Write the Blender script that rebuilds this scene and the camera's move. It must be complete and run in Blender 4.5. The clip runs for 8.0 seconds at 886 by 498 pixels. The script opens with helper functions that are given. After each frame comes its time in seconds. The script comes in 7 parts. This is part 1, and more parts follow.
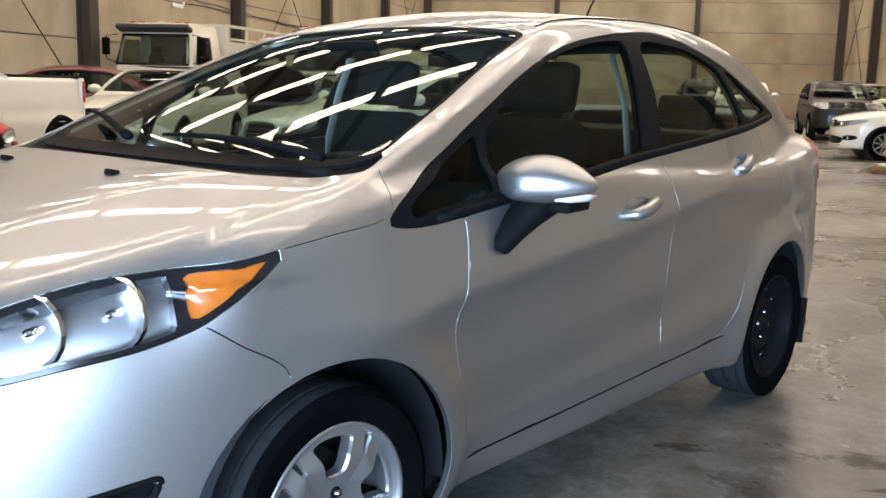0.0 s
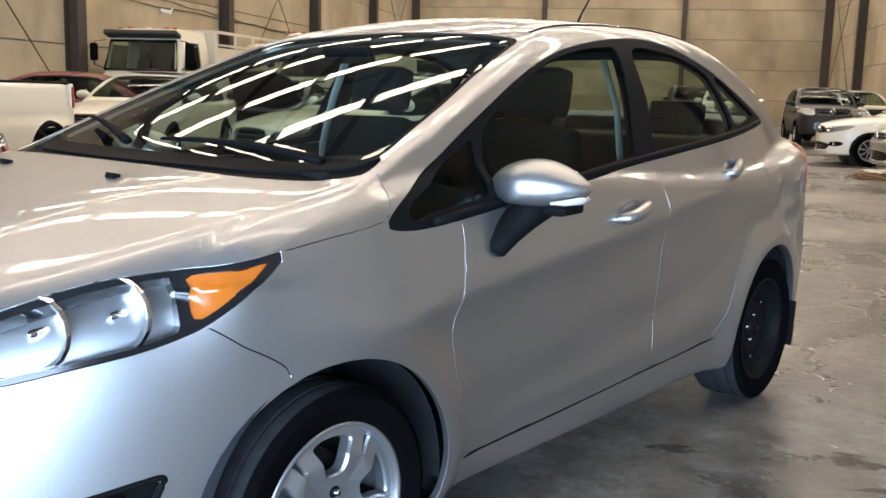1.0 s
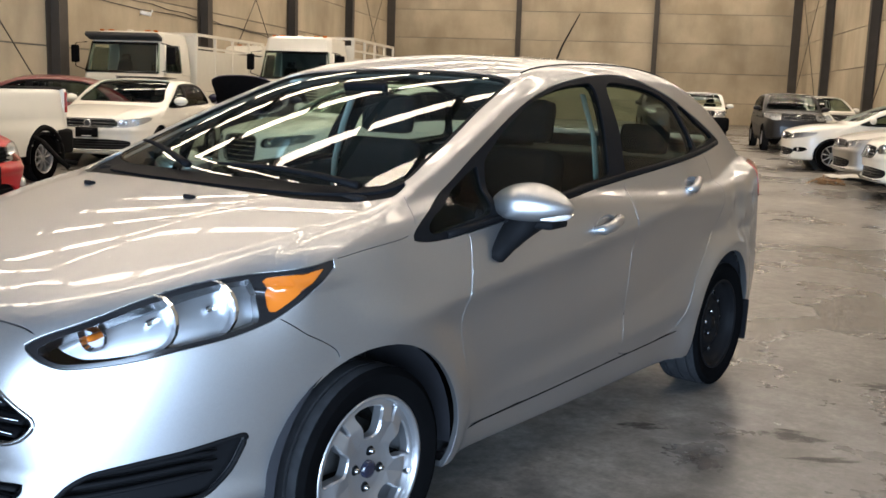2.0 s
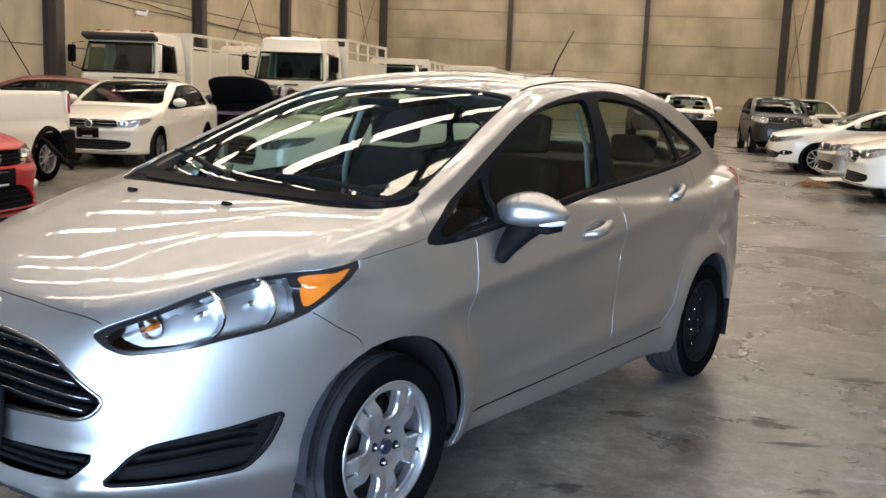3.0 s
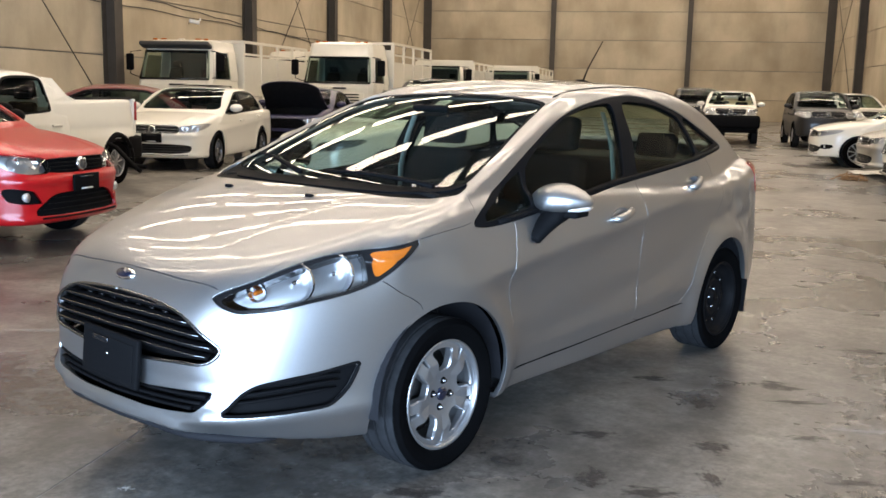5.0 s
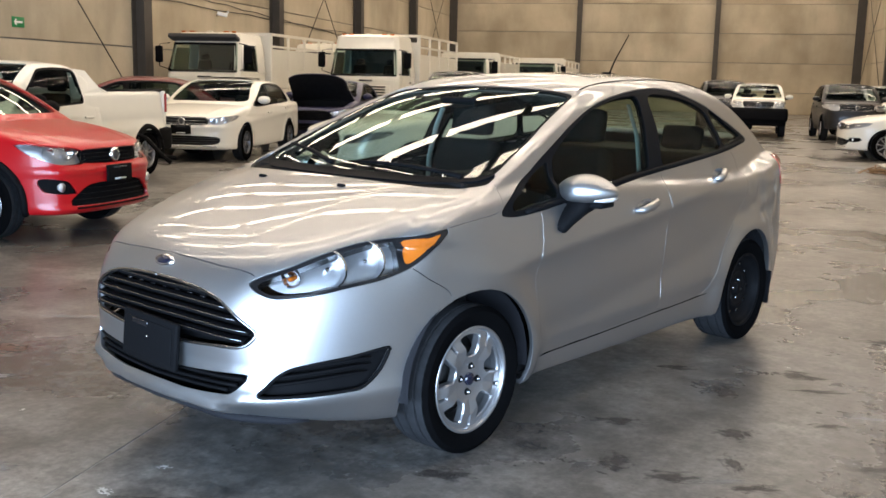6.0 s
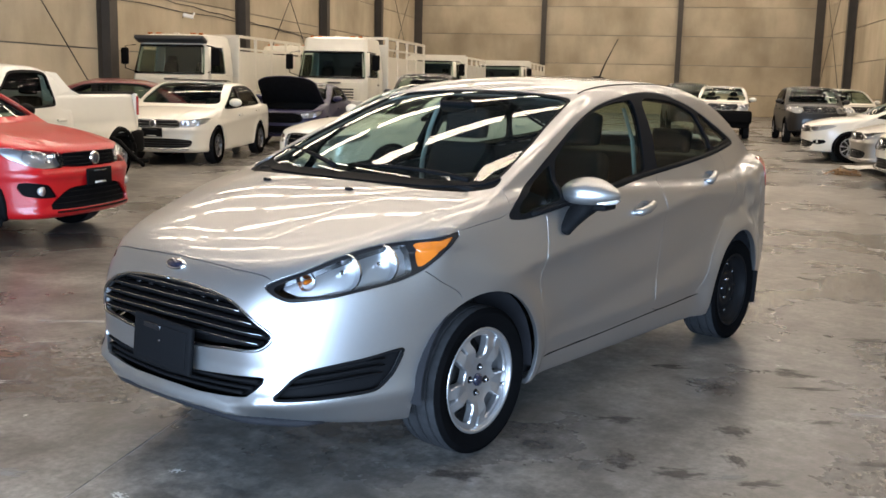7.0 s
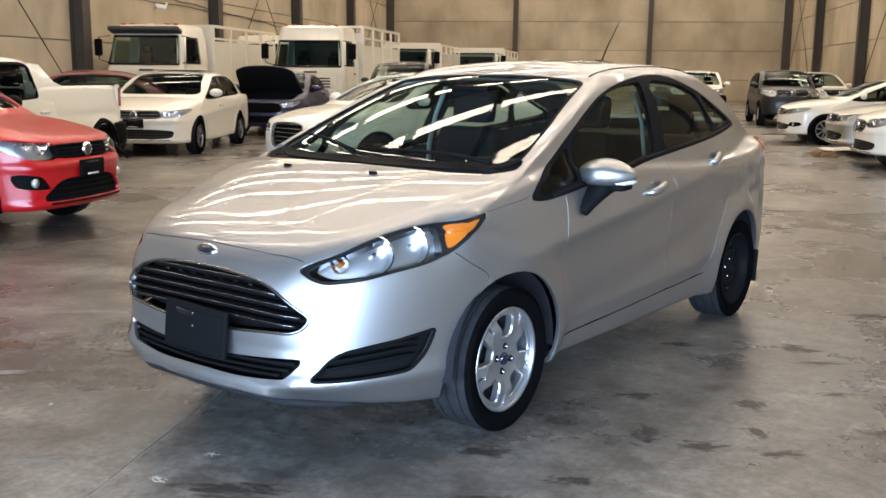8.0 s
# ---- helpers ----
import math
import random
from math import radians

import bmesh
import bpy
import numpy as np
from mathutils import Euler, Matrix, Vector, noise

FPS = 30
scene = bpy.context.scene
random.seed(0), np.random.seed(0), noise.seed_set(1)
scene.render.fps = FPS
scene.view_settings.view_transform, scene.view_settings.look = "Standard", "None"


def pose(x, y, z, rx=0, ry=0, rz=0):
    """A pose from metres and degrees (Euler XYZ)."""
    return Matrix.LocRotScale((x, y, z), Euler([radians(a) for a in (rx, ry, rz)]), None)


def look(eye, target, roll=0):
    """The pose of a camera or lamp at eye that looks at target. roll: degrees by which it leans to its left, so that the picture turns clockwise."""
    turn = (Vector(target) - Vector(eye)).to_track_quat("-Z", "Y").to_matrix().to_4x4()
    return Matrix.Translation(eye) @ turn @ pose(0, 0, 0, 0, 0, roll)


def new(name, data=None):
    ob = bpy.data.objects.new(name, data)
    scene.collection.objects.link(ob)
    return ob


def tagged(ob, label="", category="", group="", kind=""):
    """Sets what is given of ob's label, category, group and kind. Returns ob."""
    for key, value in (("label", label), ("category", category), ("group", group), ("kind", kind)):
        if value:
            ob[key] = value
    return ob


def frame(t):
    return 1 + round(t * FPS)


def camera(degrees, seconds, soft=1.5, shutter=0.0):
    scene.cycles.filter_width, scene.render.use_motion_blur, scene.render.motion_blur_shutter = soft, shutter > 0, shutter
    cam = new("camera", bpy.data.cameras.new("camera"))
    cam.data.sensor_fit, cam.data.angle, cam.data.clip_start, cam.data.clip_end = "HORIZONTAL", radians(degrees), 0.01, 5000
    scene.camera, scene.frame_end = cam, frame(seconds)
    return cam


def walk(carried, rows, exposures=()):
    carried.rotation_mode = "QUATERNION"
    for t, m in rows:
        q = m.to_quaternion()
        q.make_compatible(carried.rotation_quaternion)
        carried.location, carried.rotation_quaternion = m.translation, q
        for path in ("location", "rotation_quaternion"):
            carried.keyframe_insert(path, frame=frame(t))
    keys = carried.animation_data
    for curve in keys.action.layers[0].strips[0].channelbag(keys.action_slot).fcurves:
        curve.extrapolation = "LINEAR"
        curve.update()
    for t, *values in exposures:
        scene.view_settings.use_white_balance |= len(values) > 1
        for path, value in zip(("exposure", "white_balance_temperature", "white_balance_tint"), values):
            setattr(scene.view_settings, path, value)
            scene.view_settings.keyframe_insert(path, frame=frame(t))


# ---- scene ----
from mathutils.geometry import delaunay_2d_cdt

cam = camera(49.0, 8.0, soft=1.6)
PATH = [
    # seconds, eye, yaw, pitch, lean
    (0.0, (2.263, -1.412, 1.243), 39.79, -9.49, 1.48),
    (0.5, (2.265, -1.407, 1.241), 39.66, -9.01, 1.43),
    (1.0, (2.268, -1.452, 1.239), 39.08, -9.11, 1.54),
    (1.5, (2.402, -1.718, 1.289), 38.16, -9.07, 1.69),
    (3.0, (2.676, -2.257, 1.409), 36.86, -9.12, 2.29),
    (3.5, (2.808, -2.443, 1.421), 37.06, -8.79, 2.07),
    (4.0, (2.902, -2.561, 1.430), 37.91, -8.92, 1.80),
    (4.5, (3.003, -2.687, 1.444), 38.83, -9.08, 1.60),
    (6.0, (3.129, -2.862, 1.446), 41.06, -9.69, 1.32),
    (6.5, (3.108, -2.906, 1.440), 41.60, -9.91, 1.96),
    (7.0, (3.020, -3.009, 1.451), 38.88, -9.52, 1.37),
    (7.5, (2.927, -3.112, 1.442), 37.35, -9.58, 0.76),
    (8.0, (2.892, -3.185, 1.430), 37.24, -10.16, 0.67),
]


def facing(eye, yaw, pitch, lean):
    a, b = radians(yaw), radians(pitch)
    way = Vector((-math.sin(a) * math.cos(b), math.cos(a) * math.cos(b), math.sin(b)))
    return look(eye, Vector(eye) + way, lean)


walk(cam, [(t, facing(eye, yaw, pitch, lean)) for t, eye, yaw, pitch, lean in PATH], [(0.0, 0.03, 6380, 15), (8.0, 0.03, 6380, 15)])

# ---- light ----
# the hall's own axes: v across, u along; its origin is the silver car's front axle
HALL = Matrix.Rotation(radians(27.3), 4, "Z")
V_LEFT, V_RIGHT, U_BACK, U_FRONT, Z_ROOF = -13.9, 11.4, 59.4, -8.5, 9.5
GATE = (-6.0, 7.8)


def at_hall(v, u, z=0.0):
    return HALL @ Vector((v, u, z))


world = bpy.data.worlds.new("sky")
scene.world = world
world.use_nodes = True
wn = world.node_tree.nodes
sky = wn.new("ShaderNodeTexSky")
sky.sky_type, sky.sun_disc = "NISHITA", False
sky.sun_elevation, sky.sun_rotation = radians(55), radians(200)
world.node_tree.links.new(sky.outputs[0], wn["Background"].inputs[0])
wn["Background"].inputs[1].default_value = 0.10


def area_light(name, m, size_x, size_y, watts, color):
    data = bpy.data.lights.new(name, "AREA")
    data.shape, data.size, data.size_y, data.energy, data.color = "RECTANGLE", size_x, size_y, watts, color
    ob = new(name, data)
    ob.matrix_world = m
    return ob


# daylight through the skylight strips in the roof, one lamp in each strip's opening
SKY_U = [0.925 + 3.15 * k for k in range(19)]
for u in SKY_U:
    area_light("skylight_lamp", HALL @ pose(-1.25, u, Z_ROOF + 0.02), 24.0, 0.48, 535, (1.0, 0.85, 0.64))
# daylight through the big open gate behind the viewer
area_light("gate_lamp", HALL @ pose((GATE[0] + GATE[1]) / 2, U_FRONT + 0.1, 1.35, 90, 0, 0), GATE[1] - GATE[0] - 0.4, 2.5, 3250, (0.52, 0.74, 1.0))

# ---- materials ----
def material(name):
    m = bpy.data.materials.new(name)
    m.use_nodes = True
    return m, m.node_tree.nodes, m.node_tree.links, m.node_tree.nodes["Principled BSDF"]


def simple(name, color, rough=0.5, metal=0.0, coat=0.0, speck=0.0, scale=40.0, bump=0.0, spec=0.5):
    """A surface of one colour with fine variation of tone and roughness."""
    m, n, l, b = material(name)
    b.inputs["Base Color"].default_value = (*color, 1)
    b.inputs["Roughness"].default_value = rough
    b.inputs["Metallic"].default_value = metal
    b.inputs["Coat Weight"].default_value = coat
    b.inputs["Specular IOR Level"].default_value = spec
    b.inputs["Coat Roughness"].default_value = 0.04
    if speck or bump:
        co = n.new("ShaderNodeTexCoord")
        t = n.new("ShaderNodeTexNoise")
        t.inputs["Scale"].default_value, t.inputs["Detail"].default_value = scale, 5
        l.new(co.outputs["Object"], t.inputs["Vector"])
        if speck:
            r = n.new("ShaderNodeMixRGB")
            r.blend_type = "MIX"
            r.inputs[1].default_value = (*[c * (1 - speck) for c in color], 1)
            r.inputs[2].default_value = (*[min(1, c * (1 + speck)) for c in color], 1)
            l.new(t.outputs[0], r.inputs[0])
            l.new(r.outputs[0], b.inputs["Base Color"])
        if bump:
            k = n.new("ShaderNodeBump")
            k.inputs["Strength"].default_value, k.inputs["Distance"].default_value = bump, 0.002
            l.new(t.outputs[0], k.inputs["Height"])
            l.new(k.outputs[0], b.inputs["Normal"])
    return m


def metallic_paint(name, color, dust=0.0):
    """Metallic lacquer: fine flake under a clear coat, with a trace of dust low down on the panels' texture."""
    m, n, l, b = material(name)
    co = n.new("ShaderNodeTexCoord")
    fl = n.new("ShaderNodeTexVoronoi")
    fl.inputs["Scale"].default_value = 900
    l.new(co.outputs["Object"], fl.inputs["Vector"])
    mx = n.new("ShaderNodeMixRGB")
    mx.inputs[1].default_value = (*[c * 0.92 for c in color], 1)
    mx.inputs[2].default_value = (*[min(1, c * 1.08) for c in color], 1)
    l.new(fl.outputs["Color"], mx.inputs[0])
    l.new(mx.outputs[0], b.inputs["Base Color"])
    big = n.new("ShaderNodeTexNoise")
    big.inputs["Scale"].default_value, big.inputs["Detail"].default_value = 3.0, 6
    l.new(co.outputs["Object"], big.inputs["Vector"])
    rr = n.new("ShaderNodeMapRange")
    rr.inputs["To Min"].default_value, rr.inputs["To Max"].default_value = 0.35, 0.45
    l.new(big.outputs[0], rr.inputs["Value"])
    l.new(rr.outputs[0], b.inputs["Roughness"])
    b.inputs["Metallic"].default_value = 0.95
    b.inputs["Coat Weight"].default_value = 0.75
    cr = n.new("ShaderNodeMapRange")
    cr.inputs["To Min"].default_value, cr.inputs["To Max"].default_value = 0.015, 0.06 + dust
    l.new(big.outputs[0], cr.inputs["Value"])
    l.new(cr.outputs[0], b.inputs["Coat Roughness"])
    return m


def glass(name, tint, rough=0.0, gloss=0.06, edge=0.85):
    """A thin pane: mostly clear, tinted, with mirror gloss that grows at a slant."""
    m, n, l, b = material(name)
    n.remove(b)
    tr = n.new("ShaderNodeBsdfTransparent")
    tr.inputs[0].default_value = (*tint, 1)
    gl = n.new("ShaderNodeBsdfGlossy")
    gl.inputs["Roughness"].default_value = rough
    lw = n.new("ShaderNodeLayerWeight")
    lw.inputs[0].default_value = 0.5
    pw = n.new("ShaderNodeMath")
    pw.operation = "POWER"
    pw.inputs[1].default_value = 4.0
    l.new(lw.outputs["Facing"], pw.inputs[0])
    fr = n.new("ShaderNodeMath")
    fr.operation = "MULTIPLY_ADD"
    fr.inputs[1].default_value, fr.inputs[2].default_value = edge, gloss
    l.new(pw.outputs[0], fr.inputs[0])
    mx = n.new("ShaderNodeMixShader")
    l.new(fr.outputs[0], mx.inputs[0])
    l.new(tr.outputs[0], mx.inputs[1])
    l.new(gl.outputs[0], mx.inputs[2])
    l.new(mx.outputs[0], n["Material Output"].inputs[0])
    return m


SILVER = metallic_paint("silver_paint", (0.39, 0.39, 0.39))
BLACK_PLASTIC = simple("black_plastic", (0.006, 0.006, 0.0065), 0.60, speck=0.2, scale=60, bump=0.1, spec=0.03)
BLACK_GLOSS = simple("black_gloss", (0.008, 0.008, 0.009), 0.15)
RUBBER = simple("rubber", (0.0032, 0.0032, 0.0034), 0.85, speck=0.3, scale=25, bump=0.2, spec=0.0)
TREAD = simple("dusty_tread", (0.020, 0.0205, 0.022), 0.9, speck=0.5, scale=30, bump=0.3, spec=0.1)
CHROME = simple("chrome", (0.85, 0.86, 0.88), 0.08, 1.0)
ALLOY = simple("alloy", (0.32, 0.32, 0.325), 0.36, 0.8, 0.3, speck=0.06, scale=30)
INTERIOR = simple("interior_plastic", (0.010, 0.010, 0.0105), 0.7, spec=0.08, speck=0.15, scale=80)
WINDSHIELD = glass("windshield_glass", (0.84, 0.95, 0.89), gloss=0.032, edge=0.52)
SIDE_GLASS = glass("side_glass", (0.42, 0.50, 0.45), gloss=0.012, edge=0.35)
TRUCK_GLASS = glass("truck_glass", (0.80, 0.88, 0.84))
SILVER_TRIM = metallic_paint("silver_trim", (0.72, 0.72, 0.71))
BLACK_TRIM = simple("black_trim", (0.005, 0.005, 0.0055), 0.55, speck=0.2, scale=30, spec=0.06)
BLACK_STEEL = simple("black_steel", (0.006, 0.006, 0.0065), 0.5, 0.0, speck=0.3, scale=18, spec=0.04)
DARK_CHROME = simple("dark_chrome", (0.27, 0.275, 0.285), 0.25, 1.0)
MIRROR_CHROME = simple("mirror_chrome", (0.93, 0.94, 0.95), 0.03, 1.0)
DARK_BLUE = simple("dark_blue", (0.008, 0.010, 0.022), 0.2, coat=0.6)
LAMP_DARK = simple("lamp_dark", (0.10, 0.10, 0.105), 0.25, 0.6)
LAMP_BRIGHT = simple("lamp_bright", (0.44, 0.45, 0.47), 0.30, 0.85)
REFLECTOR = simple("lamp_reflector", (0.74, 0.75, 0.77), 0.15, 1.0)
AMBER = simple("amber", (0.50, 0.125, 0.010), 0.18, coat=1.0)
TAIL_RED = simple("tail_red", (0.34, 0.03, 0.028), 0.12, coat=1.0)
CLEAR_WHITE = simple("clear_white", (0.75, 0.75, 0.74), 0.08, 0.4, 1.0)
CLEAR = glass("clear_lens", (0.93, 0.94, 0.94))
BRAKE = simple("brake", (0.020, 0.019, 0.018), 0.6, 0.4, speck=0.4, scale=20)
LINER = simple("liner", (0.010, 0.010, 0.012), 0.8, speck=0.5, scale=9, bump=0.3, spec=0.2)
FABRIC = simple("seat_fabric", (0.009, 0.009, 0.0095), 0.9, spec=0.08, speck=0.25, scale=160, bump=0.3)
LIT_CAB_LINING = simple("lit_cab_lining", (0.07, 0.07, 0.065), 0.8, speck=0.15, scale=20)
HEADLINER = simple("headliner", (0.09, 0.09, 0.085), 0.9, speck=0.08, scale=120, spec=0.1)
LIT_PILLAR_GREY = simple("lit_pillar_grey", (0.24, 0.25, 0.24), 0.8, speck=0.1, scale=60)
TRIM_GREY = simple("trim_grey", (0.028, 0.028, 0.027), 0.75, spec=0.08, speck=0.12, scale=90)


def concrete(name, dark, light, scale, rough=(0.5, 0.8), streak=0.0, bump=0.15, spread=0.5, mottle=0.0, grit=0.5, detail=8):
    """Concrete with clouds, fine grain and, where asked, runs of dirt down the face."""
    m, n, l, b = material(name)
    co = n.new("ShaderNodeTexCoord")
    info = n.new("ShaderNodeObjectInfo")
    add = n.new("ShaderNodeVectorMath")
    add.operation = "ADD"
    geo = n.new("ShaderNodeNewGeometry")
    l.new(geo.outputs["Position"], add.inputs[0])
    l.new(info.outputs["Random"], add.inputs[1])

    def noise_at(sc, det, rgh, vec=None, stretch=None):
        t = n.new("ShaderNodeTexNoise")
        t.inputs["Scale"].default_value, t.inputs["Detail"].default_value, t.inputs["Roughness"].default_value = sc, det, rgh
        src = add.outputs[0]
        if stretch:
            mp = n.new("ShaderNodeMapping")
            mp.inputs["Scale"].default_value = stretch
            l.new(src, mp.inputs["Vector"])
            src = mp.outputs[0]
        l.new(src, t.inputs["Vector"])
        return t.outputs[0]

    clouds, grain = noise_at(scale, detail, 0.62 if detail > 4 else 0.5), noise_at(scale * 22, 4, 0.6)
    ramp = n.new("ShaderNodeValToRGB")
    ramp.color_ramp.elements[0].position, ramp.color_ramp.elements[1].position = 0.5 - spread * 0.35, 0.5 + spread * 0.35
    ramp.color_ramp.elements[0].color, ramp.color_ramp.elements[1].color = (*dark, 1), (*light, 1)
    l.new(clouds, ramp.inputs[0])
    mul = n.new("ShaderNodeMixRGB")
    mul.blend_type = "MULTIPLY"
    mul.inputs[0].default_value = grit
    gr = n.new("ShaderNodeMapRange")
    gr.inputs["From Min"].default_value, gr.inputs["From Max"].default_value = 0.3, 0.7
    gr.inputs["To Min"].default_value, gr.inputs["To Max"].default_value = 0.72, 1.15
    l.new(grain, gr.inputs["Value"])
    l.new(ramp.outputs[0], mul.inputs[1])
    l.new(gr.outputs[0], mul.inputs[2])
    out = mul.outputs[0]
    if mottle:
        for sc, lo, stretch in ((1.7, 1.0 - 1.3 * mottle, (1.0, 0.7, 1.0)), (7.0, 1.0 - 1.3 * mottle, (0.75, 1.0, 1.0)), (34.0, 1.0 - 1.1 * mottle, (1.0, 0.8, 1.0))):
            t = noise_at(sc, 9, 0.68, stretch=stretch)
            mr = n.new("ShaderNodeMapRange")
            mr.inputs["From Min"].default_value, mr.inputs["From Max"].default_value = 0.30, 0.70
            mr.inputs["To Min"].default_value, mr.inputs["To Max"].default_value = lo, 1.28
            l.new(t, mr.inputs["Value"])
            mm = n.new("ShaderNodeMixRGB")
            mm.blend_type = "MULTIPLY"
            mm.inputs[0].default_value = 1.0
            l.new(out, mm.inputs[1])
            l.new(mr.outputs[0], mm.inputs[2])
            out = mm.outputs[0]
    if streak:
        st = noise_at(1.0, 5, 0.6, stretch=(0.45, 0.45, 0.14))
        sr = n.new("ShaderNodeMapRange")
        sr.inputs["From Min"].default_value, sr.inputs["From Max"].default_value = 0.45, 0.75
        sr.inputs["To Min"].default_value, sr.inputs["To Max"].default_value = 1.0, 1.0 - streak
        l.new(st, sr.inputs["Value"])
        m2 = n.new("ShaderNodeMixRGB")
        m2.blend_type = "MULTIPLY"
        m2.inputs[0].default_value = 1.0
        l.new(out, m2.inputs[1])
        l.new(sr.outputs[0], m2.inputs[2])
        out = m2.outputs[0]
    rnd = n.new("ShaderNodeMapRange")
    rnd.inputs["To Min"].default_value, rnd.inputs["To Max"].default_value = 0.93, 1.05
    l.new(info.outputs["Random"], rnd.inputs["Value"])
    m3 = n.new("ShaderNodeMixRGB")
    m3.blend_type = "MULTIPLY"
    m3.inputs[0].default_value = 1.0
    l.new(out, m3.inputs[1])
    l.new(rnd.outputs[0], m3.inputs[2])
    l.new(m3.outputs[0], b.inputs["Base Color"])
    rr = n.new("ShaderNodeMapRange")
    rr.inputs["From Min"].default_value, rr.inputs["From Max"].default_value = 0.3, 0.7
    rr.inputs["To Min"].default_value, rr.inputs["To Max"].default_value = rough
    l.new(clouds, rr.inputs["Value"])
    l.new(rr.outputs[0], b.inputs["Roughness"])
    k = n.new("ShaderNodeBump")
    k.inputs["Strength"].default_value, k.inputs["Distance"].default_value = bump, 0.01
    l.new(grain, k.inputs["Height"])
    l.new(k.outputs[0], b.inputs["Normal"])
    return m


FLOOR_CONCRETE = concrete("floor_concrete", (0.094, 0.090, 0.087), (0.275, 0.256, 0.228), 0.55, (0.17, 0.42), 0, 0.25, 0.5, 0.42)
WALL_CONCRETE = concrete("wall_concrete", (0.38, 0.315, 0.22), (0.54, 0.465, 0.345), 0.40, (0.75, 0.9), 0.32, 0.12, 0.5, 0.0, 0.10, 4)
FLOOR_JOINT = simple("floor_joint", (0.36, 0.355, 0.34), 0.8, speck=0.3, scale=30)
JOINT = simple("joint", (0.20, 0.19, 0.17), 0.8, speck=0.3, scale=12)
STEEL = simple("column_steel", (0.060, 0.052, 0.044), 0.7, 0.0, speck=0.25, scale=3)
ROOF_SHEET = simple("roof_sheet", (0.30, 0.30, 0.29), 0.5, 0.2, speck=0.1, scale=4)
WHITE_PAINT = simple("white_paint", (0.76, 0.735, 0.655), 0.35, 0, 0.9, speck=0.03, scale=6)
CREAM_PAINT = simple("truck_white", (0.74, 0.70, 0.60), 0.4, 0, 0.5, speck=0.06, scale=5)
RED_PAINT = simple("red_paint", (0.42, 0.007, 0.010), 0.28, 0, 0.3, speck=0.05, scale=6, spec=0.3)
DARK_RED = simple("dark_red_paint", (0.11, 0.006, 0.008), 0.35, 0.0, 0.4, speck=0.1, scale=6)
NIGHT_BLUE = simple("night_blue_paint", (0.005, 0.006, 0.045), 0.4, 0.0, 0.35, speck=0.15, scale=6)
DARK_PAINT = simple("dark_grey_paint", (0.008, 0.008, 0.009), 0.45, 0.0, 0.22, speck=0.2, scale=6)
GREY_SILVER = metallic_paint("grey_silver", (0.48, 0.47, 0.44))
GREY_VISOR = simple("grey_visor", (0.05, 0.05, 0.05), 0.5, speck=0.2, scale=8)
GREEN_SIGN = simple("green_sign", (0.01, 0.20, 0.06), 0.4, speck=0.05)
WHITE_MARK = simple("white_mark", (0.8, 0.8, 0.78), 0.5)
STAIN_BROWN = simple("stain_brown", (0.10, 0.045, 0.028), 0.6, speck=0.6, scale=14)
PALE_SPOT = simple("pale_spot", (0.62, 0.62, 0.60), 0.7, speck=0.2, scale=30)
DEBRIS = simple("debris_brown", (0.20, 0.11, 0.045), 0.8, speck=0.5, scale=25)
SHEET_WHITE = simple("plastic_sheet", (0.72, 0.71, 0.67), 0.4, speck=0.08, scale=8)
CABLE = simple("cable", (0.03, 0.028, 0.026), 0.6)

# ---- meshes ----
def part(name, bm, mat, parent=None, label="", smooth=True):
    me = bpy.data.meshes.new(name)
    if smooth:
        for f in bm.faces:
            f.smooth = True
    bm.to_mesh(me)
    bm.free()
    me.materials.append(mat)
    ob = new(name, me)
    if parent is not None:
        ob.parent = parent
    if label:
        ob["label"] = label
    return ob


def mesh_part(name, verts, faces, mat, parent=None, label="", normals=None, smooth=True):
    me = bpy.data.meshes.new(name)
    me.from_pydata([tuple(v) for v in verts], [], [tuple(f) for f in faces])
    me.polygons.foreach_set("use_smooth", [smooth] * len(me.polygons))
    me.materials.append(mat)
    if normals is not None:
        me.normals_split_custom_set_from_vertices([tuple(n) for n in normals])
    me.update()
    ob = new(name, me)
    if parent is not None:
        ob.parent = parent
    if label:
        ob["label"] = label
    return ob


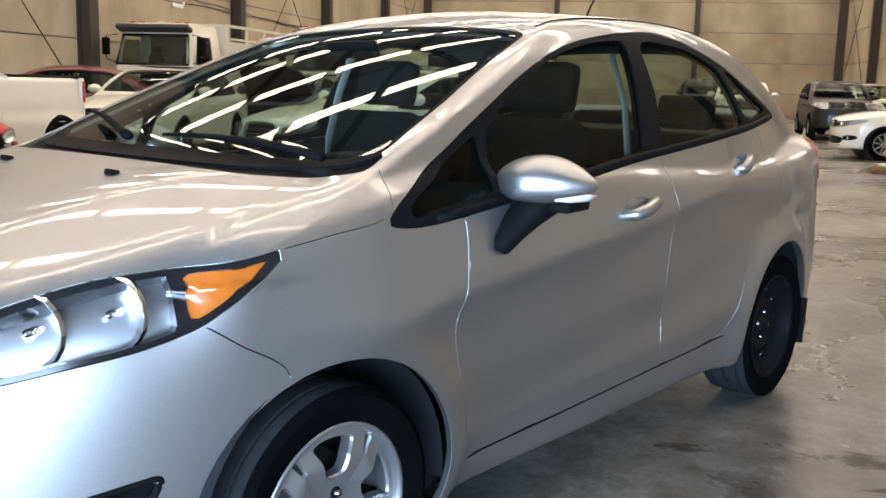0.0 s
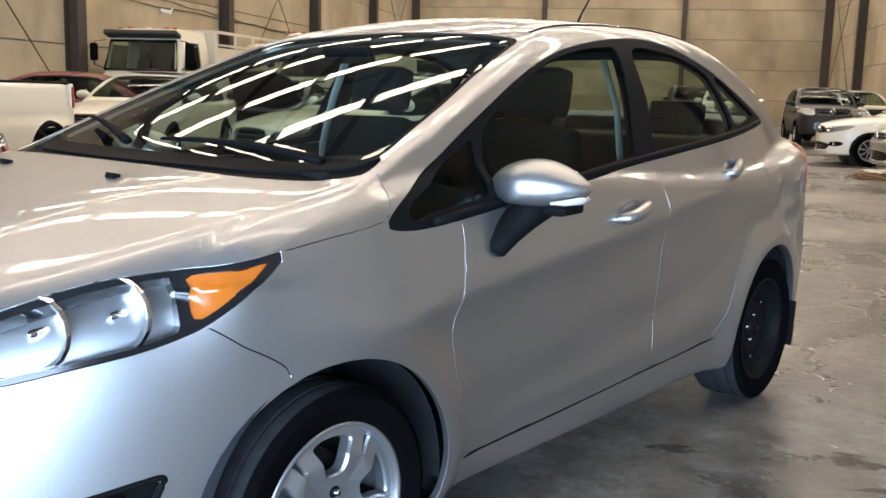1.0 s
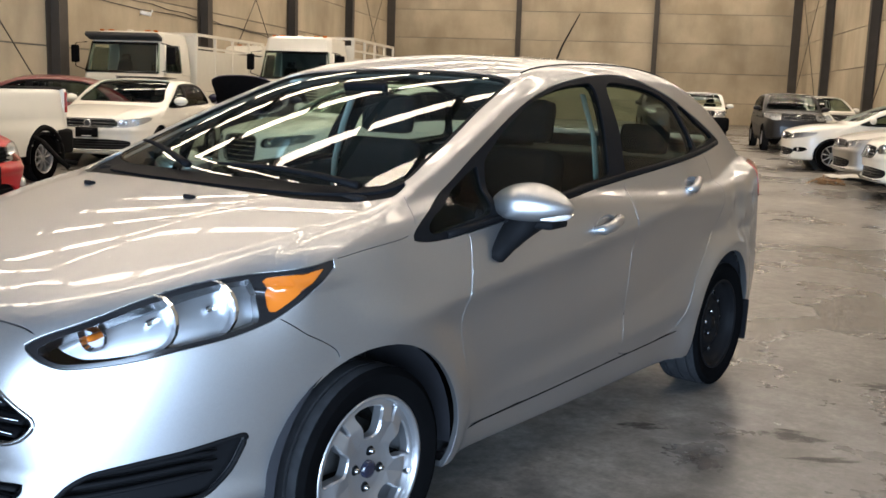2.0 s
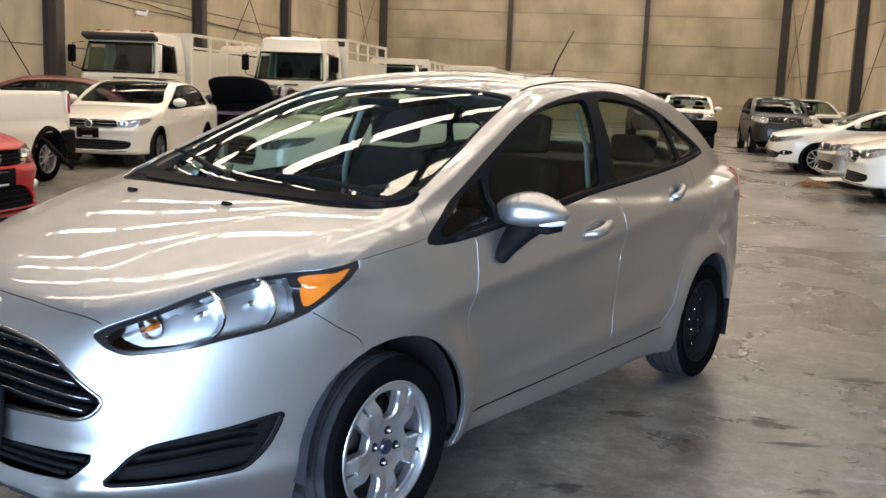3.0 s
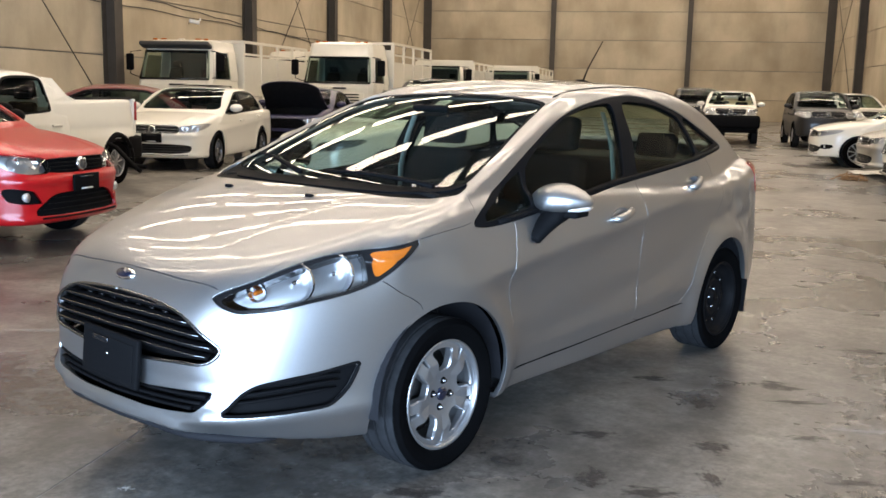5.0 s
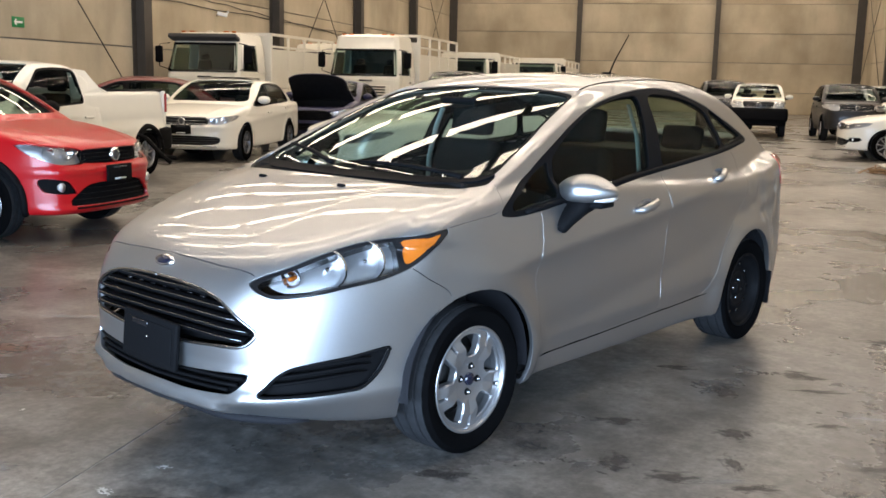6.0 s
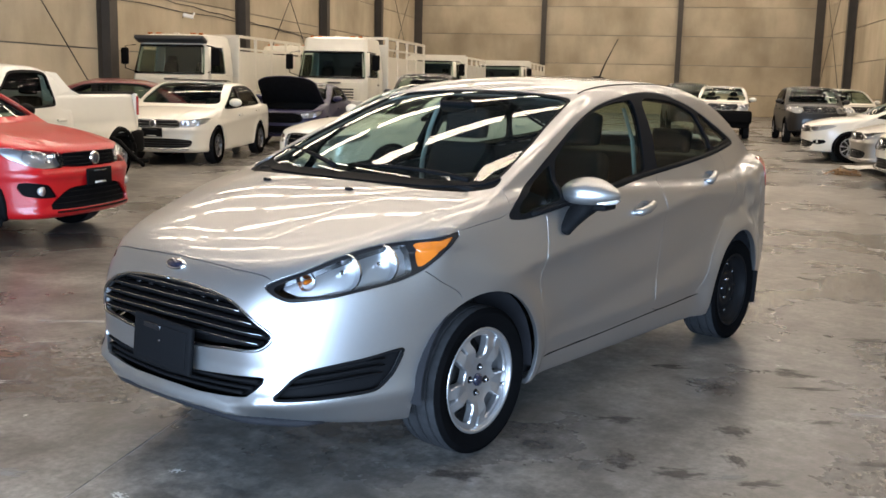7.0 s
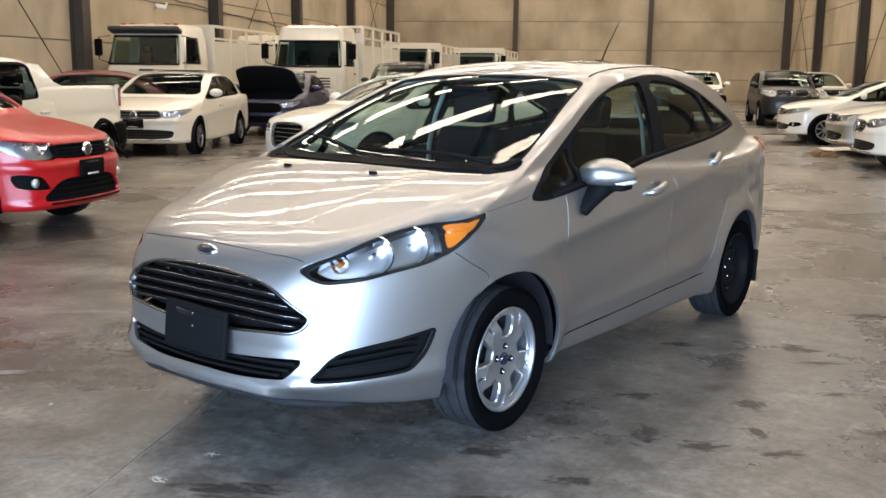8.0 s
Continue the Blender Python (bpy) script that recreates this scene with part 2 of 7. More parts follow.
def curve(*pts):
    """A smooth curve without overshoot through (x, y) pairs, straight beyond its ends."""
    p = np.array(pts, float)
    x, y = p[:, 0], p[:, 1]
    h, d = np.diff(x), np.diff(y) / np.diff(x)
    m = np.empty(len(x))
    m[0], m[-1] = d[0], d[-1]
    for i in range(1, len(x) - 1):
        if d[i - 1] * d[i] <= 0:
            m[i] = 0
        else:
            a, b = 2 * h[i] + h[i - 1], h[i] + 2 * h[i - 1]
            m[i] = (a + b) / (a / d[i - 1] + b / d[i])

    # a fine table of the curve, its curvature evened out over part of a knot's spacing
    reach = 1.5
    q = np.linspace(x[0] - reach, x[-1] + reach, 6000)
    i = np.clip(np.searchsorted(x, q) - 1, 0, len(h) - 1)
    s = (q - x[i]) / h[i]
    c = np.clip(s, 0, 1)
    v = y[i] * (1 + 2 * c) * (1 - c) ** 2 + h[i] * m[i] * c * (1 - c) ** 2 + y[i + 1] * c * c * (3 - 2 * c) + h[i] * m[i + 1] * c * c * (c - 1)
    v = v + np.where(s < 0, s * h[i] * m[i], 0) + np.where(s > 1, (s - 1) * h[i] * m[i + 1], 0)
    if len(x) > 4:
        sig = 0.42 * float(np.median(h)) / (q[1] - q[0])
        for _ in range(3):
            w = max(1, int(sig))
            pad = np.concatenate([v[0] + (v[1] - v[0]) * np.arange(-w, 0), v, v[-1] + (v[-1] - v[-2]) * np.arange(1, w + 1)])
            cum = np.concatenate([[0.0], np.cumsum(pad)])
            v = (cum[2 * w + 1:] - cum[:-2 * w - 1]) / (2 * w + 1)

    def at(p):
        return np.interp(p, q, v)

    return at


def smax(a, b, k):
    h = np.clip(0.5 + 0.5 * (a - b) / k, 0, 1)
    return b + (a - b) * h + k * h * (1 - h)


def smin(a, b, k):
    return -smax(-a, -b, k)


def car_field(C):
    """The car's outside as a field over (x, y, z), negative inside; x counts from the middle, y from the front axle to the rear."""

    def F(x, y, z):
        ax = np.abs(x)
        # lower body: sides, bonnet and boot lid, nose, tail, floor
        d = z - C["crease"](y)
        w = C.get("crease_w", 0.018)
        up, down = w * np.logaddexp(0, d / w), w * np.logaddexp(0, -d / w)
        inset = C["lean"] * up + C["under"] * (1 - np.exp(-down / 0.06)) + C["rocker"](z)
        flare = 0
        for wy in (0.0, C["base"]):
            r = np.hypot(y - wy, z - C["hub"])
            flare = flare + C["flare"] * np.exp(-((r - C["arch"]) / C.get("flare_w", 0.06)) ** 2)
        if "tuck" in C:
            # a fold low on the doors, below which the panel turns in towards the sill
            t = np.clip((C["tuck"](y) - z) / 0.007, -40, 40)
            inset = inset + 0.34 * np.minimum(0.007 * np.logaddexp(0, t), 0.07) / (1 + np.exp((0.42 - y) / 0.04) + np.exp((y - 2.02) / 0.05))
        side = ax - (C["wide"](y) - inset + flare)
        for line, width, deep, y0, y1 in C.get("scoop", ()):
            side = side + deep * np.exp(-(((z - line(y)) / width) ** 2)) / (1 + np.exp((y0 - y) / 0.05) + np.exp((y - y1) / 0.05))
        for dy, dz, ry, rz, deep in C.get("dents", ()):
            side = side + np.where(x > 0, 1.5 * deep * np.exp(-(((y - dy) / ry) ** 2) - ((z - dz) / rz) ** 2), 0)
        top = z - (C["top"](y) - C["drop"](y) * (ax / 0.72) ** C["drop_n"] - C["ridge"](y) * (1 - np.exp(-((ax - C["ridge_x"](y)) / 0.05) ** 2)))
        if "fold" in C:
            # a fold along the bonnet: flat inside the line, falling away outside it
            f = np.clip((ax - C["fold_x"](y)) / 0.009, -40, 40)
            top = top + C["fold"](y) * 0.009 * np.logaddexp(0, f)
        e = 0.01
        back = np.clip((y + 0.46) / 0.26, 0, 1)
        fade = np.clip((ax - C.get("nose_fade", 9.0)) / 0.1, 0, 1)
        ny = C["nose"](ax) + C["nose_z"](z) * (1 - 0.9 * fade * fade * (3 - 2 * fade) * back * back * (3 - 2 * back))
        if "lip" in C:
            # bumper: the lower edge tucks under outside the middle, the lamp pods stand proud of the centre
            out = np.clip((ax - 0.34) / 0.16, 0, 1)
            ny = ny + C["lip"] * 0.012 * np.logaddexp(0, np.clip((0.322 - z) / 0.012, -40, 40)) * out * out * (3 - 2 * out)
            ny = ny - 0.024 * np.exp(-(((z - 0.338) / 0.036) ** 2)) * out * out * (3 - 2 * out)
            pod = np.clip((ax - 0.45 - 0.25 * (z - 0.42)) / 0.11, 0, 1)
            band = np.clip((z - 0.315) / 0.03, 0, 1) * np.clip((0.56 - z) / 0.10, 0, 1)
            ny = ny + 0.013 * (1 - pod * pod * (3 - 2 * pod)) * band
        for z0, width, proud in C.get("bands", ()):
            ny = ny - proud * np.exp(-(((z - z0) / width) ** 2))
        slope = (C["nose"](ax + e) - C["nose"](ax)) / e
        nose = (ny - y) / np.sqrt(1 + slope * slope)
        ty = C["tail"](ax) + C["tail_z"](z)
        slope = (C["tail"](ax + e) - C["tail"](ax)) / e
        tail = (y - ty) / np.sqrt(1 + slope * slope)
        low = smax(smax(smax(side, top, C["k_side"]), nose, 0.035), tail, 0.05)
        low = smax(low, C["belly"](y) - z, C.get("k_belly", 0.03))
        # cabin
        ws = C["ws"](z) + C["ws_x2"] * ax**2 + C["ws_x4"] * ax**4
        front = (ws - y) / 2.4
        roof = (z - (C["roof"](y) - C["crown"] * ax**2)) / 1.02
        gside = (ax - (C["gwide"](z) - C["gtaper"](y))) / 1.08
        cab = smax(smax(gside, roof, C["k_roof"]), front, C.get("k_front", 0.03))
        cab = smax(cab, C["gtop"] - z, 0.02)
        return smin(low, cab, 0.015)

    return F


def surface_net(F, lo, hi, h):
    """Vertices, quads and outward normals of the field's zero surface."""
    ax = [np.arange(a, b + h, h) for a, b in zip(lo, hi)]
    g = np.meshgrid(*ax, indexing="ij")
    f = F(*g)
    s = f < 0
    n = [k - 1 for k in s.shape]
    cnt = np.zeros(n)
    acc = np.zeros((*n, 3))
    for d in range(3):
        sl0, sl1 = [slice(None)] * 3, [slice(None)] * 3
        sl0[d], sl1[d] = slice(0, -1), slice(1, None)
        f0, f1 = f[tuple(sl0)], f[tuple(sl1)]
        cross = (f0 < 0) != (f1 < 0)
        t = np.where(cross, f0 / np.where(cross, f0 - f1, 1), 0)
        o = [k for k in range(3) if k != d]
        for a in (0, 1):
            for b in (0, 1):
                sl = [slice(None)] * 3
                sl[o[0]] = slice(a, a + n[o[0]])
                sl[o[1]] = slice(b, b + n[o[1]])
                c = cross[tuple(sl)]
                tt = t[tuple(sl)]
                cnt += c
                off = [0, 0, 0]
                off[o[0]], off[o[1]] = a, b
                for k in range(3):
                    acc[..., k] += c * (tt if k == d else off[k])
    act = cnt > 0
    idx = -np.ones(n, int)
    idx[act] = np.arange(act.sum())
    cells = np.argwhere(act)
    v = (cells + acc[act] / cnt[act][:, None]) * h + np.array([a[0] for a in ax])
    quads = []
    for d in range(3):
        o = [(d + 1) % 3, (d + 2) % 3]
        sl0, sl1 = [slice(1, -1)] * 3, [slice(1, -1)] * 3
        sl0[d], sl1[d] = slice(0, -1), slice(1, None)
        a, b = s[tuple(sl0)], s[tuple(sl1)]
        for flip, m in ((False, a & ~b), (True, ~a & b)):
            p = np.argwhere(m)
            p[:, o[0]] += 1
            p[:, o[1]] += 1
            q = []
            for da, db in ((-1, -1), (0, -1), (0, 0), (-1, 0)):
                c = p.copy()
                c[:, o[0]] += da
                c[:, o[1]] += db
                q.append(idx[c[:, 0], c[:, 1], c[:, 2]])
            q = np.stack(q, 1)
            quads.append(q[:, ::-1] if flip else q)
    q = np.concatenate(quads)
    for _ in range(4):
        gr, val = gradient(F, v)
        v = v - gr * np.clip(val / np.maximum((gr * gr).sum(1), 1e-6), -h, h)[:, None]
    gr, _ = gradient(F, v)
    return v, q, gr / np.linalg.norm(gr, axis=1)[:, None]


def gradient(F, v, e=0.004):
    val = F(*v.T)
    g = np.stack([(F(*(v + e * k).T) - F(*(v - e * k).T)) / (2 * e) for k in np.eye(3)], 1)
    return g, val


def inside(poly, p):
    """Which of the points p lie inside the closed polygon."""
    a, b = poly, np.roll(poly, -1, 0)
    hit = np.zeros(len(p), bool)
    for (x0, y0), (x1, y1) in zip(a, b):
        if y0 != y1:
            c = (y0 > p[:, 1]) != (y1 > p[:, 1])
            hit ^= c & (p[:, 0] < x0 + (p[:, 1] - y0) * (x1 - x0) / (y1 - y0))
    return hit


def nearest(poly, p):
    """The nearest places on the closed polygon's outline."""
    a, b = poly, np.roll(poly, -1, 0)
    d = b - a
    best, out = np.full(len(p), 1e9), p.copy()
    for k in range(len(a)):
        s = np.clip(((p - a[k]) @ d[k]) / max(d[k] @ d[k], 1e-12), 0, 1)
        c = a[k] + s[:, None] * d[k]
        r = ((p - c) ** 2).sum(1)
        m = r < best
        best[m], out[m] = r[m], c[m]
    return out


def loop(*pts, n=6):
    """A closed outline, rounded through the given corners."""
    p = np.array(pts, float)
    out = []
    for i in range(len(p)):
        a, b, c, d = p[i - 1], p[i], p[(i + 1) % len(p)], p[(i + 2) % len(p)]
        seg = np.linalg.norm(c - b)
        m0 = (c - a) / max(np.linalg.norm(c - a), 1e-9) * seg * 0.75
        m1 = (d - b) / max(np.linalg.norm(d - b), 1e-9) * seg * 0.75
        for k in range(n):
            t = k / n
            out.append((2 * t**3 - 3 * t * t + 1) * b + (t**3 - 2 * t * t + t) * m0 + (3 * t * t - 2 * t**3) * c + (t**3 - t * t) * m1)
    return np.array(out)


def both(*half):
    """A closed outline from its right half, given from the middle round to the middle."""
    return loop(*half, *[(-x, y) for x, y in reversed(half) if x > 0.001])


AXIS = {"side": 0, "front": 1, "top": 2}
KEEP = {"side": (1, 2), "front": (0, 2), "top": (0, 1)}


class Skin:
    """A car's outside split into panels. Regions: name, view, outline, whether it comes once on each flank, limits as a test on centres and normals."""

    def __init__(self, C, regions, lo, hi, h):
        self.F = car_field(C)
        self.v, self.q, self.n = surface_net(self.F, lo, hi, h)
        self.regions, self.h = regions, h
        c, nn = self.v[self.q].mean(1), self.n[self.q].mean(1)
        self.lab = np.full(len(self.q), -1)
        for i, r in enumerate(regions):
            k = list(KEEP[r["view"]])
            p = c[:, k].copy()
            if r.get("pair") and r["view"] != "side":
                p[:, 0] = np.abs(p[:, 0])
            ok = (self.lab < 0) & inside(r["poly"], p) & r["test"](c, nn)
            self.lab[ok] = i

    def patch(self, ids, flank=0, gap=0.002, sink=0.0, flange=0.02):
        """Vertices, faces and normals of the panel made of these regions (-1: the rest), its rim laid on the outlines."""
        m = np.isin(self.lab, ids)
        if flank:
            m &= self.v[self.q].mean(1)[:, 0] * flank > 0
        q = self.q[m]
        used, inv = np.unique(q, return_inverse=True)
        v, n = self.v[used].copy(), self.n[used].copy()
        back = -np.ones(len(self.v), int)
        back[used] = np.arange(len(used))
        # which other panels touch each vertex
        others = self.q[~np.isin(self.lab, ids)]
        olab = self.lab[~np.isin(self.lab, ids)]
        near = {}
        for lab in np.unique(olab):
            w = np.unique(others[olab == lab])
            near[lab] = back[w][back[w] >= 0]
        mine = {}
        for i in ids:
            if i >= 0:
                w = np.unique(self.q[self.lab == i])
                mine[i] = back[w][back[w] >= 0]
        done = np.zeros(len(v), bool)
        for lab in sorted(near, key=lambda k: (k < 0, k)):
            for own in sorted(ids, key=lambda k: (k < 0, k)):
                r = lab if own < 0 or (0 <= lab < own) else own
                if r < 0:
                    continue
                k = near[lab] if own < 0 else np.intersect1d(near[lab], mine[own])
                k = k[~done[k]]
                if len(k):
                    self.snap(v, n, k, r, gap if r in ids else -gap)
                    done[k] = True
        v = v - n * sink
        f = inv.reshape(-1, 4)
        if flange:
            v, f, n = self.rim(v, f, n, flange)
        return v, f, n

    def snap(self, v, n, k, r, gap):
        R = self.regions[r]
        ax, kp = AXIS[R["view"]], list(KEEP[R["view"]])
        p = v[k][:, kp]
        flip = np.ones(len(k))
        if R.get("pair") and R["view"] != "side":
            flip = np.where(p[:, 0] < 0, -1.0, 1.0)
            p[:, 0] *= flip
        t = nearest(R["poly"], p)
        # shrink or grow by the gap
        e = 0.004
        g = np.stack([inside(R["poly"], t + o).astype(float) - inside(R["poly"], t - o) for o in (np.array([e, 0]), np.array([0, e]))], 1)
        g /= np.maximum(np.linalg.norm(g, axis=1), 1)[:, None]
        t = t + g * gap
        t[:, 0] *= flip
        w = v[k].copy()
        w[:, kp] = t
        for _ in range(5):
            val = self.F(*w.T)
            step = np.zeros(3)
            step[ax] = 0.003
            d = (self.F(*(w + step).T) - self.F(*(w - step).T)) / 0.006
            d = np.where(np.abs(d) < 0.15, np.where(d < 0, -0.15, 0.15), d)
            w[:, ax] -= np.clip(val / d, -0.03, 0.03)
        far = np.abs(w[:, ax] - v[k, ax]) > 4 * self.h
        w[far] = v[k][far]
        v[k] = w
        gr, _ = gradient(self.F, w)
        n[k] = gr / np.linalg.norm(gr, axis=1)[:, None]

    def rim(self, v, f, n, deep):
        e = np.concatenate([f[:, [i, (i + 1) % 4]] for i in range(4)])
        key = np.sort(e, 1)
        _, first, cnt = np.unique(key, axis=0, return_index=True, return_counts=True)
        b = e[first[cnt == 1]]
        if not len(b):
            return v, f, n
        side = np.cross(v[b[:, 1]] - v[b[:, 0]], n[b[:, 0]])
        side /= np.maximum(np.linalg.norm(side, axis=1), 1e-9)[:, None]
        # the edge is rolled over a few millimetres, then runs straight in
        k, m = len(v), len(b)
        i = np.arange(m)
        roll = 0.004
        v0, v1, n0, n1 = v[b[:, 0]], v[b[:, 1]], n[b[:, 0]], n[b[:, 1]]
        v = np.concatenate([v, v0 - n0 * roll + side * 0.001, v1 - n1 * roll + side * 0.001, v0 - n0 * deep + side * 0.001, v1 - n1 * deep + side * 0.001])
        n = np.concatenate([n, side, side, side, side])
        mid0, mid1, low0, low1 = k + i, k + m + i, k + 2 * m + i, k + 3 * m + i
        return v, np.concatenate([f, np.stack([b[:, 1], b[:, 0], mid0, mid1], 1), np.stack([mid1, mid0, low0, low1], 1)]), n

    def panel(self, name, ids, mat, parent, label="", **kw):
        v, f, n = self.patch([ids] if isinstance(ids, int) else ids, **kw)
        # loose pieces become parts of their own under the largest one
        lab = np.arange(len(v))
        while True:
            low = lab.copy()
            np.minimum.at(low, f.ravel(), np.repeat(lab[f].min(1), f.shape[1]))
            low = low[low]
            if (low == lab).all():
                break
            lab = low
        ids_, cnt = np.unique(lab[f[:, 0]], return_counts=True)
        top = None
        for i in ids_[np.argsort(-cnt)]:
            g = f[lab[f[:, 0]] == i]
            used, inv = np.unique(g, return_inverse=True)
            ob = mesh_part(name if top is None else "body_panel", v[used], inv.reshape(g.shape), mat, parent if top is None else top, label if top is None else "", n[used])
            top = top or ob
        return top

    def lining(self, name, ids, mat, parent, deep, test):
        m = np.isin(self.lab, ids)
        c = self.v[self.q].mean(1)
        q = self.q[m & test(c)]
        used, inv = np.unique(q, return_inverse=True)
        return mesh_part(name, self.v[used] - self.n[used] * deep, inv.reshape(-1, 4)[:, ::-1], mat, parent, "", -self.n[used])


def even(poly, step):
    """The closed outline with points at even steps."""
    q = np.concatenate([poly, poly[:1]])
    d = np.r_[0, np.cumsum(np.linalg.norm(np.diff(q, axis=0), axis=1))]
    s = np.linspace(0, d[-1], max(8, int(d[-1] / step)) + 1)[:-1]
    return np.stack([np.interp(s, d, q[:, 0]), np.interp(s, d, q[:, 1])], 1)


def on_surface(F, view, pts, start):
    """The places of plane points laid on the field's surface along the view's axis, sought from start."""
    ax, kp = AXIS[view], list(KEEP[view])
    w = np.zeros((len(pts), 3))
    w[:, kp] = pts
    w[:, ax] = start
    step = np.zeros(3)
    step[ax] = 0.003
    for _ in range(80):
        d = (F(*(w + step).T) - F(*(w - step).T)) / 0.006
        d = np.where(np.abs(d) < 0.2, np.where(d < 0, -0.2, 0.2), d)
        w[:, ax] -= np.clip(F(*w.T) / d, -0.03, 0.03)
    return w


def sheet(F, view, outer, holes=(), start=0.95, step=0.025, sink=0.0, flange=0.0, flank=1):
    """Vertices, triangles and normals of the piece of surface inside an outline and outside its holes."""
    rims = [even(p, step * 0.6) for p in (outer, *holes)]
    pts, edges = [], []
    for r in rims:
        k = len(pts)
        pts += [tuple(p) for p in r]
        edges += [(k + i, k + (i + 1) % len(r)) for i in range(len(r))]
    lo, hi = outer.min(0), outer.max(0)
    gx, gy = np.meshgrid(np.arange(lo[0], hi[0], step), np.arange(lo[1], hi[1], step), indexing="ij")
    g = np.stack([gx.ravel(), gy.ravel()], 1)
    ok = inside(outer, g)
    for h in holes:
        ok &= ~inside(h, g)
    g = g[ok]
    near = np.min([((nearest(r, g) - g) ** 2).sum(1) for r in rims], axis=0) if len(g) else np.zeros(0)
    pts += [tuple(p) for p in g[near > (step * 0.4) ** 2]]
    v2, _, f, *_ = delaunay_2d_cdt([Vector(p) for p in pts], edges, [], 0, 1e-7)
    v2, f = np.array([tuple(p) for p in v2]), np.array([tuple(t) for t in f])
    c = v2[f].mean(1)
    ok = inside(rims[0], c)
    for h in rims[1:]:
        ok &= ~inside(h, c)
    f = f[ok]
    v = on_surface(F, view, v2, start)
    gr, _ = gradient(F, v)
    n = gr / np.linalg.norm(gr, axis=1)[:, None]
    v = v - n * sink
    if flank < 0:
        v, n = v * np.array([-1, 1, 1]), n * np.array([-1, 1, 1])
        f = f[:, ::-1]
    if flange:
        e = np.concatenate([f[:, [i, (i + 1) % 3]] for i in range(3)])
        _, first, cnt = np.unique(np.sort(e, 1), axis=0, return_index=True, return_counts=True)
        b = e[first[cnt == 1]]
        k, m = len(v), len(b)
        side = np.cross(v[b[:, 1]] - v[b[:, 0]], n[b[:, 0]])
        side /= np.maximum(np.linalg.norm(side, axis=1), 1e-9)[:, None]
        i = np.arange(m)
        v = np.concatenate([v, v[b[:, 0]], v[b[:, 1]], v[b[:, 0]] - n[b[:, 0]] * flange, v[b[:, 1]] - n[b[:, 1]] * flange])
        n = np.concatenate([n, side, side, side, side])
        t0, t1, l0, l1 = k + i, k + m + i, k + 2 * m + i, k + 3 * m + i
        f = np.concatenate([f, np.stack([t1, t0, l0], 1), np.stack([t1, l0, l1], 1)])
    return v, f, n


def sheet_part(name, mat, parent, label, *args, shift=(0, 0, 0), **kw):
    v, f, n = sheet(*args, **kw)
    return mesh_part(name, v + np.array(shift), f, mat, parent, label, n)


def empty(name, label="", category="", group=""):
    ob = new(name)
    ob.empty_display_size = 0.2
    return tagged(ob, label, category, group)


def move(bm, m):
    bmesh.ops.transform(bm, matrix=m, verts=bm.verts)
    return bm


def add_box(bm, m, x, y, z, bevel=0.0):
    """Adds a box of full size x, y, z at the pose m, its edges rounded."""
    r = bmesh.ops.create_cube(bm, size=1)["verts"]
    bmesh.ops.transform(bm, matrix=m @ Matrix.Diagonal((x, y, z, 1)), verts=r)
    if bevel:
        bmesh.ops.bevel(bm, geom=list({e for w in r for e in w.link_edges}), offset=bevel, segments=2, affect="EDGES", profile=0.6)
    return bm


def add_tube(bm, m, r0, r1, depth, seg=24, caps=True):
    g = bmesh.ops.create_cone(bm, cap_ends=caps, segments=seg, radius1=r0, radius2=r1, depth=depth)["verts"]
    bmesh.ops.transform(bm, matrix=m, verts=g)
    return bm


def lathe(profile, seg=48, m=None):
    """A bmesh turned round the x axis from (radius, x) pairs."""
    bm = bmesh.new()
    rings = []
    for r, x in profile:
        rings.append([bm.verts.new((x, r * math.cos(2 * math.pi * k / seg), r * math.sin(2 * math.pi * k / seg))) for k in range(seg)])
    for a, b in zip(rings, rings[1:]):
        for k in range(seg):
            bm.faces.new((a[k], a[(k + 1) % seg], b[(k + 1) % seg], b[k]))
    bmesh.ops.recalc_face_normals(bm, faces=bm.faces)
    if m is not None:
        move(bm, m)
    return bm


def sweep(points, radius, seg=8, flat=1.0, up=None):
    """A bmesh tube along a line of points, with closed ends; flat: its height over its width."""
    bm = bmesh.new()
    pts = [Vector(p) for p in points]
    rad = radius if isinstance(radius, (list, tuple)) else [radius] * len(pts)
    rings = []
    for i, p in enumerate(pts):
        d = (pts[min(i + 1, len(pts) - 1)] - pts[max(i - 1, 0)]).normalized()
        u = Vector(up) if up else (Vector((0, 0, 1)) if abs(d.z) < 0.9 else Vector((1, 0, 0)))
        s = d.cross(u).normalized()
        t = s.cross(d).normalized()
        rings.append([bm.verts.new(p + (s * math.cos(a) + t * math.sin(a) * flat) * rad[i]) for a in [2 * math.pi * k / seg for k in range(seg)]])
    for a, b in zip(rings, rings[1:]):
        for k in range(seg):
            bm.faces.new((a[k], a[(k + 1) % seg], b[(k + 1) % seg], b[k]))
    bm.faces.new(list(reversed(rings[0])))
    bm.faces.new(rings[-1])
    bmesh.ops.recalc_face_normals(bm, faces=bm.faces)
    return bm

# ---- the silver car ----
def fair(limit, degree, *pts):
    """A polynomial that follows the first points, up to the limit; a plain curve through the others beyond it."""
    near = np.array([p for p in pts if p[0] <= limit])
    poly = np.polyfit(near[:, 0], near[:, 1], degree)
    rest = curve((limit, float(np.polyval(poly, limit))), *[p for p in pts if p[0] > limit])
    return lambda y: np.where(y <= limit, np.polyval(poly, np.clip(y, near[0, 0] - 0.1, limit)), rest(y))


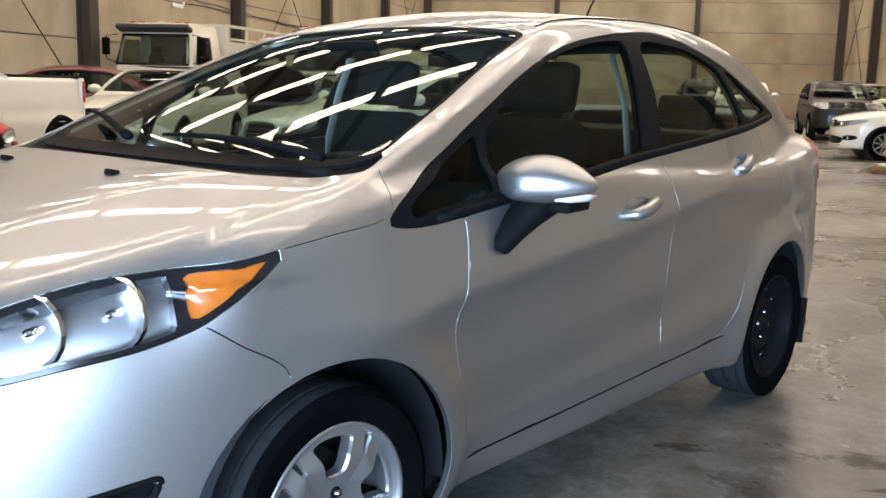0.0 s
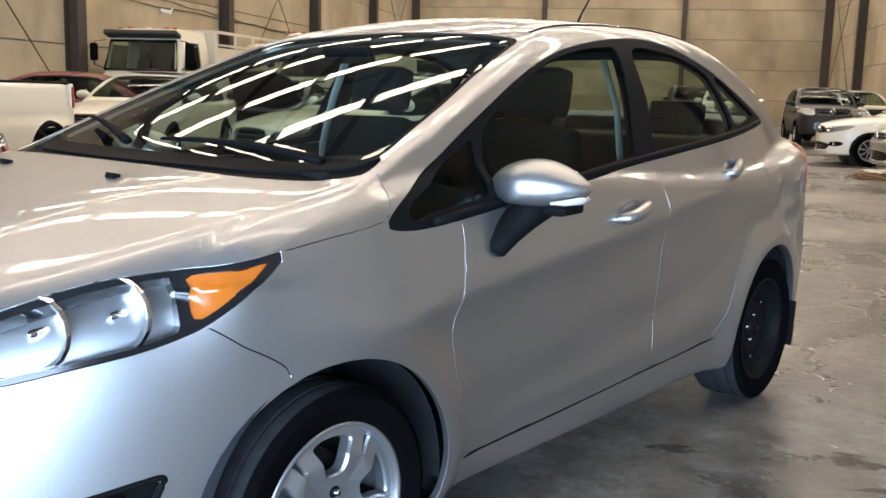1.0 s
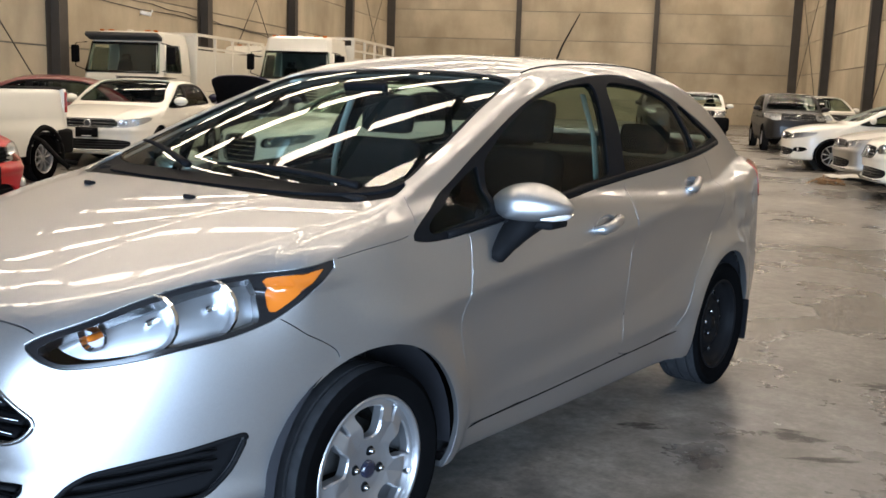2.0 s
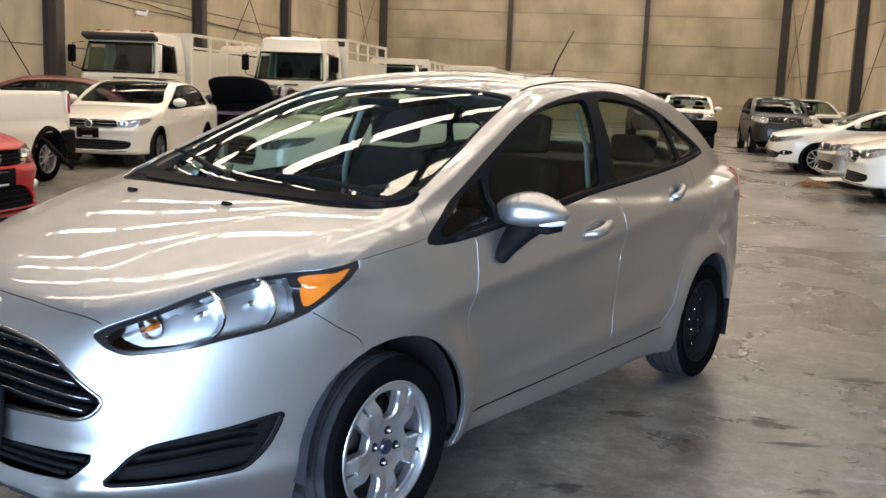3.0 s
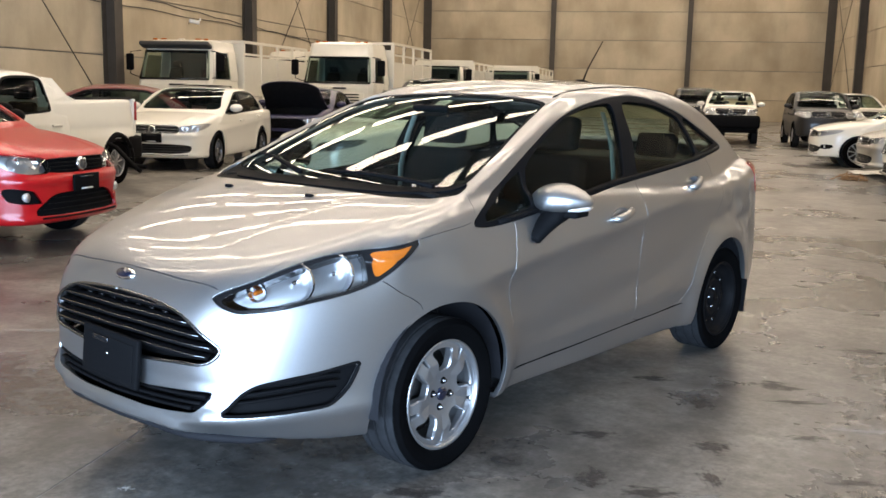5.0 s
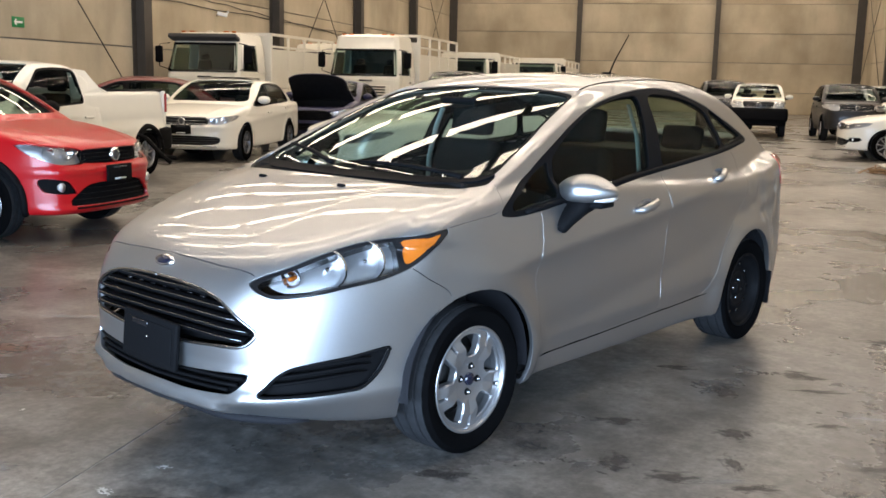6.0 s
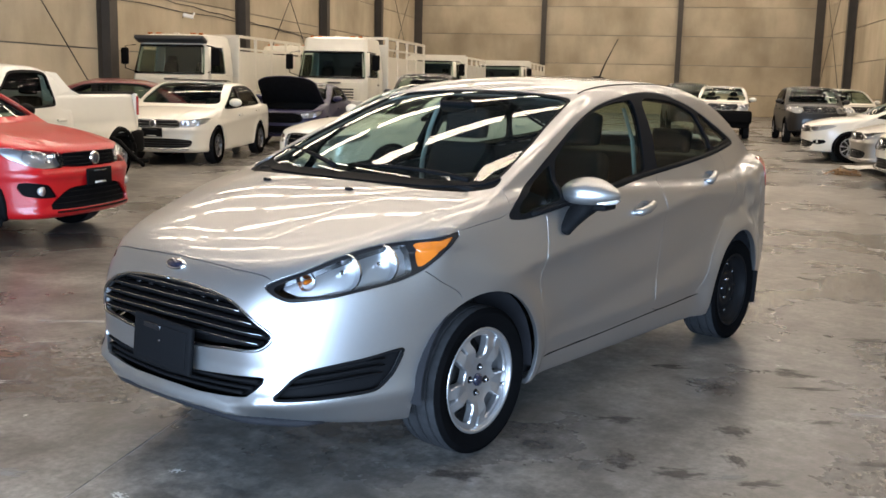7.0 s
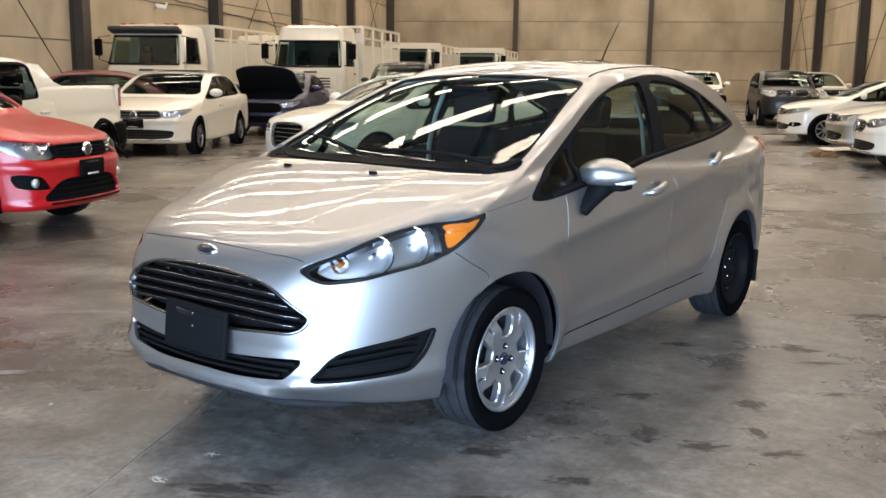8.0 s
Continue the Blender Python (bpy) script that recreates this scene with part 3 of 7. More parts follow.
SILVER_CAR = dict(
    base=2.489, hub=0.30, arch=0.375, drop_n=3.0, flare=0.030, lean=0.19, under=0.034, crease_w=0.007, lip=1.2, k_belly=0.014, k_front=0.012, k_side=0.08, k_roof=0.06,
    crease=curve((-0.6, 0.62), (-0.2, 0.67), (0.23, 0.728), (0.77, 0.79), (1.15, 0.825), (1.6, 0.88), (2.05, 0.96), (2.9, 1.03)),
    rocker=curve((0.1, 0.12), (0.2, 0.05), (0.26, 0.02), (0.35, 0.008), (0.5, 0.0), (1.2, 0.0)),
    wide=curve((-0.9, 0.80), (-0.5, 0.83), (0, 0.85), (0.6, 0.855), (1.2, 0.861), (2.0, 0.86), (2.6, 0.85), (3.0, 0.82), (3.3, 0.77), (3.55, 0.70)),
    top=fair(0.5, 4, (-1.1, 0.70), (-0.8, 0.842), (-0.5, 0.951), (-0.15, 1.034), (0.2, 1.075), (0.5, 1.085), (2.6, 1.10), (3.0, 1.125), (3.2, 1.12), (3.42, 1.09), (3.6, 1.03)),
    drop=fair(0.5, 2, (-0.95, 0.13), (-0.6, 0.075), (-0.3, 0.045), (0.1, 0.02), (0.5, 0.02), (2.6, 0.10), (3.4, 0.10)),
    ridge=curve((-1, 0.0), (4, 0.0)), ridge_x=curve((-1, 0.30), (0.2, 0.52)),
    fold=curve((-1.0, 0.0), (-0.75, 0.05), (-0.3, 0.10), (0.1, 0.07), (0.4, 0.0), (4, 0.0)), fold_x=curve((-1, 0.26), (0.2, 0.52)),
    nose=curve((0, -0.925), (0.22, -0.912), (0.46, -0.875), (0.6, -0.755), (0.70, -0.56), (0.78, -0.31), (0.84, 0.0), (0.9, 0.4)),
    nose_z=curve((0.1, 0.10), (0.18, 0.03), (0.24, -0.015), (0.32, -0.005), (0.45, -0.005), (0.55, 0.0), (0.65, 0.015), (0.72, 0.04), (0.78, 0.075), (0.84, 0.13), (0.95, 0.3)),
    tail=curve((0, 3.47), (0.4, 3.44), (0.6, 3.35), (0.72, 3.17), (0.8, 2.93), (0.88, 2.55)),
    tail_z=curve((0.2, -0.08), (0.45, 0.0), (0.6, 0.0), (0.8, -0.03), (1.0, -0.05), (1.15, -0.08)),
    belly=curve((-1, 0.285), (-0.9, 0.28), (-0.76, 0.262), (-0.57, 0.228), (-0.37, 0.205), (0.3, 0.2), (2.2, 0.2), (3.5, 0.28)),
    ws=curve((0.8, -0.6), (1.045, 0.03), (1.2, 0.40), (1.35, 0.775), (1.414, 0.95), (1.47, 1.13), (1.53, 1.40)), ws_x2=0.15, ws_x4=0.1,
    roof=curve((0.6, 1.36), (1.0, 1.462), (1.4, 1.512), (1.8, 1.522), (2.2, 1.500), (2.4, 1.466), (2.6, 1.412), (2.8, 1.325), (3.0, 1.225), (3.2, 1.12), (3.4, 1.0)),
    tuck=curve((0.3, 0.368), (0.45, 0.372), (1.0, 0.388), (1.45, 0.402), (1.95, 0.43), (2.3, 0.48)),
    crown=0.11, gtop=0.85, nose_fade=0.69, flare_w=0.078,
    scoop=((curve((0.3, 0.40), (0.8, 0.44), (1.3, 0.50), (1.7, 0.56), (2.1, 0.66)), 0.085, 0.011, 0.5, 2.0),),
    dents=((2.80, 0.74, 0.09, 0.06, 0.024), (2.62, 0.88, 0.07, 0.09, 0.016), (2.98, 0.64, 0.08, 0.09, 0.026), (2.92, 0.90, 0.06, 0.05, 0.014), (2.36, 0.76, 0.16, 0.05, 0.009), (2.72, 0.70, 0.03, 0.05, -0.010), (2.70, 0.80, 0.035, 0.03, -0.009), (2.88, 0.82, 0.03, 0.04, -0.010), (2.52, 0.80, 0.05, 0.03, 0.008), (2.80, 0.96, 0.05, 0.03, 0.008), (2.98, 0.78, 0.04, 0.05, 0.012), (2.66, 0.74, 0.04, 0.03, 0.009), (2.46, 0.90, 0.05, 0.04, 0.005), (2.86, 0.70, 0.03, 0.04, -0.008)),
    gwide=curve((0.8, 0.83), (0.93, 0.805), (1.05, 0.77), (1.16, 0.738), (1.28, 0.69), (1.40, 0.62), (1.5, 0.55)),
    gtaper=curve((0.0, 0.02), (0.4, 0.01), (1.0, 0.0), (1.8, 0.0), (2.4, 0.04), (2.82, 0.115), (3.2, 0.19)),
)

# ---- the car built
def flank(c, n):
    return (np.abs(n[:, 0]) > 0.2) & (np.abs(c[:, 0]) > 0.3)


def ahead(c, n):
    return (c[:, 1] < 0.3) & (n[:, 1] < 0.15)


def ring(cy, cz, r, n=40):
    return np.array([(cy + r * math.cos(2 * math.pi * k / n), cz + r * math.sin(2 * math.pi * k / n)) for k in range(n)])


def reg(name, view, poly, test, pair=False):
    return dict(name=name, view=view, poly=poly, test=test, pair=pair)


def shrunk(poly, d):
    """The closed outline moved inwards by d."""
    t = np.roll(poly, -1, 0) - np.roll(poly, 1, 0)
    t /= np.maximum(np.linalg.norm(t, axis=1), 1e-9)[:, None]
    nrm = np.stack([-t[:, 1], t[:, 0]], 1)
    area = (poly[:, 0] * np.roll(poly[:, 1], -1) - np.roll(poly[:, 0], -1) * poly[:, 1]).sum()
    return poly + nrm * (d if area > 0 else -d)


LAMP = loop((-0.128, 0.917), (-0.15, 0.9135), (-0.2, 0.906), (-0.29, 0.892), (-0.43, 0.881), (-0.516, 0.866), (-0.62, 0.836), (-0.71, 0.802), (-0.776, 0.774), (-0.815, 0.745), (-0.812, 0.72), (-0.784, 0.70), (-0.74, 0.70), (-0.658, 0.708), (-0.56, 0.725), (-0.427, 0.746), (-0.327, 0.776), (-0.239, 0.829), (-0.16, 0.889))
GRILLE = both((0, 0.72), (0.16, 0.713), (0.277, 0.70), (0.362, 0.678), (0.441, 0.636), (0.509, 0.589), (0.514, 0.567), (0.489, 0.538), (0.45, 0.524), (0.344, 0.519), (0.205, 0.509), (0, 0.505))
INTAKE = both((0, 0.41), (0.195, 0.412), (0.331, 0.421), (0.485, 0.431), (0.495, 0.425), (0.471, 0.393), (0.427, 0.356), (0.329, 0.343), (0.192, 0.337), (0, 0.34))
FOG = loop((0.532, 0.362), (0.536, 0.372), (0.569, 0.424), (0.601, 0.452), (0.653, 0.468), (0.697, 0.479), (0.735, 0.495), (0.745, 0.498), (0.747, 0.490), (0.736, 0.42), (0.721, 0.372), (0.714, 0.362), (0.704, 0.359), (0.653, 0.356), (0.58, 0.355), (0.54, 0.356))
MARKER = loop((-0.185, 0.894), (-0.20, 0.893), (-0.27, 0.886), (-0.325, 0.878), (-0.335, 0.870), (-0.338, 0.80), (-0.325, 0.793), (-0.27, 0.826), (-0.20, 0.882))
SHIELD = both((0, 1.056), (0.3, 1.056), (0.55, 1.056), (0.66, 1.066), (0.70, 1.09), (0.684, 1.14), (0.662, 1.205), (0.621, 1.286), (0.587, 1.361), (0.566, 1.395), (0.53, 1.409), (0.422, 1.422), (0.218, 1.433), (0, 1.437))
GLAZING = loop((0.148, 0.944), (0.262, 1.022), (0.387, 1.083), (0.511, 1.147), (0.643, 1.21), (0.786, 1.274), (0.94, 1.331), (1.098, 1.375), (1.248, 1.403), (1.48, 1.433), (1.70, 1.445), (1.9, 1.428), (2.18, 1.361), (2.40, 1.278), (2.70, 1.172), (2.72, 1.155), (2.68, 1.143), (2.33, 1.109), (1.64, 1.054), (0.884, 0.99), (0.44, 0.94), (0.30, 0.926), (0.2, 0.926))
SIDE_PANES = {
    "vent_window": loop((0.225, 0.957), (0.33, 1.03), (0.44, 1.085), (0.535, 1.125), (0.54, 1.11), (0.535, 1.0), (0.52, 0.982), (0.35, 0.962)),
    "front_window": loop((0.575, 0.992), (0.58, 1.13), (0.64, 1.178), (0.76, 1.245), (0.99, 1.335), (1.217, 1.385), (1.40, 1.404), (1.465, 1.396), (1.44, 1.30), (1.40, 1.18), (1.37, 1.072), (1.335, 1.056), (0.9, 1.015)),
    "rear_side_window": loop((1.575, 1.398), (1.77, 1.41), (1.965, 1.39), (2.12, 1.345), (2.16, 1.315), (2.245, 1.15), (2.20, 1.12), (1.9, 1.09), (1.54, 1.067), (1.505, 1.08), (1.535, 1.23)),
    "quarter_window": loop((2.215, 1.325), (2.413, 1.254), (2.59, 1.19), (2.60, 1.18), (2.445, 1.153), (2.31, 1.141), (2.28, 1.155)),
}
high_side = lambda c, n: (np.abs(c[:, 0]) > 0.42) & (c[:, 2] > 0.66)
SILVER_CAR_REGIONS = [
    reg("arch", "side", ring(0.0, 0.305, 0.357), lambda c, n: (np.abs(c[:, 0]) > 0.5)),
    reg("arch", "side", ring(2.475, 0.30, 0.36), lambda c, n: (np.abs(c[:, 0]) > 0.5)),
    reg("grille", "front", GRILLE, ahead),
    reg("intake", "front", INTAKE, ahead),
    reg("fog", "front", FOG, ahead, True),
    reg("headlamp", "side", LAMP, high_side, True),
    reg("windshield", "front", SHIELD, lambda c, n: (c[:, 1] < 1.25) & (n[:, 1] < -0.1)),
    reg("rear_window", "top", both((0, 2.5), (0.3, 2.49), (0.45, 2.46), (0.50, 2.5), (0.55, 2.85), (0.57, 3.02), (0.4, 3.07), (0, 3.09)), lambda c, n: (n[:, 2] > 0.1) & (c[:, 2] > 1.08)),
    reg("side_glazing", "side", GLAZING, flank, True),
    reg("cowl", "top", both((0, -0.065), (0.26, -0.064), (0.485, -0.045), (0.64, 0.045), (0.70, 0.115), (0.725, 0.15), (0.722, 0.20), (0.70, 0.24), (0.6, 0.2), (0.3, 0.16), (0, 0.15)), lambda c, n: (n[:, 2] > 0.2) & (c[:, 2] > 0.98) & (c[:, 1] < 0.4)),
    reg("bonnet", "side", loop((-0.15, 0.913), (-0.008, 0.932), (0.12, 0.947), (0.165, 0.975), (0.172, 1.05), (0.15, 1.2), (-0.7, 1.2), (-0.79, 0.82), (-0.79, 0.775), (-0.71, 0.804), (-0.62, 0.838), (-0.516, 0.868), (-0.43, 0.883), (-0.29, 0.894)), lambda c, n: (np.abs(c[:, 0]) > 0.52), True),
    reg("bonnet", "top", both((0, -0.83), (0.1, -0.828), (0.304, -0.819), (0.44, -0.80), (0.50, -0.785), (0.56, -0.71), (0.61, -0.62), (0.8, -0.4), (0.85, 0.1), (0.8, 0.3), (0, 0.3)), lambda c, n: (n[:, 2] > 0.1) & (c[:, 2] > 0.74) & (np.abs(c[:, 0]) < 0.6) & (c[:, 1] < 0.2)),
    reg("front_bumper", "side", loop((-1.1, 0.05), (-1.1, 0.9), (-0.62, 0.9), (-0.50, 0.80), (-0.34, 0.79), (-0.315, 0.78), (-0.25, 0.735), (-0.14, 0.65), (-0.25, 0.55), (-0.345, 0.40), (-0.36, 0.15), (-0.37, 0.05)), lambda c, n: c[:, 1] < -0.1),
    reg("front_fender", "side", loop((-0.36, 0.85), (-0.1, 1.0), (0.2, 0.97), (0.395, 0.935), (0.395, 0.82), (0.372, 0.72), (0.365, 0.66), (0.395, 0.52), (0.415, 0.40), (0.435, 0.32), (0.44, 0.19), (0.30, 0.17), (0.0, 0.3), (-0.16, 0.62), (-0.30, 0.76)), lambda c, n: np.abs(c[:, 0]) > 0.5, True),
    reg("front_door", "side", loop((0.445, 0.305), (0.42, 0.40), (0.40, 0.52), (0.37, 0.66), (0.377, 0.72), (0.40, 0.82), (0.40, 0.935), (0.6, 1.0), (1.40, 1.07), (1.47, 1.05), (1.445, 0.95), (1.462, 0.84), (1.46, 0.55), (1.452, 0.37), (1.43, 0.342), (1.0, 0.322)), flank, True),
    reg("rear_door", "side", loop((1.458, 0.35), (1.465, 0.55), (1.467, 0.84), (1.45, 0.95), (1.475, 1.06), (2.0, 1.11), (2.30, 1.13), (2.42, 1.06), (2.42, 0.95), (2.33, 0.80), (2.21, 0.69), (2.11, 0.57), (2.05, 0.45), (1.99, 0.372), (1.93, 0.345)), flank, True),
    reg("tail_lamp", "side", loop((3.02, 1.02), (3.00, 0.95), (3.03, 0.90), (3.08, 0.87), (3.2, 0.86), (3.36, 0.87), (3.33, 1.03), (3.1, 1.05)), lambda c, n: (np.abs(c[:, 0]) > 0.52) & (c[:, 2] < 1.06), True),
    reg("boot_lid", "top", both((0, 3.12), (0.4, 3.10), (0.60, 3.05), (0.64, 3.2), (0.62, 3.6), (0, 3.7)), lambda c, n: c[:, 2] > 0.6),
    reg("sunroof", "top", both((0, 1.34), (0.38, 1.36), (0.42, 1.42), (0.42, 1.86), (0.38, 1.91), (0, 1.93)), lambda c, n: n[:, 2] > 0.5),
]


def which(names, name):
    return [i for i, k in enumerate(names) if k == name]


def tyre_mesh(radius, width, rim):
    """The two sidewalls of a tyre turned round the x axis, its outer side at +x."""
    w = width / 2
    bm = lathe([(radius - 0.003, w * 0.86), (radius - 0.008, w * 0.92), (radius - 0.022, w * 0.985), ((rim + radius) / 2 + 0.02, w), ((rim + radius) / 2 + 0.016, w * 0.99), ((rim + radius) / 2, w * 0.985), (rim + 0.012, w * 0.9), (rim - 0.002, w * 0.84), (rim - 0.012, w * 0.72), (rim - 0.012, -w * 0.72), (rim + 0.012, -w * 0.86), ((rim + radius) / 2, -w), (radius - 0.022, -w * 0.985), (radius - 0.008, -w * 0.92), (radius - 0.003, -w * 0.86)], 64)
    return bm


def tread_mesh(radius, width):
    """The tread of a tyre: four ribs between grooves."""
    w = width / 2
    prof = [(radius - 0.0035, -w * 0.87)]
    for x in (-0.52, 0.0, 0.52):
        prof += [(radius, w * (x - 0.06)), (radius - 0.009, w * (x - 0.05)), (radius - 0.009, w * (x + 0.05)), (radius, w * (x + 0.06))]
    prof.append((radius - 0.0035, w * 0.87))
    bm = lathe(prof, 64)
    return bm


def spoked_rim(bm, r, spokes, outer_x, slit=True, width=0.2):
    """Adds double spokes round the x axis from the hub to the rim's edge."""
    for k in range(spokes):
        a0 = 2 * math.pi * k / spokes + math.pi / 2
        for side in ((-1, 1) if slit else (0,)):
            if slit:
                sec = [(0.042, side * 0.015, 0.018, -0.004), (0.075, side * 0.016, 0.018, 0.004), (0.112, side * 0.021, 0.0185, 0.007), (r * 0.80, side * 0.029, 0.019, 0.002), (r * 0.985, side * 0.042, 0.030, -0.010)]
            else:
                sec = [(rr, 0.0, width * k * 0.33, xo) for rr, k, xo in ((0.042, 0.36, -0.004), (0.075, 0.32, 0.004), (0.115, 0.32, 0.006), (r * 0.80, 0.42, 0.0), (r * 0.985, 0.60, -0.012))]
            ringv = []
            ca, sa = math.cos(a0), math.sin(a0)
            for rr, off, hw, xo in sec:
                vs = []
                for t, dx in ((-1.0, -0.030), (-0.95, -0.006), (-0.55, 0.0), (0.55, 0.0), (0.95, -0.006), (1.0, -0.030)):
                    s = off + t * hw
                    vs.append(bm.verts.new((outer_x + xo + dx, rr * ca - s * sa, rr * sa + s * ca)))
                ringv.append(vs)
            for a, b in zip(ringv, ringv[1:]):
                for i in range(5):
                    bm.faces.new((a[i], a[i + 1], b[i + 1], b[i]))
    return bm


def plate_face(r, x0, windows=5):
    """A cast wheel face in the y-z plane: broad spokes between rounded windows, each spoke slit near the rim."""
    def sector(a0, half_in, half_out, r0, r1):
        pts = []
        for rr, half in ((r0, half_in), ((r0 + r1) / 2, (half_in + half_out) / 2), (r1 * 0.97, half_out * 1.0)):
            pts.append((rr * math.cos(a0 + half), rr * math.sin(a0 + half)))
        for t in (0.55, 0.0, -0.55):
            pts.append((r1 * math.cos(a0 + half_out * t), r1 * math.sin(a0 + half_out * t)))
        for rr, half in ((r1 * 0.97, half_out * 1.0), ((r0 + r1) / 2, (half_in + half_out) / 2), (r0, half_in)):
            pts.append((rr * math.cos(a0 - half), rr * math.sin(a0 - half)))
        return loop(*pts, n=4)

    holes = []
    for k in range(windows):
        a = math.pi / 2 + 2 * math.pi * k / windows
        holes.append(sector(a, 0.25, 0.345, 0.098, 0.88 * r))
        holes.append(sector(a + math.pi / windows, 0.040, 0.062, 0.150, 0.95 * r))
    n = 72
    outer = np.array([(r * math.cos(2 * math.pi * k / n), r * math.sin(2 * math.pi * k / n)) for k in range(n)])
    pts, edges, rims = [], [], []
    for ring_ in [outer] + holes:
        k = len(pts)
        pts += [tuple(p) for p in ring_]
        rims.append(list(range(k, k + len(ring_))))
        edges += [(k + i, k + (i + 1) % len(ring_)) for i in range(len(ring_))]
    for rr in (0.035, 0.06, 0.08):
        pts += [(rr * math.cos(2 * math.pi * k / 20), rr * math.sin(2 * math.pi * k / 20)) for k in range(20)]
    pts.append((0.0, 0.0))
    v2, _, tri, *_ = delaunay_2d_cdt([Vector(p) for p in pts], edges, [], 0, 1e-7)
    v2 = np.array([tuple(p) for p in v2])
    dish = lambda p: x0 - 0.010 + 0.018 * math.exp(-((math.hypot(*p) / r - 0.62) / 0.22) ** 2)
    bm = bmesh.new()
    vs = [bm.verts.new((dish(p), p[0], p[1])) for p in v2]
    for t in tri:
        c = v2[list(t)].mean(0)
        if not any(inside(h_, np.array([c]))[0] for h_ in holes):
            bm.faces.new([vs[i] for i in t])
    for ring_ in holes:
        last = [bm.verts.new((dish(p) + 0.0, p[0], p[1])) for p in ring_]
        small = shrunk(ring_, 0.004)
        mid = [bm.verts.new((dish(p) - 0.007, p[0], p[1])) for p in small]
        low = [bm.verts.new((dish(p) - 0.034, p[0], p[1])) for p in small]
        for a_, b_ in ((last, mid), (mid, low)):
            for i in range(len(ring_)):
                j = (i + 1) % len(ring_)
                bm.faces.new((a_[i], a_[j], b_[j], b_[i]))
    return bm


def wheel(name, m, parent, radius=0.30, width=0.19, rim=0.195, style="alloy", rim_mat=None, nuts=4):
    """A wheel whose outer side looks along the pose's x axis."""
    top = part(name, tyre_mesh(radius, width, rim), RUBBER, parent)
    top.matrix_local = m
    part("tread", tread_mesh(radius, width), TREAD, top, "dusty worn tread", smooth=False)
    w = width / 2
    mat = rim_mat or ALLOY
    barrel = lathe([(rim + 0.004, w * 0.80), (rim + 0.003, w * 0.88), (rim - 0.006, w * 0.90), (rim - 0.012, w * 0.80), (rim - 0.02, w * 0.3), (rim - 0.03, -w * 0.5)], 64)
    part("rim", barrel, mat, top)
    back = lathe([(rim - 0.03, -w * 0.45), (0.135, -w * 0.42), (0.13, w * 0.05), (0.06, w * 0.1), (0.0, w * 0.1)], 48)
    part("brake_disc", back, BRAKE, top)
    if style == "alloy":
        part("spokes", plate_face(rim - 0.004, w * 0.78), mat, top, smooth=False)
        part("hub_cap", lathe([(0.0, w * 0.82), (0.017, w * 0.815), (0.025, w * 0.79), (0.026, w * 0.6)], 32), DARK_BLUE, top, "dark blue centre cap")
    elif style == "many":
        bm = lathe([(0.0, w * 0.62), (0.03, w * 0.66), (0.05, w * 0.66), (0.06, w * 0.3)], 40)
        spoked_rim(bm, rim - 0.002, 9, w * 0.70, False, 0.09)
        bmesh.ops.recalc_face_normals(bm, faces=bm.faces)
        part("spokes", bm, mat, top)
    else:
        bm = lathe([(rim - 0.015, w * 0.66), (rim - 0.03, w * 0.40), (0.125, w * 0.30), (0.115, w * 0.46), (0.095, w * 0.52), (0.075, w * 0.40), (0.06, w * 0.36), (0.042, w * 0.38), (0.036, w * 0.55), (0.0, w * 0.57)], 56)
        part("disc", bm, mat, top)
        # solid black plugs give the dark of vent holes; the disc isn't pierced
        for k in range(10):
            a = 2 * math.pi * k / 10
            hole = add_tube(bmesh.new(), pose(w * 0.325, 0.148 * math.cos(a), 0.148 * math.sin(a), 0, 90, 0), 0.014, 0.014, 0.012, 14)
            part("vent_hole_shade", hole, BLACK_GLOSS, top)
    for k in range(nuts):
        a = 2 * math.pi * (k + 0.5) / nuts + 0.6
        bm = add_tube(bmesh.new(), pose(0, 0, 0, 0, 90, 0), 0.010, 0.007, 0.022, 6)
        nut = part("wheel_nut", bm, DARK_CHROME, top)
        if style == "alloy":
            # black disc painted in for the shade of a sunken nut hole
            shade_disc = part("nut_shade_disc", lathe([(0.0, 0.0), (0.0135, 0.0), (0.0155, -0.004)], 16), BLACK_STEEL, nut)
            shade_disc.matrix_local = pose(-0.0015, 0, 0)
        nut.matrix_local = pose(w * 0.78 - 0.004 if style == "alloy" else w * 0.42, 0.052 * math.cos(a), 0.052 * math.sin(a))
    return top


def wheels(parent, base, hub, track, radius, style="alloy", rim_mat=None, rim=0.195, width=0.19, styles=None):
    for i, (sx, wy) in enumerate(((1, 0), (1, base), (-1, 0), (-1, base))):
        st, mt = (styles[i] if styles else (style, rim_mat))
        wheel("wheel", pose(sx * track, wy, hub, 0, 0, 0 if sx > 0 else 180), parent, radius, width, rim, st, mt)


def wheel_well(parent, wy, r, z, inner, outer):
    """The dark liner over a wheel: a half drum open to the flank."""
    bm = bmesh.new()
    rows = []
    for x in (outer, (outer + inner) / 2, inner):
        rows.append([bm.verts.new((x, wy + r * math.cos(a), z + r * math.sin(a))) for a in [math.radians(-4 + 188 * k / 24) for k in range(25)]])
    for a, b in zip(rows, rows[1:]):
        for k in range(24):
            bm.faces.new((a[k], a[k + 1], b[k + 1], b[k]))
    bm.faces.new(rows[-1])
    part("wheel_liner", bm, LINER, parent)


def soft_box(x, y, z, m, r=0.03, mat=None, name="part", parent=None, label=""):
    bm = add_box(bmesh.new(), m, x, y, z, r)
    return part(name, bm, mat, parent, label)


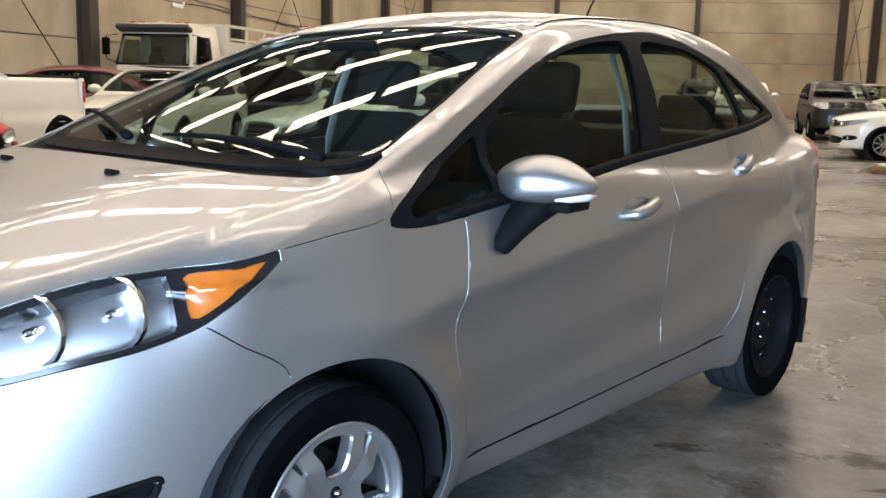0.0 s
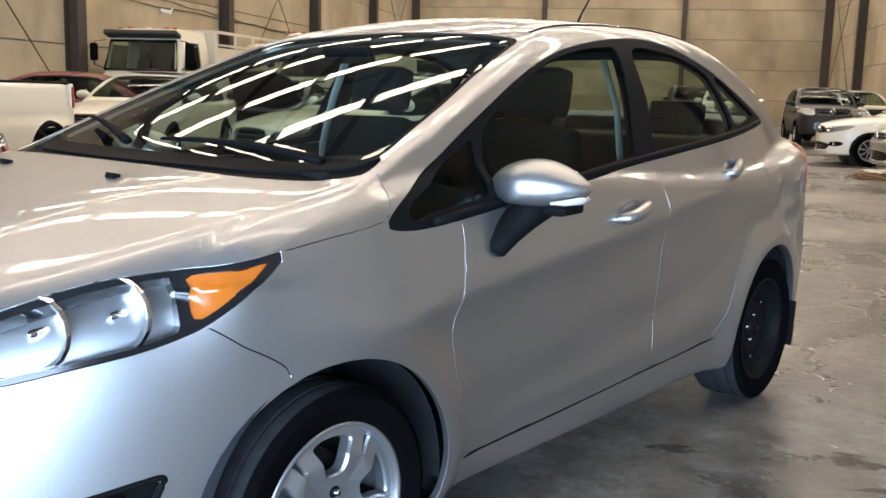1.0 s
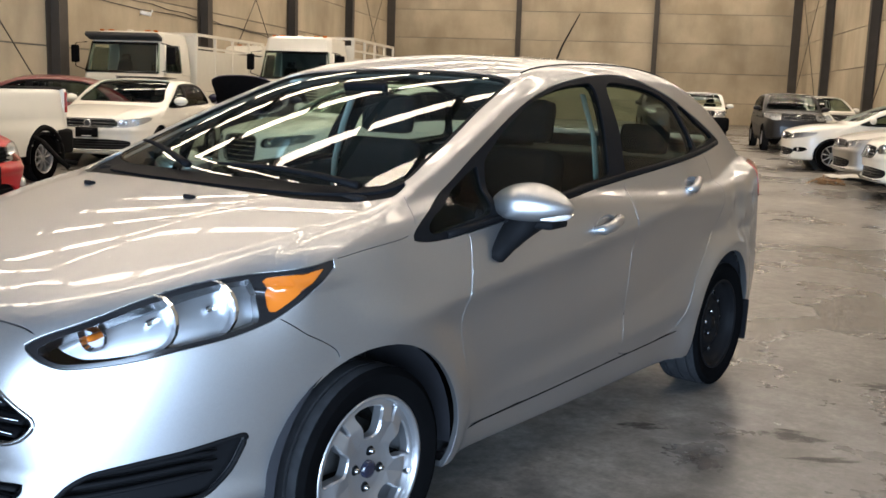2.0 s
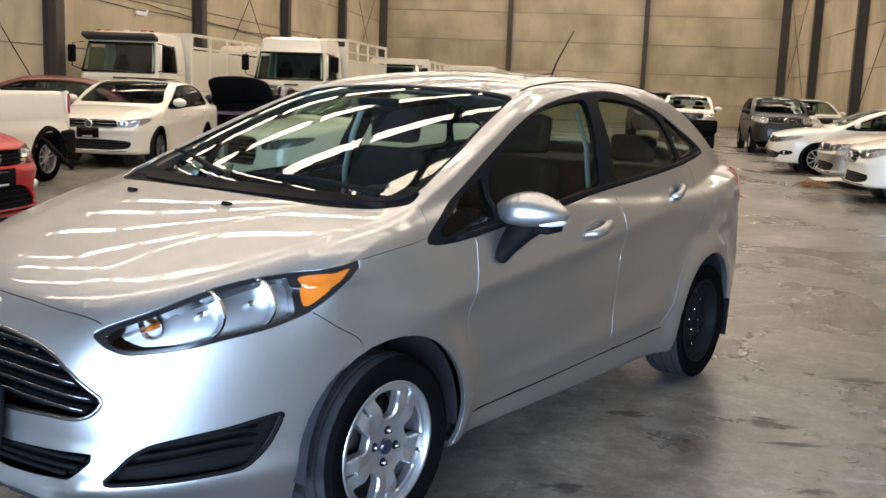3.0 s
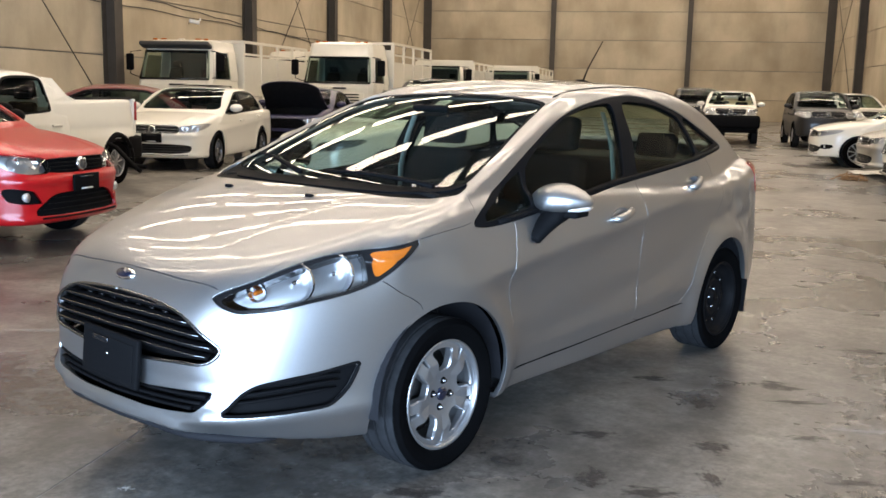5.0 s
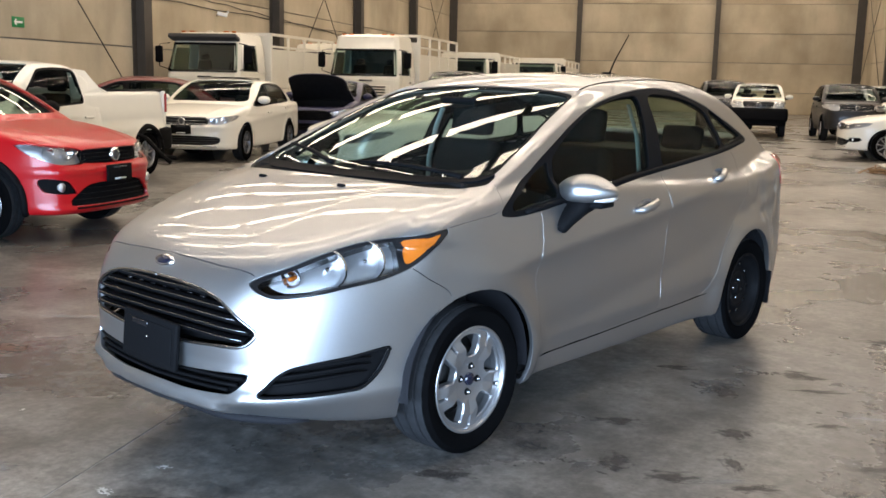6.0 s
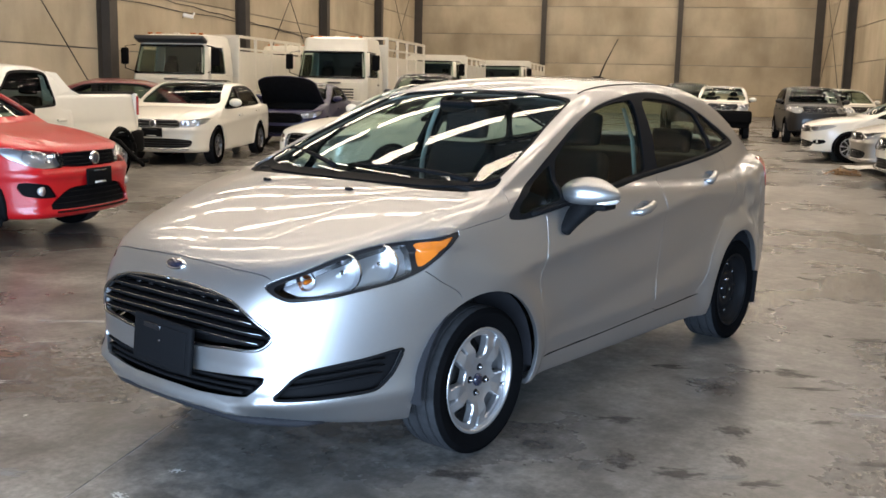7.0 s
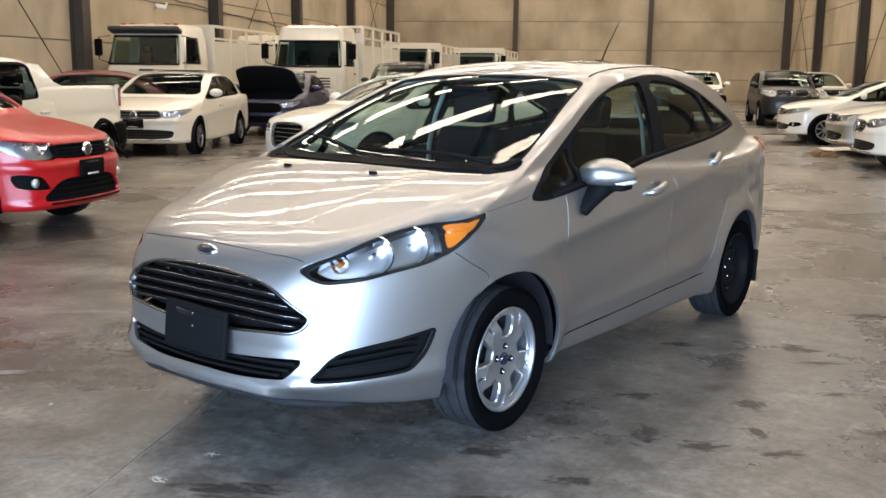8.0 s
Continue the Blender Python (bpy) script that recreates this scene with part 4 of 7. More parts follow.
def seat(parent, x, y, z, mat):
    """A car seat: cushion, back and headrest."""
    soft_box(0.50, 0.52, 0.16, pose(x, y, z, 8, 0, 0), 0.05, mat, "seat_cushion", parent)
    bm = add_box(bmesh.new(), Matrix.Identity(4), 0.48, 0.13, 0.62, 0.05)
    for v in bm.verts:
        v.co.x *= 1 - 0.35 * max(0, v.co.z) / 0.31 * 0.6
    b = part("seat_back", bm, mat, parent)
    b.matrix_local = pose(x, y + 0.33, z + 0.34, -14, 0, 0)
    bm = add_box(bmesh.new(), Matrix.Identity(4), 0.26, 0.09, 0.17, 0.035)
    h = part("headrest", bm, mat, parent)
    h.matrix_local = pose(x, y + 0.43, z + 0.75, -10, 0, 0)


def cabin_interior(parent, seats_y, rear_y, z, dash_y, dash_z, half, wheel_x):
    for x in (-0.36, 0.36):
        seat(parent, x, seats_y, z, FABRIC)
    soft_box(2 * half - 0.2, 0.5, 0.17, pose(0, rear_y, z), 0.05, FABRIC, "rear_bench", parent)
    b = add_box(bmesh.new(), Matrix.Identity(4), 2 * half - 0.24, 0.14, 0.58, 0.05)
    o = part("rear_backrest", b, FABRIC, parent)
    o.matrix_local = pose(0, rear_y + 0.32, z + 0.3, -22, 0, 0)
    for x in (-0.38, 0.38):
        soft_box(0.24, 0.09, 0.14, pose(x, rear_y + 0.48, z + 0.66, -15, 0, 0), 0.03, FABRIC, "rear_headrest", parent)
    # dashboard: a long rounded body with a hood over the dials
    bm = bmesh.new()
    prof = [(-0.28, 0.02), (-0.10, 0.02), (0.12, 0.0), (0.24, -0.03), (0.27, -0.08), (0.24, -0.22), (0.16, -0.30), (-0.28, -0.32)]
    a = [bm.verts.new((-half + 0.06, dash_y + py, dash_z + pz)) for py, pz in prof]
    c = [bm.verts.new((half - 0.06, dash_y + py, dash_z + pz)) for py, pz in prof]
    for i in range(len(prof)):
        j = (i + 1) % len(prof)
        bm.faces.new((a[i], a[j], c[j], c[i]))
    bm.faces.new(list(reversed(a)))
    bm.faces.new(c)
    bmesh.ops.recalc_face_normals(bm, faces=bm.faces)
    part("dashboard", bm, INTERIOR, parent, smooth=False)
    soft_box(0.30, 0.16, 0.06, pose(wheel_x, dash_y + 0.16, dash_z + 0.02), 0.02, INTERIOR, "dial_hood", parent)
    pts = [(0.185 * math.cos(2 * math.pi * k / 32), 0.185 * math.sin(2 * math.pi * k / 32), 0) for k in range(33)]
    sw = part("steering_wheel", sweep(pts, 0.016, 10), BLACK_PLASTIC, parent)
    sw.matrix_local = pose(wheel_x, dash_y + 0.42, dash_z - 0.06, 62, 0, 0)
    bm = add_box(bmesh.new(), Matrix.Identity(4), 0.34, 0.05, 0.02, 0.008)
    add_box(bm, Matrix.Identity(4), 0.12, 0.11, 0.035, 0.012)
    part("steering_hub", bm, BLACK_PLASTIC, sw)


def build_silver_car():
    names = [r["name"] for r in SILVER_CAR_REGIONS]
    S = Skin(SILVER_CAR, SILVER_CAR_REGIONS, (-0.98, -1.02, 0.08), (0.98, 3.6, 1.6), 0.02)
    F = S.F
    car = empty("silver_sedan", "dusty silver four-door compact sedan with a dented rear quarter", "car")
    ids = lambda n: which(names, n)
    rest = S.panel("body_shell", [-1], SILVER, car, flange=0.03)
    S.panel("bonnet", ids("bonnet"), SILVER, car)
    bump = S.panel("front_bumper", ids("front_bumper"), SILVER, car)
    S.panel("boot_lid", ids("boot_lid"), SILVER, car)
    S.panel("sunroof", ids("sunroof"), BLACK_GLOSS, car, "dark glass sunroof panel", sink=0.001)
    S.panel("cowl", ids("cowl"), BLACK_PLASTIC, car, "black plastic cowl", sink=0.012)
    pane = shrunk(SHIELD, 0.014)
    pane[:, 1] += 0.008 * np.clip((pane[:, 1] - 1.36) / 0.04, 0, 1)
    frit = sheet_part("windshield_band", BLACK_PLASTIC, car, "black band round the windshield", F, "front", shrunk(SHIELD, -0.002), [pane], start=-0.3, sink=0.004, flange=0.012)
    sheet_part("windshield", WINDSHIELD, car, "", F, "front", shrunk(pane, -0.001), start=-0.3, sink=0.005, step=0.04)
    S.panel("rear_window", ids("rear_window"), WINDSHIELD, car, gap=-0.004, sink=0.003, flange=0)
    for sx in (1, -1):
        S.panel("front_fender", ids("front_fender"), SILVER, car, flank=sx)
        for nm in ("front_door", "rear_door"):
            door = S.panel(nm, ids(nm), SILVER, car, flank=sx, gap=0.0035)
            hy, hz = (1.205, 0.893) if nm == "front_door" else (2.10, 0.985)
            px = on_surface(F, "side", np.array([(hy - 0.085, hz - 0.014), (hy, hz), (hy + 0.085, hz + 0.018)]), 0.85)
            pts = [(px[0, 0] - 0.004, px[0, 1], px[0, 2]), (px[0, 0] + 0.026, px[0, 1] + 0.025, px[0, 2] + 0.004), (px[1, 0] + 0.034, px[1, 1], px[1, 2] + 0.002), (px[2, 0] + 0.030, px[2, 1] - 0.03, px[2, 2]), (px[2, 0] + 0.0, px[2, 1] + 0.012, px[2, 2])]
            bm = sweep([(sx * a, b, c) for a, b, c in pts], [0.010, 0.017, 0.019, 0.018, 0.012], 12, 1.15)
            part("door_handle", bm, SILVER, door, "bright painted pull handle")
            cup = lathe([(0.0, -0.012), (0.03, -0.008), (0.042, 0.001), (0.045, 0.002)], 24)
            cup = move(cup, Matrix.Diagonal((sx, 1.7, 0.85, 1)))
            cup = part("handle_recess", cup, SILVER_TRIM, door)
            cup.matrix_local = pose(sx * (px[1, 0] + 0.001), hy, hz, 0, 0, 0)
        sheet_part("window_frame", BLACK_TRIM, car, "black window surround and pillars", F, "side", shrunk(GLAZING, 0.0015), list(SIDE_PANES.values()), sink=0.003, flange=0.03, flank=sx)
        for nm, pl in SIDE_PANES.items():
            sheet_part(nm, SIDE_GLASS, car, "", F, "side", shrunk(pl, -0.003), sink=0.011, flank=sx, step=0.04)
        # headlamp: black bezel, clear lens, bowls and bulbs behind it
        inner = shrunk(LAMP, 0.011)
        eye = np.array([p for p in inner if p[0] < -0.348])
        lamp = sheet_part("headlamp", BLACK_GLOSS, car, "clear headlamp with amber side marker", F, "side", shrunk(LAMP, 0.001), [eye, MARKER], sink=0.002, flange=0.05, flank=sx)
        sheet_part("lens", CLEAR, lamp, "", F, "side", shrunk(eye, -0.002), sink=0.003, flank=sx)
        sheet_part("lamp_housing", LAMP_BRIGHT, lamp, "", F, "side", shrunk(eye, -0.004), flank=sx, shift=(-0.03 * sx, 0.075, -0.004))
        sheet_part("side_marker", AMBER, lamp, "amber side marker", F, "side", shrunk(MARKER, -0.002), sink=0.006, flank=sx)
        for (bx, by, bz, rr, turn) in ((0.652, -0.440, 0.806, 0.072, 34), (0.596, -0.572, 0.784, 0.070, 30), (0.536, -0.690, 0.756, 0.034, 26)):
            bowl = lathe([(0.004, 0.052), (rr * 0.30, 0.047), (rr * 0.55, 0.036), (rr * 0.78, 0.020), (rr * 0.95, 0.002), (rr, -0.006), (rr * 1.04, 0.004)], 18)
            b = part("reflector", bowl, REFLECTOR, lamp, smooth=False)
            b.matrix_local = Matrix.Translation((sx * bx, by, bz)) @ Matrix.Rotation(math.atan2(1.0, -0.42 * sx), 4, "Z")
            bulb = lathe([(0.0, -0.022), (0.007, -0.018), (0.009, 0.0), (0.009, 0.03)], 14)
            k = part("bulb", bulb, AMBER if rr < 0.04 else MIRROR_CHROME, b)
        # fog grille
        v, f, n = S.patch(ids("fog"), flank=sx, gap=-0.003, flange=0)
        fog = mesh_part("fog_grille", v + np.array([-0.02 * sx, 0.045, 0]), f, BLACK_PLASTIC, bump, "black slatted fog lamp grille", n)
        out = on_surface(F, "front", FOG, -0.6)
        out = np.concatenate([out, out[:1]])
        out[:, 0] *= sx
        part("surround", sweep([tuple(p + np.array([0, 0.004, 0])) for p in out], 0.007, 8), BLACK_PLASTIC, fog)
        for k, (z0, xa, xb) in enumerate(((0.452, 0.60, 0.722), (0.424, 0.572, 0.722), (0.396, 0.556, 0.718))):
            xs = np.linspace(xa, xb, 12)
            p = on_surface(F, "front", np.stack([xs, z0 + (xs - xa) * 0.16], 1), -0.6)
            part("slat", sweep([(sx * a, b + 0.014, c) for a, b, c in p], [0.012] * 10 + [0.009, 0.004], 6, 0.5), BLACK_PLASTIC, fog)
        # mirror on the door
        mir = part("door_mirror", mirror_cap(sx), SILVER, car, "silver door mirror on a black stalk")
        mir.location = (sx * 0.885, 0.635, 1.006)
        bm = add_box(bmesh.new(), pose(-0.005 * sx, 0.012, -0.050, 0, 0, 6 * sx), 0.205, 0.12, 0.03, 0.012)
        part("mirror_underside", bm, BLACK_PLASTIC, mir)
        bm = sweep([(-0.005 * sx, 0.0, -0.035), (-0.03 * sx, -0.025, -0.075), (-0.05 * sx, -0.07, -0.115), (-0.06 * sx, -0.11, -0.155), (-0.062 * sx, -0.115, -0.165)], [0.075, 0.058, 0.05, 0.042, 0.03], 14, 0.75)
        part("mirror_stalk", bm, BLACK_PLASTIC, mir)
        bm = add_box(bmesh.new(), pose(-0.012 * sx, 0.088, 0.0, 0, 0, -10 * sx), 0.165, 0.006, 0.085, 0.002)
        part("mirror_glass", bm, MIRROR_CHROME, mir)
        bm = sweep([(0.078 * sx, -0.066, -0.030), (0.105 * sx, -0.038, -0.028), (0.126 * sx, 0.0, -0.024), (0.131 * sx, 0.035, -0.020)], [0.003, 0.008, 0.010, 0.005], 10)
        part("turn_signal", bm, CLEAR_WHITE, mir, "clear turn signal strip")
        S.panel("tail_lamp", ids("tail_lamp"), TAIL_RED, car, "red tail lamp", flank=sx, sink=-0.004)
        wheel_well(car, 0.0, 0.365, 0.305, sx * 0.45, sx * 0.80)
        wheel_well(car, 2.475, 0.37, 0.30, sx * 0.45, sx * 0.80)
        soft_box(0.22, 0.008, 0.20, pose(sx * 0.715, 2.81, 0.27, -6, 0, 0), 0.003, BLACK_PLASTIC, "mud_flap", car)
        # washer nozzles and wipers
        at = on_surface(F, "top", np.array([(0.25, -0.19)]), 1.03)[0]
        bm = add_box(bmesh.new(), pose(sx * at[0], at[1], at[2] + 0.004, -12, 0, 0), 0.030, 0.024, 0.014, 0.004)
        part("washer_nozzle", bm, BLACK_PLASTIC, car)
        # bright strip under the side windows is black rubber here
        ys = np.linspace(0.30, 2.66, 24)
        zb = curve((0.30, 0.926), (0.44, 0.94), (0.884, 0.99), (1.64, 1.054), (2.33, 1.109), (2.68, 1.143))
        p = on_surface(F, "side", np.stack([ys, zb(ys) + 0.012], 1), 0.75)
        part("belt_strip", sweep([(sx * (a + 0.001), b, c) for a, b, c in p], 0.010, 8, 1.2), BLACK_TRIM, car)
        # roof ditch
        ys = np.linspace(1.06, 2.45, 20)
        xs = curve((1.06, 0.545), (1.4, 0.535), (1.9, 0.52), (2.45, 0.50))(ys)
        p = on_surface(F, "top", np.stack([xs, ys], 1), 1.5)
        part("roof_trim", sweep([(sx * a, b, c + 0.0005) for a, b, c in p], 0.0055, 6, 0.5), BLACK_TRIM, car)
        # dark strip along the gap between doors and sill
        ys = np.linspace(0.47, 2.0, 20)
        zs_ = curve((0.445, 0.292), (1.0, 0.306), (1.43, 0.325), (1.93, 0.33), (2.0, 0.338))(ys)
        p = on_surface(F, "side", np.stack([ys, zs_], 1), 0.9)
        part("door_gap_strip", sweep([(sx * (a - 0.001), b, c + 0.004) for a, b, c in p], [0.002] + [0.0038] * 18 + [0.002], 8), BLACK_TRIM, car)
    # grille: backing, slats with bright edges, frame
    v, f, n = S.patch(ids("grille"), gap=-0.004, flange=0)
    gr = mesh_part("grille", v + np.array([0, 0.07, 0]), f, BLACK_PLASTIC, bump, "black slatted grille with bright edges", n)
    out = on_surface(F, "front", GRILLE, -0.88)
    part("grille_frame", sweep([tuple(p + np.array([0, 0.002, 0])) for p in np.concatenate([out, out[:1]])], 0.0065, 8), DARK_CHROME, gr)
    for z0, half, rise in ((0.682, 0.31, 0.0), (0.648, 0.385, 0.0), (0.614, 0.44, 0.0), (0.580, 0.485, 0.0), (0.547, 0.47, 0.0)):
        xs = np.linspace(-half, half, 25)
        zz = z0 + 0.016 - 0.07 * xs**2
        p = on_surface(F, "front", np.stack([xs, zz], 1), -0.88)
        sl = part("slat", sweep([(a, b + 0.022, c) for a, b, c in p], 0.020, 8, 0.36, (0, -0.25, 1)), BLACK_PLASTIC, gr)
        part("bright_edge", sweep([(a, b + 0.004, c + 0.003) for a, b, c in p], 0.0032, 6, 0.8), DARK_CHROME, sl)
    for k in range(7):
        x = -0.24 + 0.08 * k
        bm = add_box(bmesh.new(), pose(x, -0.852, 0.668 - 0.0 * k), 0.02, 0.012, 0.014, 0.002)
        part("clip", bm, BLACK_GLOSS, gr)
    v, f, n = S.patch(ids("intake"), gap=-0.004, flange=0)
    it = mesh_part("lower_intake", v + np.array([0, 0.05, 0]), f, BLACK_PLASTIC, bump, "black lower intake with slats", n)
    for z0, half in ((0.40, 0.46), (0.375, 0.44), (0.354, 0.40)):
        xs = np.linspace(-half, half, 21)
        p = on_surface(F, "front", np.stack([xs, z0 + 0.05 * xs**2], 1), -0.9)
        part("slat", sweep([(a, b + 0.016, c) for a, b, c in p], 0.012, 6, 0.55), BLACK_PLASTIC, it)
    xs = np.linspace(-0.60, 0.60, 41)
    p = on_surface(F, "front", np.stack([xs, np.full(41, 0.300) - 0.05 * np.abs(xs) ** 2], 1), -0.85)
    part("undertray", sweep([(a, b + 0.045, c - 0.035) for a, b, c in p], [0.004, 0.012] + [0.018] * 37 + [0.012, 0.004], 8, 0.9), LINER, bump, "scuffed dark edge under the bumper")
    # number plate holder, empty
    bm = add_box(bmesh.new(), Matrix.Identity(4), 0.345, 0.022, 0.18, 0.008)
    pl = part("plate_holder", bm, BLACK_PLASTIC, bump, "empty black number plate holder")
    pl.matrix_local = pose(0.03, -0.938, 0.490, -4, 2, 0)
    bm = add_box(bmesh.new(), pose(0, -0.012, 0.0), 0.30, 0.006, 0.135, 0.003)
    part("plate_recess", bm, BLACK_PLASTIC, pl)
    part("screw", add_tube(bmesh.new(), pose(0.0, -0.017, 0.01, 90, 0, 0), 0.004, 0.003, 0.006, 10), CHROME, pl)
    soft_box(0.10, 0.012, 0.02, pose(-0.05, -0.014, 0.055), 0.004, BLACK_GLOSS, "plate_slot", pl)
    # oval badge, plain
    nrm = Vector((0, -0.80, 0.60)).normalized()
    bp = on_surface(F, "front", np.array([(0.0, 0.772)]), -0.87)[0]
    rot = nrm.to_track_quat("X", "Y").to_matrix().to_4x4()
    badge = part("oval_badge", move(lathe([(0.0, 0.007), (0.8, 0.007), (1.0, 0.003), (1.02, -0.004)], 40), Matrix.Diagonal((1, 0.058, 0.024, 1))), CHROME, bump, "chrome-edged dark oval badge")
    badge.matrix_local = Matrix.Translation(bp) @ Matrix(((nrm.x, 1, 0, 0), (nrm.y, 0, 0.60, 0), (nrm.z, 0, 0.80, 0), (0, 0, 0, 1)))
    part("badge_field", move(lathe([(0.0, 0.0095), (0.85, 0.009), (0.9, 0.006)], 40), Matrix.Diagonal((1, 0.052, 0.020, 1))), DARK_BLUE, badge)
    # wipers
    for x0, x1, y0, y1 in ((0.62, 0.02, 0.075, 0.06), (-0.10, -0.60, 0.03, 0.22)):
        n_ = 9
        pts = []
        for k in range(n_):
            t = k / (n_ - 1)
            x, yy = x0 + (x1 - x0) * t, y0 + (y1 - y0) * t
            z = on_surface(F, "top", np.array([(x, yy + 0.06)]), 1.06)[0, 2]
            pts.append((x, yy + 0.045, z + 0.016 + 0.006 * math.sin(math.pi * t)))
        part("wiper", sweep(pts, [0.016, 0.015, 0.014, 0.013, 0.012, 0.011, 0.010, 0.009, 0.006], 8, 0.7), BLACK_PLASTIC, car)
    # aerial
    part("aerial", sweep([(0, 2.18, 1.50), (0, 2.25, 1.60), (0, 2.40, 1.76)], [0.006, 0.004, 0.0025], 8), BLACK_PLASTIC, car)
    soft_box(0.05, 0.09, 0.03, pose(0, 2.19, 1.512, -6, 0, 0), 0.01, BLACK_PLASTIC, "aerial_base", car)
    # inside
    body = lambda c: (c[:, 1] > 0.1) & (c[:, 1] < 2.95) & (c[:, 2] > 0.35)
    S.lining("inner_trim", [-1] + ids("front_door") + ids("rear_door") + ids("sunroof"), TRIM_GREY, car, 0.035, lambda c: body(c) & (c[:, 2] <= 1.36))
    S.lining("headliner", [-1] + ids("sunroof"), HEADLINER, car, 0.035, lambda c: body(c) & (c[:, 2] > 1.36))
    for sx in (1, -1):
        # pale strip: light on the inner B-pillar frame, put into the colour
        part("lit_pillar_strip", sweep([(sx * 0.60, 1.42, 1.36), (sx * 0.665, 1.41, 1.20), (sx * 0.70, 1.39, 1.02), (sx * 0.70, 1.38, 0.70)], 0.022, 8, 0.25, (sx, 0, 0)), LIT_PILLAR_GREY, car, "pale grey strip for the lit inner pillar frame and belt")
    cabin_interior(car, 0.95, 1.95, 0.50, 0.42, 1.0, 0.70, 0.36)
    bm = add_box(bmesh.new(), pose(0, 1.4, 0.26), 1.5, 3.2, 0.06, 0.02)
    add_box(bm, pose(0, -0.35, 0.36), 1.0, 0.9, 0.25, 0.05)
    add_box(bm, pose(0, 0.12, 0.7), 1.3, 0.05, 0.7, 0.02)
    add_box(bm, pose(0, 2.72, 1.06), 1.1, 0.7, 0.03, 0.01)
    add_box(bm, pose(0, 3.0, 0.6), 1.2, 0.5, 0.7, 0.05)
    part("underbody", bm, INTERIOR, car)
    bm = add_box(bmesh.new(), pose(0.0, 0.83, 1.352, 20, 0, 0), 0.21, 0.03, 0.055, 0.012)
    part("rear_view_mirror", bm, BLACK_PLASTIC, car)
    wheels(car, 2.489, 0.298, 0.711, 0.298, rim=0.212, width=0.212, styles=[("alloy", ALLOY), ("steel", BLACK_STEEL), ("alloy", ALLOY), ("alloy", ALLOY)])
    return car


def mirror_cap(sx):
    """An egg-shaped mirror housing, blunt inside, pointed outside, cut flat at the back."""
    bm = bmesh.new()
    bmesh.ops.create_uvsphere(bm, u_segments=36, v_segments=20, radius=1)
    for v in bm.verts:
        x, y, z = v.co
        taper = 1 - 0.38 * max(0, x) ** 1.5
        yy = y * 0.105 * taper if y < 0 else min(y * 0.12, 0.09) * taper
        zz = z * 0.062 * taper + (0.012 * (1 - x * x) if z > 0 else 0)
        v.co = (sx * (x * 0.132), yy + 0.035 * max(0, x) ** 2, max(zz, -0.04) + 0.0)
    bmesh.ops.recalc_face_normals(bm, faces=bm.faces)
    return bm


build_silver_car()

# ---- the hall ----
HALL_BAY, HALL_COL = 9.45, 21.4
PANEL_Z = [-0.45, 1.31, 3.07, 4.83, 6.59, 8.35, 9.5]


def hall_part(name, bm, mat, parent=None, label="", smooth=False):
    ob = part(name, bm, mat, parent, label, smooth)
    if parent is None:
        ob.matrix_world = HALL
    return ob


def wall(name, a, b, cuts, zs=PANEL_Z):
    """A wall of stacked concrete panels between two plan points (v, u); its inner face is on the line, its panels lie between the cuts along it."""
    along = Vector((b[0] - a[0], b[1] - a[1], 0))
    length = along.length
    along.normalize()
    out = Vector((along.y, -along.x, 0))
    core = bmesh.new()
    ang = math.atan2(along.y, along.x)
    mid = Vector((a[0], a[1], 0)) + along * length / 2 + out * 0.17
    add_box(core, Matrix.Translation(mid + Vector((0, 0, 4.75))) @ Matrix.Rotation(ang, 4, "Z"), length, 0.24, 9.5)
    ob = tagged(hall_part(name, core, JOINT), "beige precast concrete panel wall", kind="structure")
    shared = {}
    for c0, c1 in zip(cuts, cuts[1:]):
        for z0, z1 in zip(zs, zs[1:]):
            z0 = max(z0, 0.0)
            key = (round(c1 - c0, 3), round(z1 - z0, 3))
            if key not in shared:
                bm = add_box(bmesh.new(), Matrix.Identity(4), c1 - c0 - 0.012, 0.06, z1 - z0 - 0.035, 0.008)
                me = bpy.data.meshes.new("panel")
                bm.to_mesh(me)
                bm.free()
                me.materials.append(WALL_CONCRETE)
                shared[key] = me
            p = new("panel", shared[key])
            p.parent = ob
            at = Vector((a[0], a[1], 0)) + along * (c0 + c1) / 2 + out * 0.03
            p.matrix_local = Matrix.Translation(at + Vector((0, 0, (z0 + z1) / 2))) @ Matrix.Rotation(ang, 4, "Z")
    return ob


def column(v, u, width, deep, turn):
    """A steel H column: web and two flanges."""
    bm = bmesh.new()
    m = pose(v, u, 4.75, 0, 0, turn)
    add_box(bm, m, 0.02, deep, 9.5)
    add_box(bm, m @ pose(0, deep / 2 - 0.012, 0), width, 0.024, 9.5)
    add_box(bm, m @ pose(0, -deep / 2 + 0.012, 0), width, 0.024, 9.5)
    add_box(bm, m @ pose(0, 0, -4.74), width + 0.1, deep + 0.1, 0.02)
    return tagged(hall_part("steel_column", bm, STEEL), "dark grey steel column against the concrete wall", "column", "columns of the hall")


